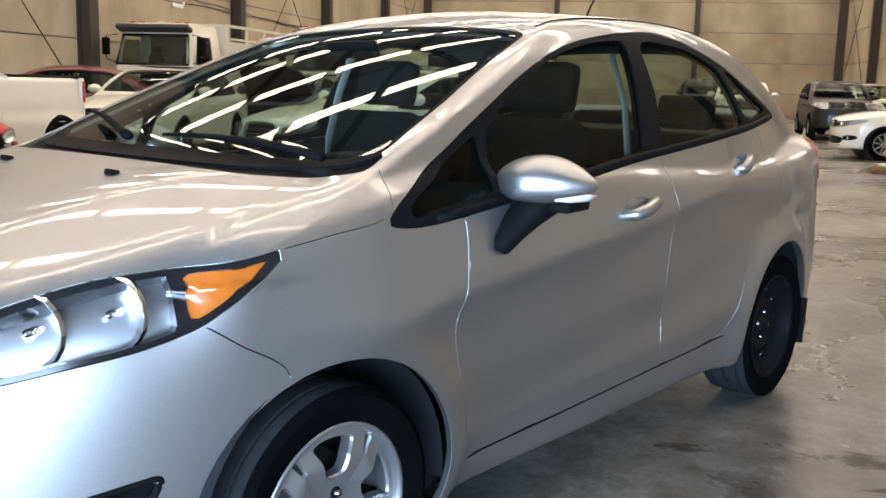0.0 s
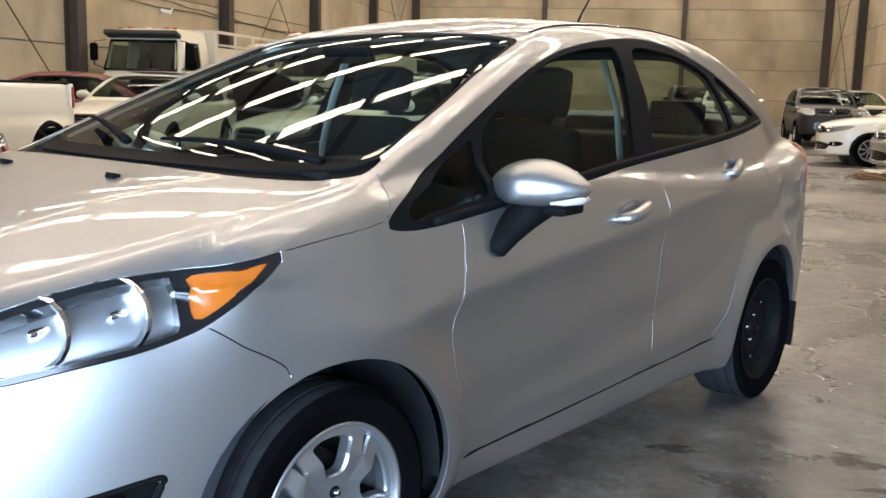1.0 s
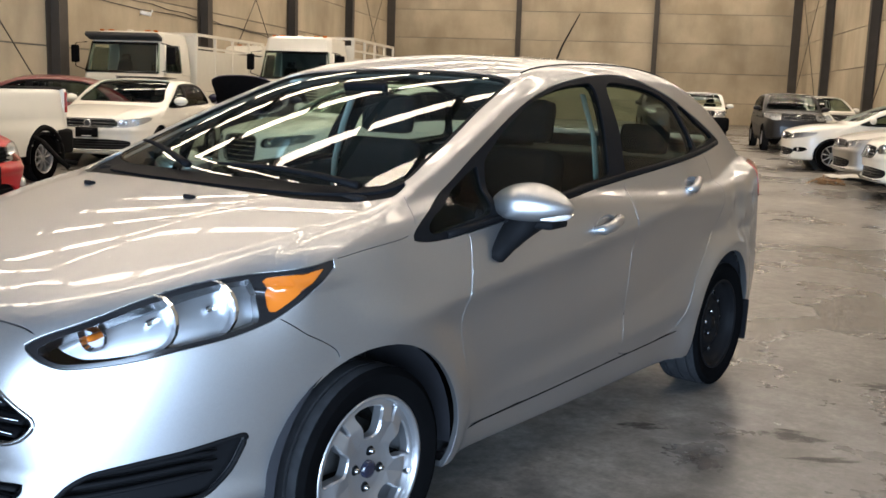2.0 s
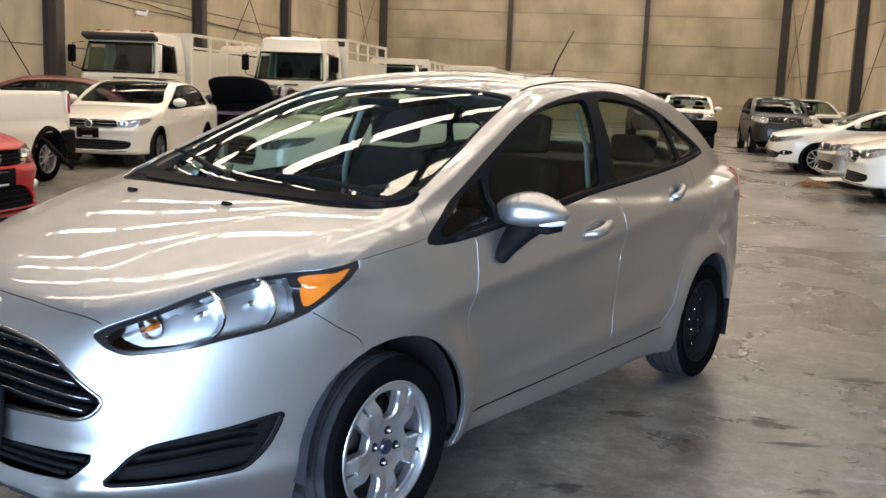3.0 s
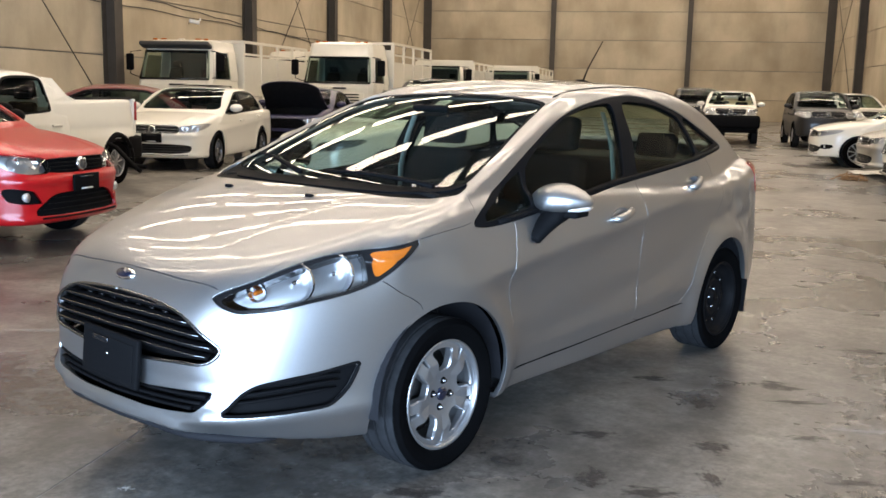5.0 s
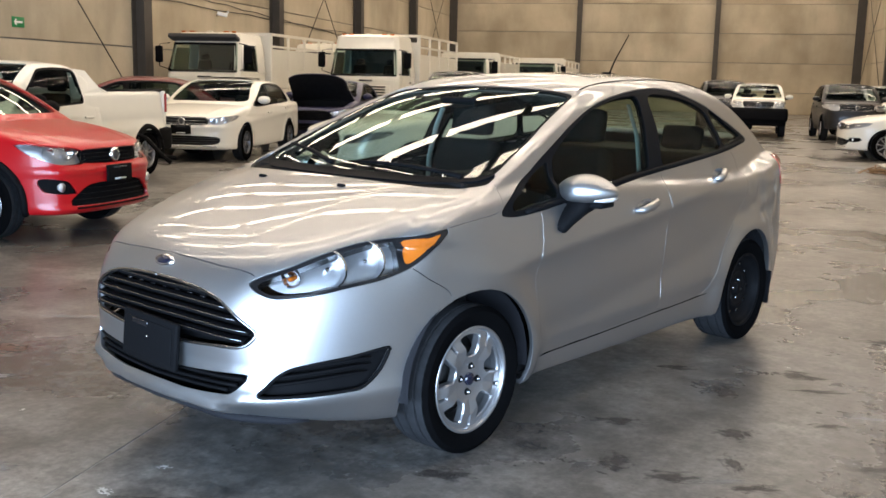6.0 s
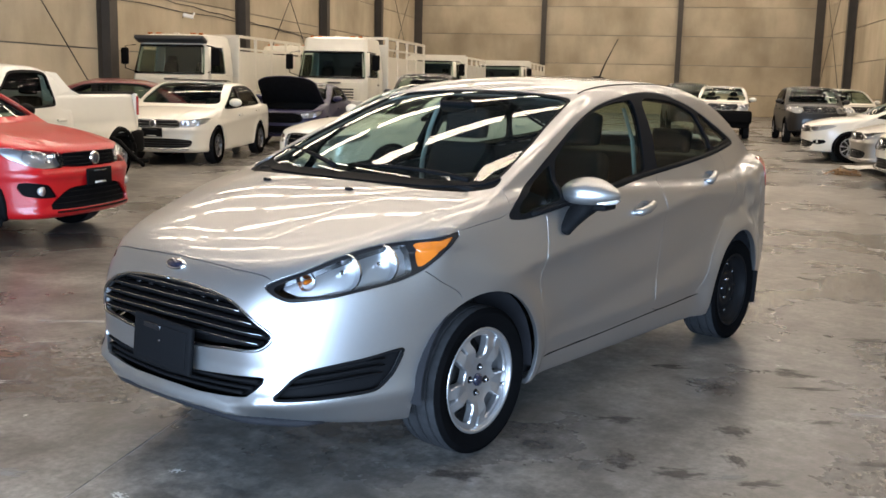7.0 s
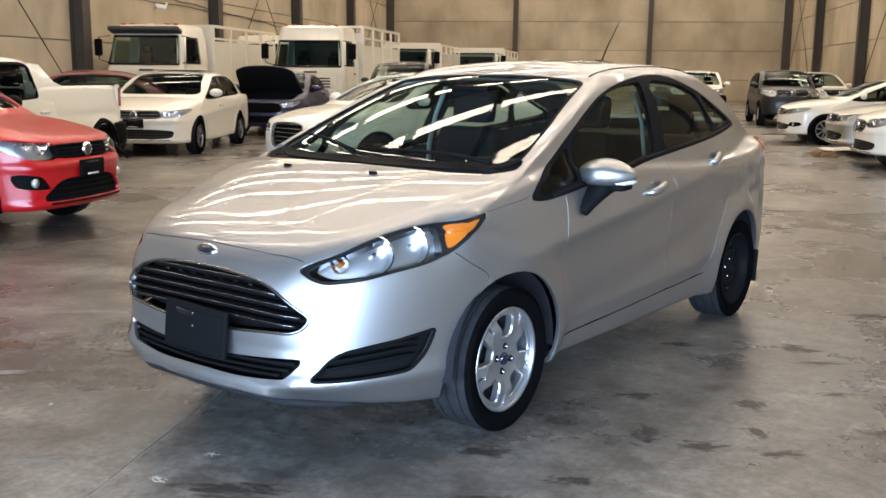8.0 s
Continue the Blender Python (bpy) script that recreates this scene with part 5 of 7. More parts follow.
# floor: slabs with sawn joints over a base
base = bmesh.new()
add_box(base, pose((V_LEFT + V_RIGHT) / 2, (U_FRONT + U_BACK) / 2, -0.1525), V_RIGHT - V_LEFT + 1, U_BACK - U_FRONT + 1, 0.3)
floor = tagged(hall_part("floor", base, FLOOR_JOINT), "grey stained polished concrete floor", kind="structure")
vs = [V_LEFT - 0.2, -6.61, -0.61, 5.39, V_RIGHT + 0.2]
us = [U_FRONT - 0.2, -5.2, 7.0, 19.2, 31.4, 43.6, U_BACK + 0.2]
for v0, v1 in zip(vs, vs[1:]):
    for u0, u1 in zip(us, us[1:]):
        bm = add_box(bmesh.new(), pose((v0 + v1) / 2, (u0 + u1) / 2, -0.02), v1 - v0 - 0.008, u1 - u0 - 0.008, 0.04)
        hall_part("slab", bm, FLOOR_CONCRETE, floor)
cols_u = [HALL_COL + HALL_BAY * k for k in range(-3, 4)]
cols_u = [u for u in cols_u if u > U_FRONT + 0.5]
cuts = [0.0] + [u - U_FRONT for u in cols_u] + [U_BACK - U_FRONT]
wall("wall_left", (V_LEFT, U_BACK), (V_LEFT, U_FRONT), [U_BACK - U_FRONT - c for c in reversed(cuts)], [-0.6, 0.49, 2.25, 4.01, 5.77, 7.53, 9.5])
wall("wall_right", (V_RIGHT, U_FRONT), (V_RIGHT, U_BACK), cuts)
wall("wall_back", (V_RIGHT, U_BACK), (V_LEFT, U_BACK), [0.0, 8.43, 16.86, V_RIGHT - V_LEFT])
# front wall with the open gate
wall("wall_front", (V_LEFT, U_FRONT), (GATE[0], U_FRONT), [0.0, (GATE[0] - V_LEFT) / 2, GATE[0] - V_LEFT])
wall("wall_front", (GATE[1], U_FRONT), (V_RIGHT, U_FRONT), [0.0, V_RIGHT - GATE[1]])
bm = add_box(bmesh.new(), pose((GATE[0] + GATE[1]) / 2, U_FRONT - 0.15, 6.1), GATE[1] - GATE[0], 0.3, 6.8)
tagged(hall_part("gate_lintel", bm, WALL_CONCRETE), "concrete lintel over the open gate", kind="structure")
for u in cols_u:
    column(V_LEFT + 0.21, u, 0.42, 0.40, 90)
    column(V_RIGHT - 0.21, u, 0.36, 0.40, 90)
for v in (V_LEFT + 0.22, V_LEFT + 8.43, V_LEFT + 16.86, V_RIGHT - 0.22):
    column(v, U_BACK - 0.16, 0.30 if abs(v) < 8 else 0.5, 0.28, 0)
# roof: opaque sheets between the skylight strips, purlins and rafters below
roof = bmesh.new()
prev = U_FRONT - 0.3
for u in SKY_U + [U_BACK + 0.6]:
    u1 = min(u - 0.30, U_BACK + 0.3) if u < U_BACK else U_BACK + 0.3
    add_box(roof, pose((V_LEFT + V_RIGHT) / 2, (prev + u1) / 2, Z_ROOF + 0.05), V_RIGHT - V_LEFT + 0.6, u1 - prev, 0.06)
    prev = u + 0.30
# added unseen sheet over everything, blocks the sky above the strip lamps
add_box(roof, pose((V_LEFT + V_RIGHT) / 2, (U_FRONT + U_BACK) / 2, Z_ROOF + 0.3), V_RIGHT - V_LEFT + 0.6, U_BACK - U_FRONT + 0.6, 0.06)
tagged(hall_part("ceiling", roof, ROOF_SHEET), "grey sheet roof with long skylight strips", kind="structure")
for k in range(12):
    bm = add_box(bmesh.new(), pose(V_LEFT + 1.15 + 2.1 * k, (U_FRONT + U_BACK) / 2, Z_ROOF - 0.10), 0.17, U_BACK - U_FRONT, 0.16)
    tagged(hall_part("purlin", bm, STEEL), "dark steel roof purlin", kind="structure")
for u in cols_u:
    bm = bmesh.new()
    for z in (Z_ROOF - 0.28, Z_ROOF - 0.78):
        add_box(bm, pose((V_LEFT + V_RIGHT) / 2, u, z), V_RIGHT - V_LEFT, 0.22, 0.05)
    add_box(bm, pose((V_LEFT + V_RIGHT) / 2, u, Z_ROOF - 0.53), V_RIGHT - V_LEFT, 0.02, 0.46)
    tagged(hall_part("rafter", bm, STEEL), "dark steel roof rafter", kind="structure")


def rod(points, r, name, label, category, group=""):
    bm = sweep([at_hall(*p) for p in points], r, 6)
    return tagged(part(name, bm, CABLE), label, category, group)


# bracing rods and cables on the long walls
for vw in (V_LEFT + 0.30, V_RIGHT - 0.30):
    for k in (-1, 1, 3):
        u = HALL_COL + HALL_BAY * k
        for u0, u1 in ((u + 0.2, u + HALL_BAY - 0.2), (u + HALL_BAY - 0.2, u + 0.2)):
            rod([(vw, u0, 0.35), (vw, u1, 9.35)], 0.016, "bracing_rod", "thin steel bracing rod crossing a wall bay", "brace", "bracing rods")
for h0, h1, u0, u1, dip in ((3.75, 3.50, 19.0, 58.0, 0.06), (4.15, 3.46, 20.0, 39.0, 0.05)):
    pts = [(V_LEFT + 0.03, u0 + (u1 - u0) * k / 32, h0 + (h1 - h0) * k / 32 - dip * math.sin(k * math.pi / 4) ** 2) for k in range(33)]
    rod(pts, 0.014, "wall_cable", "dark cable sagging along the concrete wall", "cable")
# surveillance camera, exit sign
cam_at = at_hall(V_LEFT + 0.25, 26.3, 3.52)
cctv = empty("surveillance_camera", "small white surveillance camera on the wall", "camera")
cctv.matrix_world = Matrix.Translation(cam_at) @ Matrix.Rotation(radians(27.3 - 60), 4, "Z")
part("housing", add_box(bmesh.new(), pose(0, 0, 0, -12, 0, 0), 0.12, 0.34, 0.12, 0.02), WHITE_MARK, cctv)
part("bracket", sweep([(0, 0.1, 0), (-0.05, 0.2, 0.08), (-0.2, 0.2, 0.12)], 0.025, 8), WHITE_MARK, cctv)
part("lens", add_tube(bmesh.new(), pose(0, -0.175, -0.035, 78, 0, 0), 0.045, 0.045, 0.02, 20), BLACK_GLOSS, cctv)
sign = empty("exit_sign", "small green exit sign with a white arrow", "sign")
sign.matrix_world = HALL @ pose(V_LEFT + 0.012, 16.3, 2.63, 90, 0, 90)
part("plate", add_box(bmesh.new(), Matrix.Identity(4), 0.44, 0.24, 0.012, 0.004), GREEN_SIGN, sign)
bm = add_box(bmesh.new(), pose(0.02, 0.0, 0.009), 0.26, 0.05, 0.004)
add_box(bm, pose(-0.11, 0.03, 0.009, 0, 0, 45), 0.11, 0.035, 0.004)
add_box(bm, pose(-0.11, -0.03, 0.009, 0, 0, -45), 0.11, 0.035, 0.004)
part("arrow", bm, WHITE_MARK, sign, smooth=False)


def blotch(name, label, x, y, rx, ry, turn, mat, seed, holes=0.35):
    """A flat stain with a ragged outline and gaps, lying on the floor."""
    rnd = random.Random(seed)
    bm = bmesh.new()
    n = 26
    for k in range(n * 3):
        a, r = rnd.uniform(0, 2 * math.pi), math.sqrt(rnd.random())
        if rnd.random() < holes:
            continue
        px, py = rx * r * math.cos(a), ry * r * math.sin(a)
        s = rnd.uniform(0.12, 0.34) * min(rx, ry) * (1.2 - r)
        ring_ = []
        for i in range(9):
            b = 2 * math.pi * i / 9
            q = s * rnd.uniform(0.6, 1.3)
            ring_.append(bm.verts.new((px + q * 1.7 * math.cos(b), py + q * math.sin(b), 0.0001 * (k % 17))))
        bm.faces.new(ring_)
    ob = tagged(part(name, bm, mat, smooth=False), label, "stain", kind="stuff")
    ob.matrix_world = pose(x, y, 0.0015, 0, 0, turn)
    return ob


blotch("floor_stain", "rust-brown dried stain on the concrete floor", -1.95, -0.62, 0.22, 0.10, 20, STAIN_BROWN, 3)
def smudge_material(name, color, strength):
    """A dirt stain that fades out towards its edge, broken up by noise."""
    m, n, l, b = material(name)
    b.inputs["Base Color"].default_value, b.inputs["Roughness"].default_value = (*color, 1), 0.5
    co, info, add = n.new("ShaderNodeTexCoord"), n.new("ShaderNodeObjectInfo"), n.new("ShaderNodeVectorMath")
    add.operation = "MULTIPLY_ADD"
    add.inputs[1].default_value = (1.0, 1.0, 1.0)
    l.new(co.outputs["Object"], add.inputs[0])
    l.new(info.outputs["Random"], add.inputs[2])
    t = n.new("ShaderNodeTexNoise")
    t.inputs["Scale"].default_value, t.inputs["Detail"].default_value, t.inputs["Roughness"].default_value = 2.2, 6, 0.62
    sc = n.new("ShaderNodeVectorMath")
    sc.operation = "SCALE"
    l.new(info.outputs["Random"], sc.inputs["Scale"])
    sc.inputs[0].default_value = (37.0, 19.0, 0.0)
    l.new(sc.outputs[0], add.inputs[2])
    l.new(add.outputs[0], t.inputs["Vector"])
    ln = n.new("ShaderNodeVectorMath")
    ln.operation = "LENGTH"
    l.new(co.outputs["Object"], ln.inputs[0])
    k = n.new("ShaderNodeMath")
    k.operation = "MULTIPLY_ADD"
    k.inputs[1].default_value = -0.42
    l.new(ln.outputs["Value"], k.inputs[0])
    l.new(t.outputs[0], k.inputs[2])
    r = n.new("ShaderNodeMapRange")
    r.inputs["From Min"].default_value, r.inputs["From Max"].default_value = 0.20, 0.36
    r.inputs["To Max"].default_value = strength
    l.new(k.outputs[0], r.inputs["Value"])
    l.new(r.outputs[0], b.inputs["Alpha"])
    return m


SMUDGE_DARK = smudge_material("smudge_dark", (0.038, 0.033, 0.032), 0.6)
SMUDGE_PALE = smudge_material("smudge_pale", (0.36, 0.35, 0.34), 0.5)


def smudge(label, x, y, rx, ry, turn, mat):
    bm = bmesh.new()
    bmesh.ops.create_circle(bm, cap_ends=True, segments=28, radius=1.0)
    ob = tagged(part("floor_stain", bm, mat, smooth=False), label, "stain", kind="stuff")
    ob.matrix_world = pose(x, y, 0.0016, 0, 0, turn) @ Matrix.Diagonal((rx, ry, 1, 1))


# dark stains beside and in front of the car, long ones drawn out across the view
for x, y, rx, ry, t in ((1.20, 1.45, 0.09, 0.13, 30), (1.34, 1.99, 0.20, 0.11, 20), (1.53, 1.80, 0.22, 0.05, 37), (1.48, 0.95, 0.12, 0.12, 40), (1.28, 0.32, 0.09, 0.13, 20), (1.79, 0.45, 0.14, 0.06, 45), (1.28, -0.28, 0.13, 0.06, 38), (1.52, 0.34, 0.08, 0.16, 120), (1.04, 0.74, 0.16, 0.07, 35), (0.88, -0.25, 0.16, 0.09, 30), (1.74, 1.33, 0.12, 0.05, 40), (1.47, 3.03, 0.22, 0.09, 30), (0.82, 1.67, 0.16, 0.07, 45), (1.62, 0.62, 0.13, 0.06, 130), (2.05, 0.95, 0.16, 0.05, 38), (1.12, -0.62, 0.2, 0.06, 35), (2.2, 2.2, 0.3, 0.07, 35), (-1.2, -0.2, 0.30, 0.10, 40), (-2.0, 0.6, 0.5, 0.12, 35), (0.4, -1.1, 0.3, 0.1, 30)):
    smudge("dark oily stain on the concrete floor", x, y, rx, ry, t, SMUDGE_DARK)
for x, y, rx, ry, t in ((-0.37, -1.37, 0.14, 0.06, 40), (1.66, 0.42, 0.18, 0.03, 50), (-2.2, 0.1, 0.5, 0.06, 40), (-1.5, -0.9, 0.25, 0.06, 40), (1.9, 1.6, 0.3, 0.05, 35)):
    smudge("pale scuff on the concrete floor", x, y, rx, ry, t, SMUDGE_PALE)
for i, (x, y, r) in enumerate(((0.124, -1.20, 0.045), (0.086, -0.93, 0.035), (0.6, -1.25, 0.02), (-0.9, -1.0, 0.02), (1.25, 2.1, 0.02))):
    blotch("paint_spot", "pale paint spot on the concrete floor", x, y, r, r * 0.6, 40 * i, PALE_SPOT, 50 + i, 0.6)
# litter by the parked cars
rnd = random.Random(9)
bm = bmesh.new()
for k in range(26):
    a = rnd.uniform(0, math.pi)
    add_box(bm, pose(rnd.gauss(0, 0.11), rnd.gauss(0, 0.08), rnd.uniform(0.01, 0.09), rnd.uniform(-25, 25), rnd.uniform(-25, 25), math.degrees(a)), rnd.uniform(0.10, 0.30), 0.025, 0.02, 0.004)
heap = tagged(part("rubbish_heap", bm, DEBRIS, smooth=False), "small heap of brown rags and straps on the floor", "rubbish")
heap.matrix_world = pose(-2.48, 15.55, 0)
bm = bmesh.new()
bmesh.ops.create_grid(bm, x_segments=14, y_segments=14, size=0.55)
for v in bm.verts:
    v.co.z = 0.02 + 0.05 * abs(noise.noise(v.co * 3.1))
sheet_ob = tagged(part("plastic_sheet", bm, SHEET_WHITE), "crumpled white plastic sheet on the floor", "sheet")
sheet_ob.matrix_world = pose(-2.55, 17.6, 0, 0, 0, 25)

# ---- the other vehicles ----
def shape(h, base, nose, tail, front_z, hood_z, cowl_y, cowl_z, roof_y0, roof_z, roof_y1, deck_y, deck_z, hub=0.31, low=0.2, square=1.0, gin=0.15, bed=None):
    """The outside of a car from its main measures: half width, wheelbase, ends, bonnet, cowl, roof and tail."""
    mid = (front_z + hood_z) / 2 + 0.025
    C = dict(
        base=base, hub=hub, arch=0.40, flare=0.012, lean=0.2, under=0.025, k_side=0.07, k_roof=0.07, drop_n=3.0,
        crease=curve((nose, 0.60), (base, 0.80), (tail, 0.85)),
        rocker=curve((0.1, 0.10), (low, 0.05), (low + 0.07, 0.02), (low + 0.2, 0.005), (0.6, 0.0), (1.3, 0.0)),
        wide=curve((nose, h - 0.05), (nose + 0.6, h - 0.01), (base / 2, h), (base, h - 0.005), (tail, h - 0.07)),
        top=curve((nose - 0.2, front_z - 0.12), (nose + 0.10, front_z), (nose + 0.5, mid), (cowl_y - 0.1, hood_z), (cowl_y + 0.3, cowl_z), (max(deck_y - 0.3, cowl_y + 0.5), deck_z), (tail - 0.1, deck_z - 0.02), (tail + 0.2, deck_z - 0.1)),
        drop=curve((nose, 0.07), (cowl_y, 0.03), (tail, 0.06)), ridge=curve((nose, 0.0), (nose + 0.3, 0.006), (cowl_y, 0.0), (tail, 0.0)), ridge_x=curve((nose, 0.40), (cowl_y, 0.6)),
        nose=curve((0, nose), (0.3 * h, nose + 0.012), (0.6 * h, nose + 0.06), (0.8 * h, nose + 0.17 / square), (0.92 * h, nose + 0.38 / square), (h + 0.01, nose + 0.85)),
        nose_z=curve((0.1, 0.09), (low + 0.03, 0.0), (0.5, 0.0), (front_z - 0.14, 0.015), (front_z - 0.03, 0.06), (front_z + 0.1, 0.2)),
        tail=curve((0, tail), (0.5 * h, tail - 0.02), (0.8 * h, tail - 0.08), (0.93 * h, tail - 0.25), (h + 0.02, tail - 0.7)),
        tail_z=curve((0.2, -0.06), (0.5, 0.0), (deck_z - 0.1, -0.05), (deck_z + 0.1, -0.12)),
        belly=curve((nose, low + 0.02), (base / 2, low), (tail, low + 0.08)),
        ws=curve((cowl_z - 0.25, cowl_y - 0.25 * (roof_y0 - cowl_y) / (roof_z - 0.05 - cowl_z)), (cowl_z, cowl_y), ((cowl_z + roof_z) / 2, (cowl_y * 0.53 + roof_y0 * 0.47)), (roof_z - 0.05, roof_y0), (roof_z + 0.05, roof_y0 + 0.4)), ws_x2=0.2, ws_x4=0.12,
        roof=curve((roof_y0 - 0.6, roof_z - 0.13), (roof_y0, roof_z - 0.03), ((roof_y0 + roof_y1) / 2, roof_z), (roof_y1, roof_z - 0.035), (deck_y, deck_z + 0.02), (deck_y + 0.5, deck_z - 0.5)),
        crown=0.10, gtop=cowl_z - 0.2,
        gwide=curve((cowl_z - 0.25, h - 0.01), (cowl_z - 0.05, h - 0.045), ((cowl_z + roof_z) / 2, h - 0.05 - gin * 0.45), (roof_z - 0.06, h - 0.05 - gin), (roof_z + 0.05, h - 0.12 - gin)),
        gtaper=curve((cowl_y, 0.01), (roof_y0 + 0.3, 0.0), (roof_y1, 0.02), (deck_y, 0.07)),
    )
    C["dims"] = dict(h=h, base=base, nose=nose, tail=tail, front_z=front_z, cowl_y=cowl_y, cowl_z=cowl_z, roof_y0=roof_y0, roof_z=roof_z, roof_y1=roof_y1, deck_y=deck_y, deck_z=deck_z, hub=hub, low=low)
    return C


def build_car(name, label, m, C, paint, lamp, grille, intake, slats=4, wheel_r=0.31, rim=0.20, style="many", rim_mat=None, h=0.045, bright=True, cladding=None, pickup=None, fog=None, badge=True, bonnet_open=False, plate=None, category="car", group="", lamp_back=None):
    """A parked car. lamp: outline of the right lamp in the front view; grille, intake: right halves of their outlines."""
    D = C["dims"]
    g = lambda k: D[k]
    top = empty(name, label, category, group)
    zb0, zb1 = g("cowl_z") - 0.06, g("cowl_z") - 0.0
    zs = [g("cowl_z") + 0.03, g("roof_z") - 0.055]
    xs = [float(C["gwide"](z)) - d for z, d in zip(zs, (0.10, 0.085))]
    shield = both((0, zs[0]), (xs[0] * 0.6, zs[0]), (xs[0] - 0.04, zs[0] + 0.005), (xs[0], zs[0] + 0.05), ((xs[0] + xs[1]) / 2, (zs[0] + zs[1]) / 2), (xs[1], zs[1] - 0.03), (xs[1] - 0.05, zs[1]), (xs[1] * 0.5, zs[1] + 0.01), (0, zs[1] + 0.012))
    ya, yr = g("cowl_y") + 0.22, g("roof_y0") + 0.12
    ye = pickup["glass_end"] if pickup else g("roof_y1") + (g("deck_y") - g("roof_y1")) * 0.55
    zt = g("roof_z") - 0.11
    yl = (g("roof_y1") if not pickup else pickup["glass_end"] - 0.07)
    glaz = loop((ya, zb0 + 0.015), ((ya * 2 + yr) / 3, (zb0 * 2 + zt) / 3 + 0.03), ((ya + yr * 2) / 3, (zb0 + 2 * zt) / 3 + 0.02), (yr, zt - 0.01), ((yr + yl) / 2, zt + 0.02), (yl, zt - 0.01), ((yl + ye) / 2, (zt + zb1) / 2 + 0.05), (ye, zb1 + 0.03), (ye - 0.05, zb1), ((ya + ye) / 2, (zb0 + zb1) / 2))
    inner = shrunk(glaz, 0.03)
    yb = g("base") * 0.5 + 0.10
    if pickup:
        panes = [inner]
    else:
        panes = [np.array([p for p in even(inner, 0.03) if p[0] < yb - 0.035]), np.array([p for p in even(inner, 0.03) if p[0] > yb + 0.035])]
    R = [
        reg("arch", "side", ring(0.0, g("hub") + 0.0, wheel_r + 0.055), lambda c, n: np.abs(c[:, 0]) > 0.5),
        reg("arch", "side", ring(g("base"), g("hub"), wheel_r + 0.055), lambda c, n: np.abs(c[:, 0]) > 0.5),
        reg("lamp", "front", lamp, lambda c, n: (c[:, 1] < 0.1) & (n[:, 1] < 0.1), True),
        reg("grille", "front", both(*grille), ahead),
        reg("windshield", "front", shield, lambda c, n: (c[:, 1] < g("roof_y0") + 0.3) & (n[:, 1] < -0.1) & (c[:, 2] > g("cowl_z"))),
        reg("glazing", "side", glaz, flank, True),
        reg("bonnet", "top", both((0, g("nose") + 0.12), (0.5 * g("h"), g("nose") + 0.17), (0.74 * g("h"), g("nose") + 0.32), (0.80 * g("h"), 0.0), (0.84 * g("h"), g("cowl_y")), (0.80 * g("h"), g("cowl_y") + 0.12), (0.4 * g("h"), g("cowl_y") + 0.02), (0, g("cowl_y"))), lambda c, n: (n[:, 2] > 0.3) & (c[:, 2] > g("front_z") - 0.06)),
        reg("front_door", "side", loop((0.42, 0.31), (0.40, 0.6), (0.42, zb0 - 0.02), (0.8, zb0 + 0.03), (yb, zb0 + 0.05), (yb + 0.01, 0.6), (yb, 0.33), (yb - 0.05, 0.31)), flank, True),
    ]
    if intake:
        R.append(reg("intake", "front", both(*intake), ahead))
    if fog is not None:
        R.append(reg("fog", "front", fog, ahead, True))
    if not pickup:
        R.append(reg("rear_door", "side", loop((yb + 0.01, 0.32), (yb + 0.02, 0.6), (yb + 0.01, zb0 + 0.05), (g("base") - 0.05, zb1 + 0.02), (g("base") + 0.0, zb1 - 0.1), (g("base") - 0.22, 0.72), (g("base") - 0.38, 0.55), (g("base") - 0.42, 0.34), (g("base") - 0.5, 0.31)), flank, True))
    S = Skin(C, R, (-g("h") - 0.15, g("nose") - 0.2, 0.05), (g("h") + 0.15, g("tail") + 0.2, g("roof_z") + 0.15), h)
    names = [r["name"] for r in R]
    ids = lambda n: which(names, n)
    body = S.panel("body_shell", [-1], paint, top)
    if bonnet_open:
        v, f, n = S.patch(ids("bonnet"))
        b = mesh_part("open_bonnet", v - np.array([0, g("cowl_y"), g("cowl_z")]), f, paint, top, "raised bonnet", n)
        b.matrix_local = pose(0, g("cowl_y"), g("cowl_z"), -43, 0, 0)
        v2 = v - n * 0.03
        lin = mesh_part("bonnet_lining", v2 - np.array([0, g("cowl_y"), g("cowl_z")]), f[:, ::-1], LINER, b, "", -n)
        bay = add_box(bmesh.new(), pose(0, -0.1, g("front_z") - 0.18), 1.3, 1.1, 0.25, 0.03)
        for k in range(7):
            add_box(bay, pose(-0.5 + 0.17 * k, -0.3 + 0.12 * (k % 3), g("front_z") - 0.04), 0.14, 0.2, 0.08, 0.02)
        part("engine_bay", bay, LINER, top)
    else:
        S.panel("bonnet", ids("bonnet"), paint, top)
    F = S.F
    sheet_part("windshield", WINDSHIELD, top, "", F, "front", shield, start=-0.4, sink=0.004, step=0.08)
    for sx in (1, -1):
        d = S.panel("front_door", ids("front_door"), paint, top, flank=sx)
        hp = on_surface(F, "side", np.array([(yb - 0.14, zb0 - 0.12)]), g("h") + 0.05)[0]
        part("door_handle", add_box(bmesh.new(), pose(sx * (hp[0] + 0.012), hp[1], hp[2]), 0.03, 0.2, 0.035, 0.01), paint if paint is not RED_PAINT else BLACK_PLASTIC, d)
        if not pickup:
            d = S.panel("rear_door", ids("rear_door"), paint, top, flank=sx)
            hp = on_surface(F, "side", np.array([(g("base") - 0.24, zb1 - 0.12)]), g("h") + 0.05)[0]
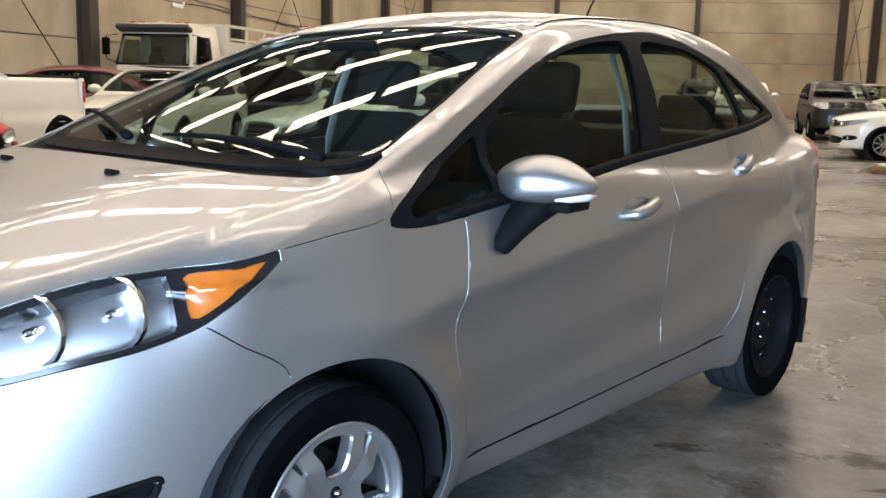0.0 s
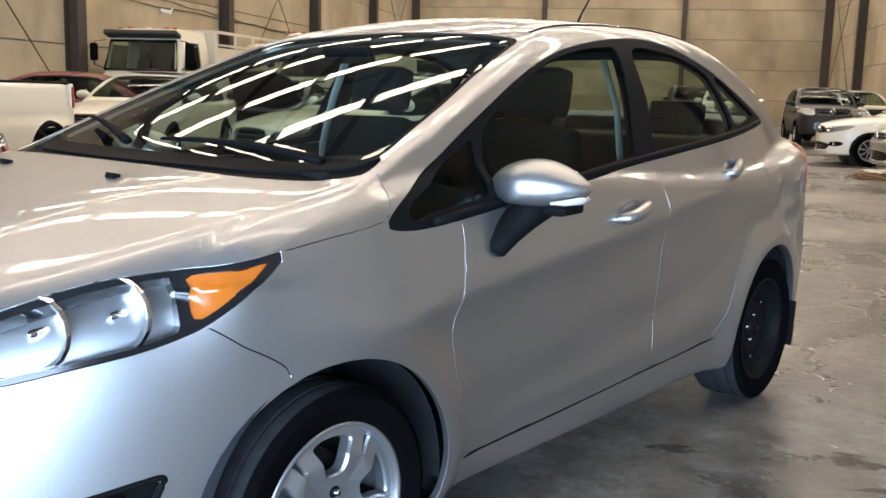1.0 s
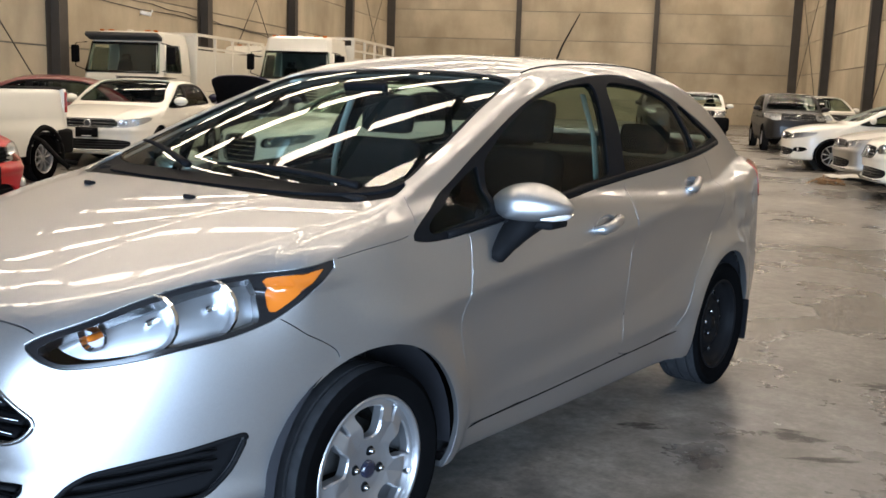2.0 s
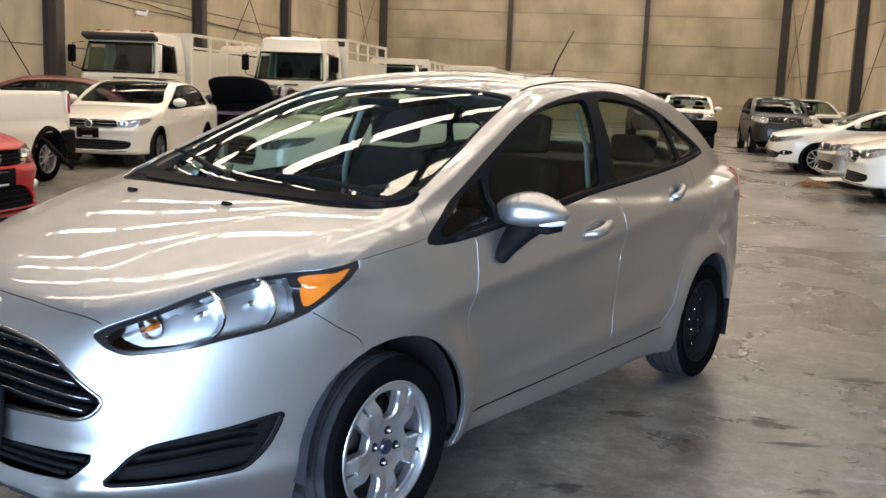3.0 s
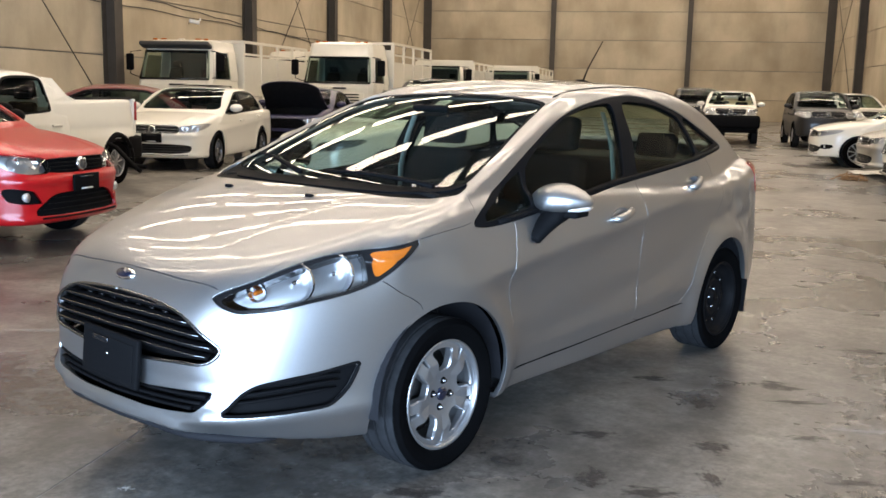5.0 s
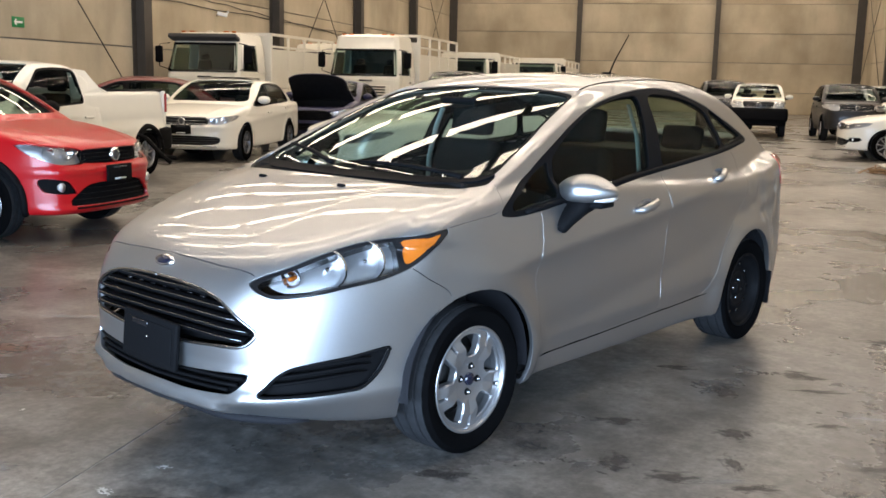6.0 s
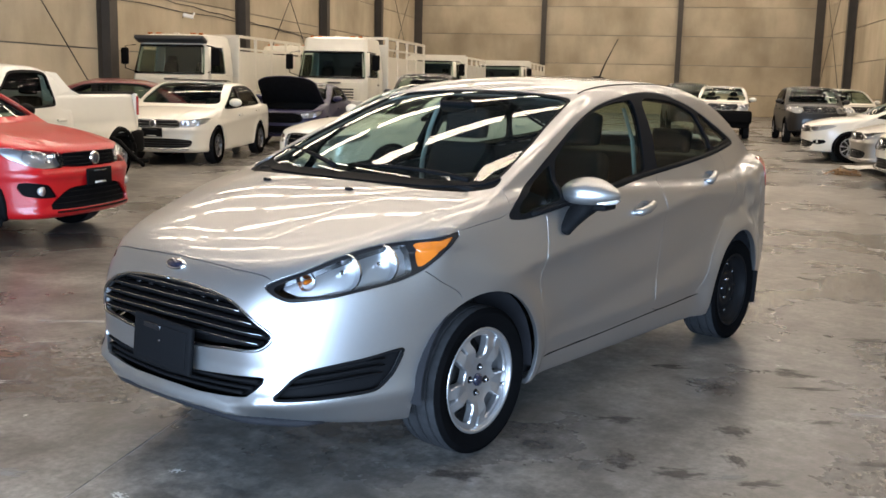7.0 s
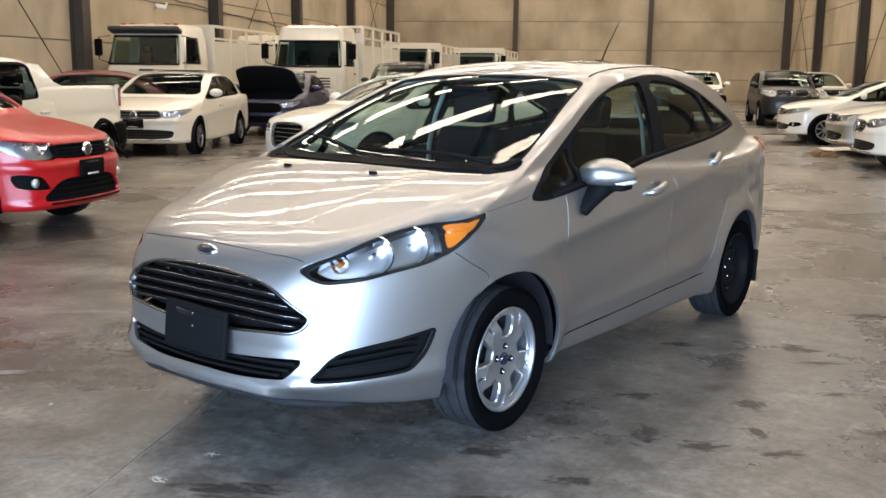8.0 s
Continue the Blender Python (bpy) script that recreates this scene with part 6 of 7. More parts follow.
            part("door_handle", add_box(bmesh.new(), pose(sx * (hp[0] + 0.012), hp[1], hp[2]), 0.03, 0.2, 0.035, 0.01), paint, d)
        sheet_part("window_frame", BLACK_TRIM, top, "", F, "side", glaz, panes, start=g("h") + 0.1, sink=0.002, flank=sx, step=0.06, flange=0.02)
        for p in panes:
            sheet_part("side_window", SIDE_GLASS, top, "", F, "side", shrunk(p, -0.004), start=g("h") + 0.1, sink=0.012, flank=sx, step=0.09)
        lp = sheet_part("headlamp", CLEAR, top, "clear headlamp", F, "front", lamp if sx > 0 else lamp, start=g("nose"), sink=0.002, flank=sx, step=0.04)
        sheet_part("lamp_housing", lamp_back or LAMP_BRIGHT, lp, "", F, "front", shrunk(lamp, -0.004), start=g("nose"), flank=sx, step=0.04, shift=(-0.01 * sx, 0.07, 0))
        cx, cz = lamp.mean(0)
        wx = np.ptp(lamp[:, 0])
        for fx in (-0.22, 0.16):
            at = on_surface(F, "front", np.array([(cx + fx * wx, cz)]), g("nose"))[0]
            rr = min(0.058, np.ptp(lamp[:, 1]) * 0.42)
            bowl = lathe([(0.004, 0.045), (rr * 0.5, 0.035), (rr * 0.85, 0.012), (rr, 0.0)], 20)
            b = part("reflector", bowl, REFLECTOR, lp)
            b.matrix_local = Matrix.Translation((sx * (at[0] - 0.01), at[1] + 0.035, at[2])) @ Matrix.Rotation(math.atan2(1.0, -0.3 * sx), 4, "Z")
        # mirror
        mz = g("cowl_z") + 0.03
        mx = float(C["gwide"](mz)) + 0.03
        mir = part("door_mirror", move(bmesh_egg(), pose(sx * (mx + 0.11), ya + 0.22, mz + 0.03)), cladding if cladding else paint, top)
        part("mirror_foot", add_box(bmesh.new(), pose(sx * (mx + 0.01), ya + 0.23, mz - 0.03, 0, sx * 25, 0), 0.10, 0.07, 0.05, 0.015), BLACK_PLASTIC, mir)
        if fog is not None:
            fg = sheet_part("fog_grille", BLACK_PLASTIC, top, "", F, "front", fog, start=g("nose"), flank=sx, shift=(-0.005 * sx, 0.03, 0), step=0.04)
            c = on_surface(F, "front", np.array([fog.mean(0)]), g("nose"))[0]
            part("fog_lamp", add_tube(bmesh.new(), pose(sx * c[0], c[1] + 0.015, c[2], 90, 0, 0), 0.035, 0.04, 0.03, 18), CLEAR_WHITE, fg)
        for wy in (0.0, g("base")):
            wheel_well(top, wy, wheel_r + 0.07, g("hub"), sx * (g("h") - 0.38), sx * (g("h") - 0.05))
            if cladding:
                pts = on_surface(F, "side", np.array([(wy + (wheel_r + 0.085) * math.cos(a), g("hub") + (wheel_r + 0.085) * math.sin(a)) for a in np.radians(np.linspace(-12, 192, 30))]), g("h") + 0.1)
                part("arch_cladding", sweep([(sx * (p[0] + 0.004), p[1], p[2]) for p in pts], 0.032, 8), cladding, top)
    gp = both(*grille)
    gr = sheet_part("grille", BLACK_PLASTIC, top, "", F, "front", shrunk(gp, -0.004), start=g("nose"), shift=(0, 0.04, 0), step=0.05)
    zz0, zz1 = gp[:, 1].min(), gp[:, 1].max()
    for k in range(slats):
        z0 = zz0 + (zz1 - zz0) * (k + 0.6) / slats
        inside_x = [x for x in np.linspace(-0.9, 0.9, 181) if inside(gp, np.array([(x, z0)]))[0]]
        if len(inside_x) < 5:
            continue
        x_ = np.linspace(inside_x[0], inside_x[-1], 15)
        p = on_surface(F, "front", np.stack([x_, np.full(15, z0)], 1), g("nose"))
        part("slat", sweep([(a, b + 0.012, c) for a, b, c in p], 0.011, 6, 0.7), DARK_CHROME if bright else BLACK_PLASTIC, gr)
    if bright:
        out = on_surface(F, "front", even(gp, 0.04), g("nose"))
        part("grille_frame", sweep([tuple(p) for p in np.concatenate([out, out[:1]])], 0.009, 6), DARK_CHROME, gr)
    if intake:
        ip = both(*intake)
        it = sheet_part("lower_intake", BLACK_PLASTIC, top, "", F, "front", shrunk(ip, -0.004), start=g("nose"), shift=(0, 0.035, 0), step=0.05)
        z0 = ip[:, 1].min()
        w_ = ip[:, 0].max() * 0.92
        x_ = np.linspace(-w_, w_, 17)
        p = on_surface(F, "front", np.stack([x_, np.full(17, z0 - 0.018)], 1), g("nose"))
        for k in range(3):
            zk = z0 + np.ptp(ip[:, 1]) * (k + 1) / 4
            in_x = [x for x in np.linspace(-0.8, 0.8, 161) if inside(ip, np.array([(x, zk)]))[0]]
            if len(in_x) > 5:
                xk = np.linspace(in_x[0], in_x[-1], 11)
                pk = on_surface(F, "front", np.stack([xk, np.full(11, zk)], 1), g("nose"))
                part("slat", sweep([(a, b + 0.022, c) for a, b, c in pk], 0.006, 6), LAMP_DARK if bright else BLACK_STEEL, it)
        part("intake_trim", sweep([(a, b, c) for a, b, c in p], 0.010, 6), DARK_CHROME if bright else BLACK_PLASTIC, it)
    if badge:
        bz = (zz0 + zz1) / 2 if badge is True else badge
        at = on_surface(F, "front", np.array([(0.0, bz)]), g("nose"))[0]
        b = part("round_badge", lathe([(0.0, 0.012), (0.052, 0.012), (0.062, 0.004), (0.064, -0.01)], 28), CHROME, top, "plain round chrome badge")
        b.matrix_local = pose(at[0], at[1] - 0.004, at[2], 0, 0, -90)
        part("badge_field", lathe([(0.0, 0.016), (0.038, 0.015), (0.044, 0.012)], 24), LAMP_DARK, b)
    if plate:
        pz, mat = plate
        at = on_surface(F, "front", np.array([(0.0, pz)]), g("nose"))[0]
        pl = part("plate_panel", add_box(bmesh.new(), pose(0, at[1] - 0.012, pz), 0.36, 0.02, 0.15, 0.006), mat, top)
        part("plate_bar", add_box(bmesh.new(), pose(0, at[1] - 0.023, pz - 0.055), 0.16, 0.004, 0.016), PALE_SPOT, pl)
        part("plate_bar", add_box(bmesh.new(), pose(0, at[1] - 0.023, pz + 0.05), 0.18, 0.004, 0.012), LAMP_DARK, pl)
    S.lining("inner_trim", [-1] + ids("front_door"), INTERIOR, top, 0.05, lambda c: (c[:, 1] > g("cowl_y") + 0.1) & (c[:, 1] < g("deck_y") - 0.1) & (c[:, 2] > 0.4))
    zi = g("cowl_z") - 0.52
    for x in (-0.36, 0.36):
        seat(top, x, g("base") * 0.5 - 0.30 if not pickup else pickup["cab_end"] - 0.75, zi, FABRIC)
    bm = add_box(bmesh.new(), pose(0, g("base") / 2, g("low") + 0.1), 2 * g("h") - 0.3, g("base") + 0.6, 0.08, 0.02)
    add_box(bm, pose(0, g("cowl_y") + 0.30, g("cowl_z") - 0.12), 2 * g("h") - 0.35, 0.5, 0.22, 0.05)
    if not pickup:
        add_box(bm, pose(0, g("base") - 0.15, zi + 0.30, -20, 0, 0), 1.25, 0.16, 0.62, 0.05)
    part("underbody", bm, INTERIOR, top)
    wheels(top, g("base"), wheel_r, g("h") - 0.11, wheel_r, style, rim_mat or ALLOY, rim, 0.20)
    top.matrix_world = m
    return top


def bmesh_egg():
    bm = bmesh.new()
    bmesh.ops.create_uvsphere(bm, u_segments=16, v_segments=10, radius=1)
    for v in bm.verts:
        v.co = (v.co.x * 0.12, max(v.co.y * 0.08, -0.08) if v.co.y < 0 else v.co.y * 0.05, v.co.z * 0.075)
    return bm


SALOON = shape(0.89, 2.65, -0.87, 3.78, 0.82, 0.98, 0.25, 1.00, 1.15, 1.455, 2.35, 3.15, 1.06, square=1.35)
SALOON_NEW = shape(0.90, 2.69, -0.89, 3.82, 0.83, 1.00, 0.28, 1.02, 1.20, 1.46, 2.30, 3.25, 1.08)
HATCH = shape(0.84, 2.47, -0.80, 3.10, 0.85, 1.01, 0.22, 1.04, 1.05, 1.50, 2.45, 3.05, 1.05, 0.32, 0.22, 1.35)
UTE = shape(0.86, 2.75, -0.82, 3.38, 0.84, 1.04, -0.30, 1.07, 0.36, 1.62, 1.42, 1.78, 1.12, 0.32, 0.24)
PICKUP = shape(0.87, 3.05, -0.88, 4.25, 1.05, 1.16, 0.33, 1.18, 1.12, 1.68, 2.40, 2.75, 1.18, 0.37, 0.36, 1.3, 0.14)
DARK_CAB = shape(0.90, 3.10, -0.92, 4.20, 1.06, 1.16, 0.38, 1.18, 1.22, 1.71, 3.30, 3.80, 1.20, 0.37, 0.36, 1.3, 0.15)
SUV = shape(0.93, 2.85, -0.92, 3.90, 1.05, 1.18, 0.40, 1.20, 1.25, 1.80, 3.35, 3.85, 1.25, 0.37, 0.36, 1.3, 0.15)
HATCH["bands"] = ((0.61, 0.035, 0.022), (0.285, 0.03, 0.022))
SALOON["bands"] = ((0.60, 0.04, 0.022), (0.27, 0.03, 0.030))
lamp_slim = loop((0.42, 0.66), (0.44, 0.74), (0.60, 0.775), (0.76, 0.80), (0.83, 0.80), (0.80, 0.72), (0.70, 0.67), (0.55, 0.645))
grille_bar = ((0, 0.775), (0.25, 0.772), (0.42, 0.762), (0.44, 0.70), (0.42, 0.65), (0.25, 0.642), (0, 0.64))
intake_low = ((0, 0.46), (0.3, 0.46), (0.6, 0.44), (0.66, 0.41), (0.62, 0.33), (0.4, 0.30), (0, 0.30))


def at_floor(x, y, turn):
    return pose(x, y, 0, 0, 0, turn)


parked_sedan = build_car("white_sedan", "white sedan with a chrome-barred grille parked on concrete", at_floor(-11.75, 7.5, 33.5), SALOON, WHITE_PAINT, lamp_slim, grille_bar, intake_low, 3, 0.315, style="many", rim_mat=LAMP_DARK, plate=(0.56, BLACK_PLASTIC), h=0.04)
part("sunroof", add_box(bmesh.new(), pose(0, 1.66, 1.4535, -1, 0, 0), 0.92, 0.62, 0.012, 0.004), BLACK_GLOSS, parked_sedan, "black glass sunroof")
red_lamp = loop((0.39, 0.69), (0.40, 0.795), (0.55, 0.825), (0.68, 0.845), (0.755, 0.845), (0.76, 0.82), (0.74, 0.75), (0.66, 0.685), (0.52, 0.67))
red_grille = ((0, 0.80), (0.2, 0.80), (0.40, 0.79), (0.42, 0.74), (0.39, 0.685), (0.2, 0.67), (0, 0.67))
red_low = ((0, 0.50), (0.28, 0.50), (0.40, 0.475), (0.55, 0.37), (0.565, 0.33), (0.54, 0.315), (0.3, 0.31), (0, 0.31))
build_car("red_hatchback", "glossy red hatchback with black grille and wheel-arch trim", at_floor(-5.72, 1.56, 114), HATCH, RED_PAINT, red_lamp, red_grille, red_low, 4, 0.315, bright=False, cladding=BLACK_PLASTIC, fog=loop((0.50, 0.43), (0.505, 0.44), (0.56, 0.515), (0.58, 0.53), (0.70, 0.555), (0.725, 0.55), (0.735, 0.53), (0.72, 0.455), (0.705, 0.435), (0.62, 0.42), (0.52, 0.42)), plate=(0.575, BLACK_PLASTIC), h=0.032)
build_car("blue_sedan", "dark blue sedan with its bonnet raised", at_floor(-14.46, 12.80, 34), SALOON_NEW, NIGHT_BLUE, lamp_slim, ((0, 0.76), (0.25, 0.755), (0.42, 0.72), (0.47, 0.63), (0.42, 0.55), (0.2, 0.53), (0, 0.53)), intake_low, 6, 0.32, badge=False, bonnet_open=True, bright=False)
build_car("white_saloon", "white sedan with clear headlamps parked beside the silver one", at_floor(-6.52, 6.75, -9), SALOON_NEW, WHITE_PAINT, lamp_slim, ((0, 0.78), (0.2, 0.775), (0.33, 0.74), (0.36, 0.6), (0.30, 0.46), (0, 0.45)), None, 6, 0.32, badge=False, h=0.04)
build_car("dark_red_sedan", "dark red sedan parked behind the white pickup", at_floor(-15.2, 6.6, -40), SALOON, DARK_RED, lamp_slim, grille_bar, intake_low, 3, 0.315)
build_car("dark_suv", "dark grey sport utility vehicle among parked cars", at_floor(-14.6, 17.6, 32), SUV, DARK_PAINT, loop((0.48, 0.92), (0.50, 1.02), (0.65, 1.05), (0.82, 1.05), (0.80, 0.95), (0.66, 0.90)), ((0, 1.04), (0.3, 1.035), (0.45, 1.0), (0.43, 0.86), (0.3, 0.80), (0, 0.80)), None, 4, 0.37)
build_car("white_new_sedan", "white sedan with spoked alloy wheels in a parked row", at_floor(-3.86, 19.82, -62.7), SALOON_NEW, WHITE_PAINT, lamp_slim, grille_bar, intake_low, 3, 0.325, rim=0.215, group="row of parked cars", fog=loop((0.62, 0.42), (0.66, 0.47), (0.78, 0.48), (0.80, 0.42), (0.72, 0.38)))
build_car("silver_saloon", "grey-silver sedan nose-out in a parked row", at_floor(-1.89, 16.8, -62.7), SALOON, GREY_SILVER, lamp_slim, grille_bar, intake_low, 3, 0.315, group="row of parked cars")
build_car("white_hatchback", "white hatchback nose-out in a parked row", at_floor(-0.79, 14.3, -62.7), HATCH, WHITE_PAINT, red_lamp, ((0, 0.78), (0.2, 0.775), (0.36, 0.74), (0.37, 0.64), (0.30, 0.60), (0, 0.60)), intake_low, 4, 0.315, group="row of parked cars")
truck_lamp = loop((0.50, 0.93), (0.50, 1.07), (0.62, 1.10), (0.82, 1.10), (0.84, 1.0), (0.70, 0.92))
truck_grille = ((0, 1.10), (0.25, 1.10), (0.46, 1.08), (0.42, 0.94), (0.30, 0.92), (0, 0.92))
build_car("dark_pickup", "dark double-cab pickup parked with its nose out", at_floor(-6.9, 27.0, 26), DARK_CAB, DARK_PAINT, truck_lamp, truck_grille, None, 3, 0.38, group="row of parked cars", category="pickup")
build_car("dark_wagon", "dark wagon parked against the back row", at_floor(-12.9, 31.3, 30), SUV, DARK_PAINT, truck_lamp, truck_grille, None, 3, 0.37)
build_car("white_far_sedan", "white car far back in the hall", at_floor(-8.4, 34.0, 28), SALOON, WHITE_PAINT, lamp_slim, grille_bar, intake_low, 3, 0.315)


def build_pickup(name, label, m, C, paint, lamp, grille, cab_end, bed_top, wheel_r, cladding=None, bumper=None, group=""):
    D = dict(C["dims"])
    C2 = dict(C)
    C2["tail"] = curve((0, cab_end), (0.9, cab_end - 0.02))
    C2["tail_z"] = curve((0, 0.0), (D["cowl_z"], 0.0), (D["roof_z"], -0.12))
    C2["dims"] = dict(D, tail=cab_end, deck_y=cab_end + 0.1)
    top = build_car(name, label, m, C2, paint, lamp, grille, None, 3, wheel_r, h=0.045, pickup=dict(cab_end=cab_end, glass_end=cab_end - (0.36 if cladding else 0.05)), cladding=cladding, group=group, category="pickup", style="many")
    h = D["h"]
    bed0, bed1 = cab_end + (-0.34 if cladding else 0.03), D["tail"]
    # flanks of the bed with round openings over the wheels
    for sx in (1, -1):
        bm = bmesh.new()
        ys, zs = np.linspace(bed0, bed1, 30), np.concatenate([np.linspace(0.36, bed_top - 0.07, 14), bed_top - np.array([0.035, 0.012, 0.0])])

        def flank_x(y, z):
            edge = max(0.0, z - (bed_top - 0.07)) / 0.07
            end = max(0.0, y - (bed1 - 0.25)) / 0.25
            r = math.hypot(y - D["base"], z - wheel_r)
            return h - 0.012 - 0.17 * max(0.0, z - 0.72) - 0.03 * edge**3 - 0.06 * end**2 - 0.03 * max(0.0, 0.6 - z) + 0.022 * math.exp(-(((r - wheel_r - 0.05) / 0.13) ** 2)) - 0.02 * math.exp(-(((z - 0.80) / 0.05) ** 2))

        gv = [[bm.verts.new((sx * flank_x(y, z), y, z)) for z in zs] for y in ys]
        for i in range(len(ys) - 1):
            for j in range(len(zs) - 1):
                if math.hypot((ys[i] + ys[i + 1]) / 2 - D["base"], (zs[j] + zs[j + 1]) / 2 - wheel_r) > wheel_r + 0.06:
                    bm.faces.new((gv[i][j], gv[i + 1][j], gv[i + 1][j + 1], gv[i][j + 1]))
        rim_v = [bm.verts.new((sx * (h - 0.22), y, bed_top - 0.004)) for y in ys]
        for i in range(len(ys) - 1):
            bm.faces.new((gv[i][-1], gv[i + 1][-1], rim_v[i + 1], rim_v[i]))
        bmesh.ops.recalc_face_normals(bm, faces=bm.faces)
        part("bed_flank", bm, paint, top)
        part("bed_rail", sweep([(sx * (h - 0.15), bed0 + 0.1, bed_top + 0.003), (sx * (h - 0.15), bed1, bed_top + 0.006)], 0.035, 8, 0.7), BLACK_PLASTIC if cladding else paint, top)
        if cladding:
            # sloping pillar between cab and bed side
            sail = [(cab_end - 0.40, bed_top - 0.10), (cab_end - 0.40, bed_top - 0.04), (cab_end - 0.33, D["roof_z"] - 0.20), (cab_end - 0.36, D["roof_z"] - 0.10), (cab_end - 0.12, D["roof_z"] - 0.12), (cab_end - 0.02, bed_top + 0.14), (cab_end + 0.06, bed_top + 0.05), (cab_end + 0.20, bed_top), (cab_end + 0.2, bed_top - 0.10)]
            sb = bmesh.new()
            lean = lambda z: h - 0.10 - 0.42 * max(0.0, z - bed_top)
            ra = [sb.verts.new((sx * lean(z), y, z)) for y, z in sail]
            rb = [sb.verts.new((sx * (lean(z) - 0.14), y, z)) for y, z in sail]
            sb.faces.new(ra)
            sb.faces.new(list(reversed(rb)))
            for i in range(len(sail)):
                j = (i + 1) % len(sail)
                sb.faces.new((ra[i], ra[j], rb[j], rb[i]))
            bmesh.ops.recalc_face_normals(sb, faces=sb.faces)
            part("cab_pillar", sb, paint, top, smooth=False)
            rim_ = [(sx * (h - 0.015), D["base"] + (wheel_r + 0.085) * math.cos(a), wheel_r + (wheel_r + 0.085) * math.sin(a)) for a in np.radians(np.linspace(-8, 188, 30))]
            part("arch_cladding", sweep(rim_, 0.045, 8), cladding, top)
            part("corner_cladding", add_box(bmesh.new(), pose(sx * (h - 0.07), bed1 - 0.16, 0.52), 0.16, 0.42, 0.34, 0.05), cladding, top)
        part("tail_lamp", add_box(bmesh.new(), pose(sx * (h - 0.07), bed1 - 0.005, bed_top - 0.18), 0.04, 0.03, 0.28, 0.012), TAIL_RED, top)
    part("bed_floor", add_box(bmesh.new(), pose(0, (bed0 + bed1) / 2, 0.62), 2 * h - 0.14, bed1 - bed0, 0.05), BLACK_PLASTIC, top)
    part("tailgate", add_box(bmesh.new(), pose(0, bed1 + 0.0, (0.62 + bed_top) / 2), 2 * h - 0.16, 0.07, bed_top - 0.62, 0.02), paint, top)
    part("rear_bumper", add_box(bmesh.new(), pose(0, bed1 + 0.05, 0.50), 2 * h - 0.06, 0.16, 0.2, 0.05), cladding or BLACK_PLASTIC, top)
    if bumper:
        bm = bmesh.new()
        add_box(bm, pose(0, D["nose"] - 0.01, 0.70), 2 * h + 0.04, 0.24, 0.42, 0.10)
        add_box(bm, pose(0, D["nose"] + 0.06, 0.46), 2 * h - 0.1, 0.2, 0.2, 0.06)
        part("front_bumper", bm, bumper, top, "black plastic front bumper")
    return top


build_pickup("white_pickup", "small white pickup with black trim and an empty bed", at_floor(-9.12, 2.27, 27.3), UTE, WHITE_PAINT, red_lamp, red_grille, 1.66, 1.23, 0.315, cladding=BLACK_PLASTIC)
build_pickup("white_work_pickup", "white pickup with a black front bumper facing out", at_floor(-9.95, 27.25, 24), PICKUP, WHITE_PAINT, truck_lamp, truck_grille, 2.35, 1.22, 0.37, bumper=BLACK_PLASTIC)
build_pickup("white_rack_pickup", "white pickup with a rack over its bed", at_floor(-6.5, 29.8, 40), PICKUP, WHITE_PAINT, truck_lamp, truck_grille, 2.35, 1.22, 0.37)


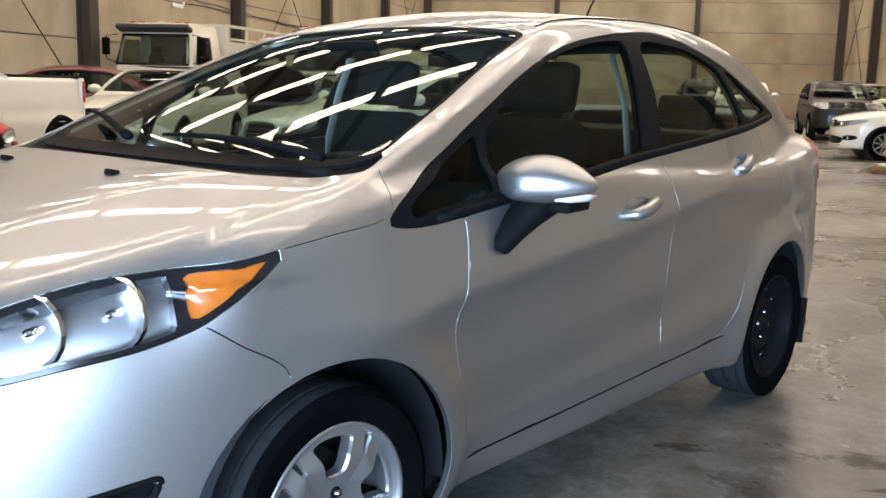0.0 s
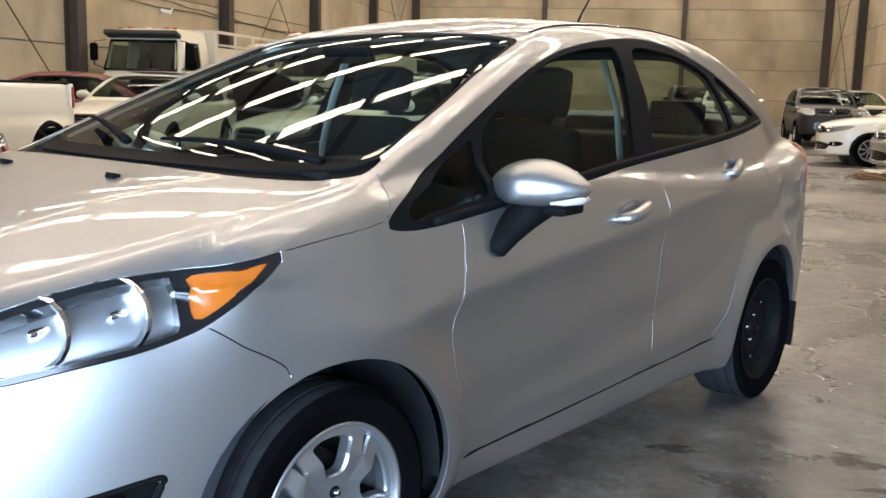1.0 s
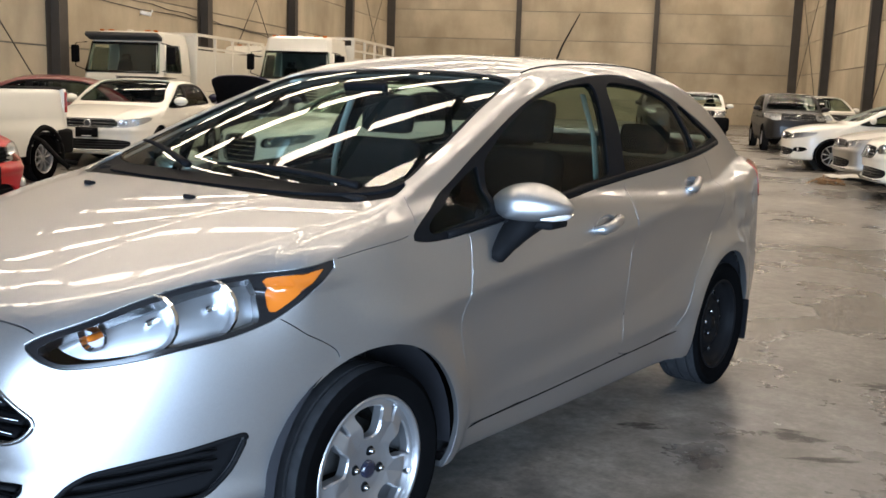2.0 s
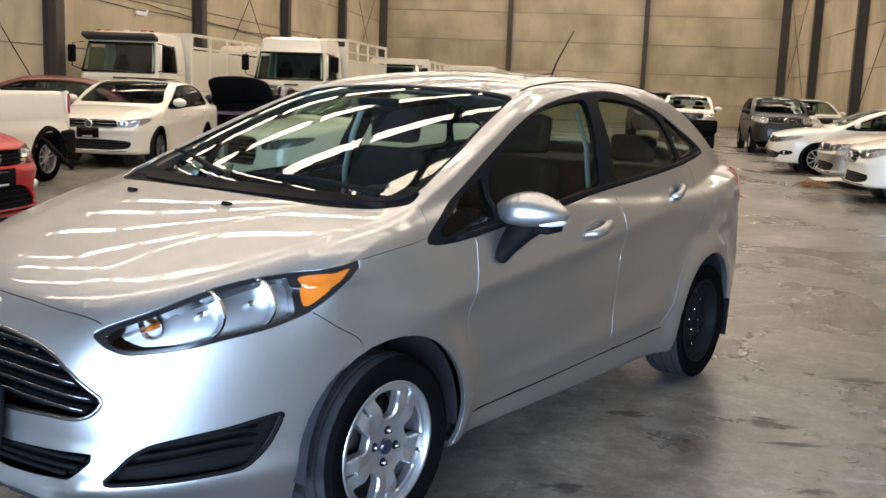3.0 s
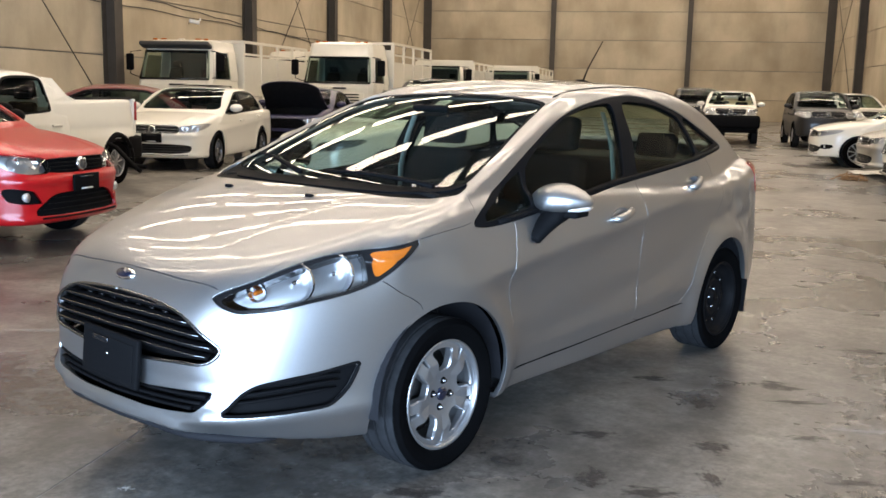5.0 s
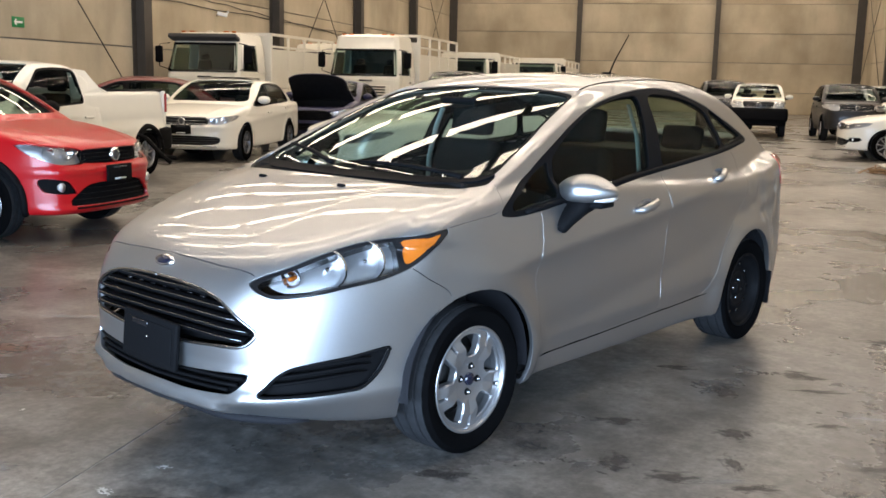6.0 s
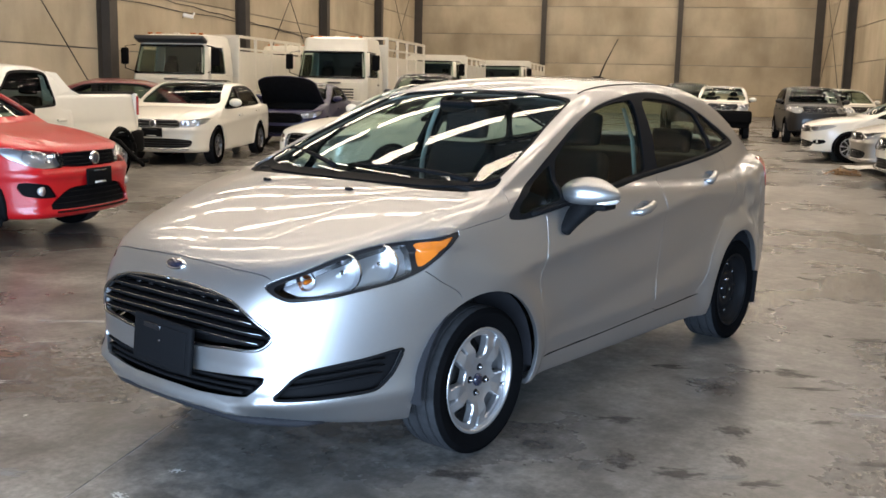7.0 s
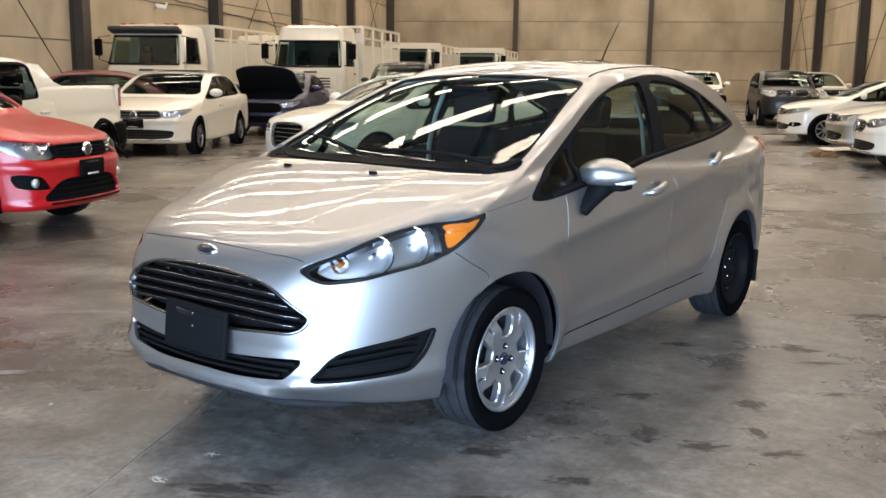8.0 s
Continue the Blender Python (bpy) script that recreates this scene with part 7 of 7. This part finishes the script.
def build_truck(name, label, m, visor, cab_w=2.25, cab_z=2.72, bed=True, bed_len=5.2, bed_top=2.75):
    """A cab-over lorry facing -y with a stake bed behind."""
    top = empty(name, label, "truck", "lorries along the wall")
    w = cab_w / 2
    # cab: a lofted box that leans back above the waist
    bm = bmesh.new()
    rows = []
    for z, yf, half in ((0.62, -0.04, w - 0.02), (0.75, -0.08, w), (1.50, -0.06, w), (1.62, 0.0, w - 0.01), (2.40, 0.20, w - 0.09), (cab_z - 0.05, 0.30, w - 0.14), (cab_z, 0.42, w - 0.24)):
        r, yb = 0.12, 1.75
        ringp = [(-half + r, yf), (half - r, yf), (half, yf + r), (half, yb), (-half, yb), (-half, yf + r)]
        rows.append([bm.verts.new((x, y, z)) for x, y in ringp])
    for a, b in zip(rows, rows[1:]):
        for k in range(6):
            if a is rows[3] and k in (0, 2, 4):
                continue
            bm.faces.new((a[k], a[(k + 1) % 6], b[(k + 1) % 6], b[k]))
    bm.faces.new(rows[-1])
    bm.faces.new(list(reversed(rows[0])))
    bmesh.ops.recalc_face_normals(bm, faces=bm.faces)
    bmesh.ops.bevel(bm, geom=list(bm.edges), offset=0.02, segments=2, affect="EDGES")
    part("cab", bm, CREAM_PAINT, top, smooth=False)
    # windscreen, set in a dark rubber
    def pane(nm, mat, zz, inset, proud, parent):
        b = bmesh.new()
        z0, z1 = zz
        y = lambda z: 0.0 + (z - 1.62) * 0.256 - proud
        x0, x1 = w - 0.09 - inset, w - 0.17 - inset
        q = [b.verts.new(p) for p in ((-x0, y(z0), z0), (x0, y(z0), z0), (x1, y(z1), z1), (-x1, y(z1), z1))]
        f = b.faces.new(q)
        e = bmesh.ops.extrude_face_region(b, geom=[f])
        bmesh.ops.translate(b, verts=[g_ for g_ in e["geom"] if isinstance(g_, bmesh.types.BMVert)], vec=(0, 0.02, 0))
        bmesh.ops.recalc_face_normals(b, faces=b.faces)
        return part(nm, b, mat, parent, smooth=False)

    ya_, yb_, xa_, xb_ = -0.012, 0.19, w - 0.09, w - 0.19
    part("windshield_rubber", sweep([(-xa_, ya_, 1.63), (xa_, ya_, 1.63), (xb_, yb_, 2.39), (-xb_, yb_, 2.39), (-xa_, ya_, 1.63)], 0.035, 8), BLACK_GLOSS, top)
    pane("windshield", TRUCK_GLASS, (1.62, 2.40), -0.03, 0.0, top)
    part("dashboard", add_box(bmesh.new(), pose(0, 0.22, 1.55), cab_w - 0.2, 0.35, 0.22, 0.04), INTERIOR, top)
    # back lining coloured lighter to stand in for light through rear cab windows
    part("lit_cab_back", add_box(bmesh.new(), pose(0, 1.70, 1.65), cab_w - 0.28, 0.04, 1.6, 0.01), LIT_CAB_LINING, top)
    for sx in (1, -1):
        b = add_box(bmesh.new(), pose(sx * (w - 0.045), 0.85, 1.98, 0, -sx * 6.5, 0), 0.03, 0.85, 0.62, 0.012)
        part("side_window", b, SIDE_GLASS, top)
        part("rear_pillar", add_box(bmesh.new(), pose(sx * (w - 0.05), 1.5, 2.01, 0, -sx * 6.0, 0), 0.05, 0.5, 0.84, 0.01), CREAM_PAINT, top)
        part("front_pillar", sweep([(sx * (w - 0.02), 0.20, 1.60), (sx * (w - 0.10), 0.42, 2.42)], 0.045, 8), CREAM_PAINT, top)
        b = add_box(bmesh.new(), pose(sx * (w + 0.002), 0.85, 1.15), 0.015, 0.95, 0.85, 0.006)
        dr = part("door", b, CREAM_PAINT, top)
        part("door_handle", add_box(bmesh.new(), pose(sx * (w + 0.02), 1.2, 1.42), 0.03, 0.14, 0.04, 0.01), BLACK_PLASTIC, dr)
        arm = part("mirror_arm", sweep([(sx * (w - 0.05), 0.15, 2.40), (sx * (w + 0.22), 0.05, 2.36), (sx * (w + 0.24), 0.05, 1.75), (sx * (w - 0.02), 0.12, 1.66)], 0.014, 8), BLACK_PLASTIC, top)
        part("mirror", add_box(bmesh.new(), pose(sx * (w + 0.25), 0.06, 2.08, 0, 0, sx * 12), 0.23, 0.10, 0.46, 0.04), BLACK_PLASTIC, arm)
        part("headlamp", add_box(bmesh.new(), pose(sx * (w - 0.30), -0.10, 0.86), 0.34, 0.06, 0.18, 0.02), CLEAR_WHITE, top)
        part("marker_lamp", add_box(bmesh.new(), pose(sx * (w - 0.35), 0.42, cab_z + 0.01), 0.12, 0.05, 0.05, 0.01), AMBER, top)
        for y, r in ((0.55, 0.42), (4.2, 0.42)):
            wheel("wheel", pose(sx * (w - 0.20), y, r, 0, 0, 0 if sx > 0 else 180), top, r, 0.24, 0.25, "steel", LAMP_DARK, 6)
    gr = part("grille", add_box(bmesh.new(), pose(0, -0.085, 1.15), cab_w - 0.5, 0.03, 0.36, 0.01), CREAM_PAINT, top)
    for k in range(4):
        part("slot", add_box(bmesh.new(), pose(0, -0.102, 1.03 + 0.085 * k), cab_w - 0.8, 0.014, 0.04, 0.005), BLACK_PLASTIC, gr)
    part("bumper", add_box(bmesh.new(), pose(0, -0.12, 0.60), cab_w + 0.02, 0.2, 0.3, 0.05), CREAM_PAINT, top)
    part("name_bar", add_box(bmesh.new(), pose(0.1, -0.085, 1.47), 0.42, 0.012, 0.05), LAMP_DARK, top)
    if visor:
        part("sun_visor", add_box(bmesh.new(), pose(0, 0.12, 2.56, -22, 0, 0), cab_w - 0.16, 0.32, 0.12, 0.04), GREY_VISOR, top, "dark grey sun visor")
    for x in (-0.55, 0.0, 0.5):
        part("roof_lamp", add_box(bmesh.new(), pose(x, 0.5, cab_z + 0.015), 0.16, 0.07, 0.05, 0.015), AMBER if x else CREAM_PAINT, top)
    seat(top, -0.5, 0.75, 1.30, FABRIC)
    seat(top, 0.5, 0.75, 1.30, FABRIC)
    ch = bmesh.new()
    for sx in (1, -1):
        add_box(ch, pose(sx * 0.4, 3.6, 0.78), 0.1, 6.4, 0.2)
    part("chassis", ch, BLACK_PLASTIC, top, smooth=False)
    if bed:
        bw, y0 = cab_w / 2 + 0.08, 2.0
        part("bed_floor", add_box(bmesh.new(), pose(0, y0 + bed_len / 2, 1.08), 2 * bw, bed_len, 0.14, 0.02), CREAM_PAINT, top, smooth=False)
        hb = part("headboard", add_box(bmesh.new(), pose(0, y0, 1.95), 2 * bw - 0.1, 0.04, 1.5), CREAM_PAINT, top, smooth=False)
        for sx in (1, -1):
            fr = bmesh.new()
            for k in range(5):
                add_box(fr, pose(sx * bw, y0 + bed_len * k / 4, (1.1 + bed_top) / 2), 0.07, 0.07, bed_top - 1.1)
            add_box(fr, pose(sx * bw, y0 + bed_len / 2, bed_top), 0.07, bed_len + 0.07, 0.08)
            add_box(fr, pose(sx * bw, y0 + bed_len / 2, bed_top - 0.35), 0.05, bed_len, 0.06)
            part("bed_frame", fr, CREAM_PAINT, top, smooth=False)
            part("side_board", add_box(bmesh.new(), pose(sx * bw, y0 + bed_len / 2, 1.75), 0.03, bed_len, 1.15), CREAM_PAINT, top, smooth=False)
        part("front_rail", add_box(bmesh.new(), pose(0, y0, bed_top), 2 * bw, 0.07, 0.08), CREAM_PAINT, top, smooth=False)
        for sx in (1, -1):
            part("front_post", add_box(bmesh.new(), pose(sx * bw * 0.98, y0 - 0.02, (1.1 + bed_top) / 2), 0.08, 0.08, bed_top - 1.1), CREAM_PAINT, top, smooth=False)
    top.matrix_world = m
    return top


TURN = 27.3
build_truck("white_lorry", "white cab-over lorry with a dark visor and stake bed", at_floor(-20.36, 13.6, TURN), True)
build_truck("cream_lorry", "cream-white cab-over lorry with a tall stake bed", at_floor(-18.56, 18.16, TURN), False, cab_z=2.85, bed_top=2.9)
build_truck("far_lorry", "cream-white cab-over lorry standing behind others", at_floor(-23.1, 20.4, TURN), False, bed=False)
build_truck("white_flatbed", "white lorry with a railed bed near the wall", at_floor(-21.8, 26.5, TURN), False, cab_z=2.35, bed_len=4.6, bed_top=2.6)
build_truck("white_long_flatbed", "white lorry with a long railed bed far back", at_floor(-23.2, 33.2, TURN), False, cab_z=2.3, bed_len=6.0, bed_top=2.6)

# papers and cloths left behind windscreens
def paper(x, y, z, w, d, turn, tilt):
    bm = add_box(bmesh.new(), Matrix.Identity(4), w, d, 0.004, 0.001)
    ob = tagged(part("paper_sheet", bm, SHEET_WHITE, smooth=False), "white paper sheet lying behind a windscreen", "paper", "papers behind windscreens")
    ob.matrix_world = pose(x, y, z, tilt, 0, turn)


for dx, dy in ((0.35, 0.30), (-0.25, 0.34)):
    q = at_floor(-11.75, 7.5, 33.5) @ Vector((dx, 0.25 + dy, 0.905))
    paper(q.x, q.y, q.z, 0.28, 0.2, 33.5, 0)
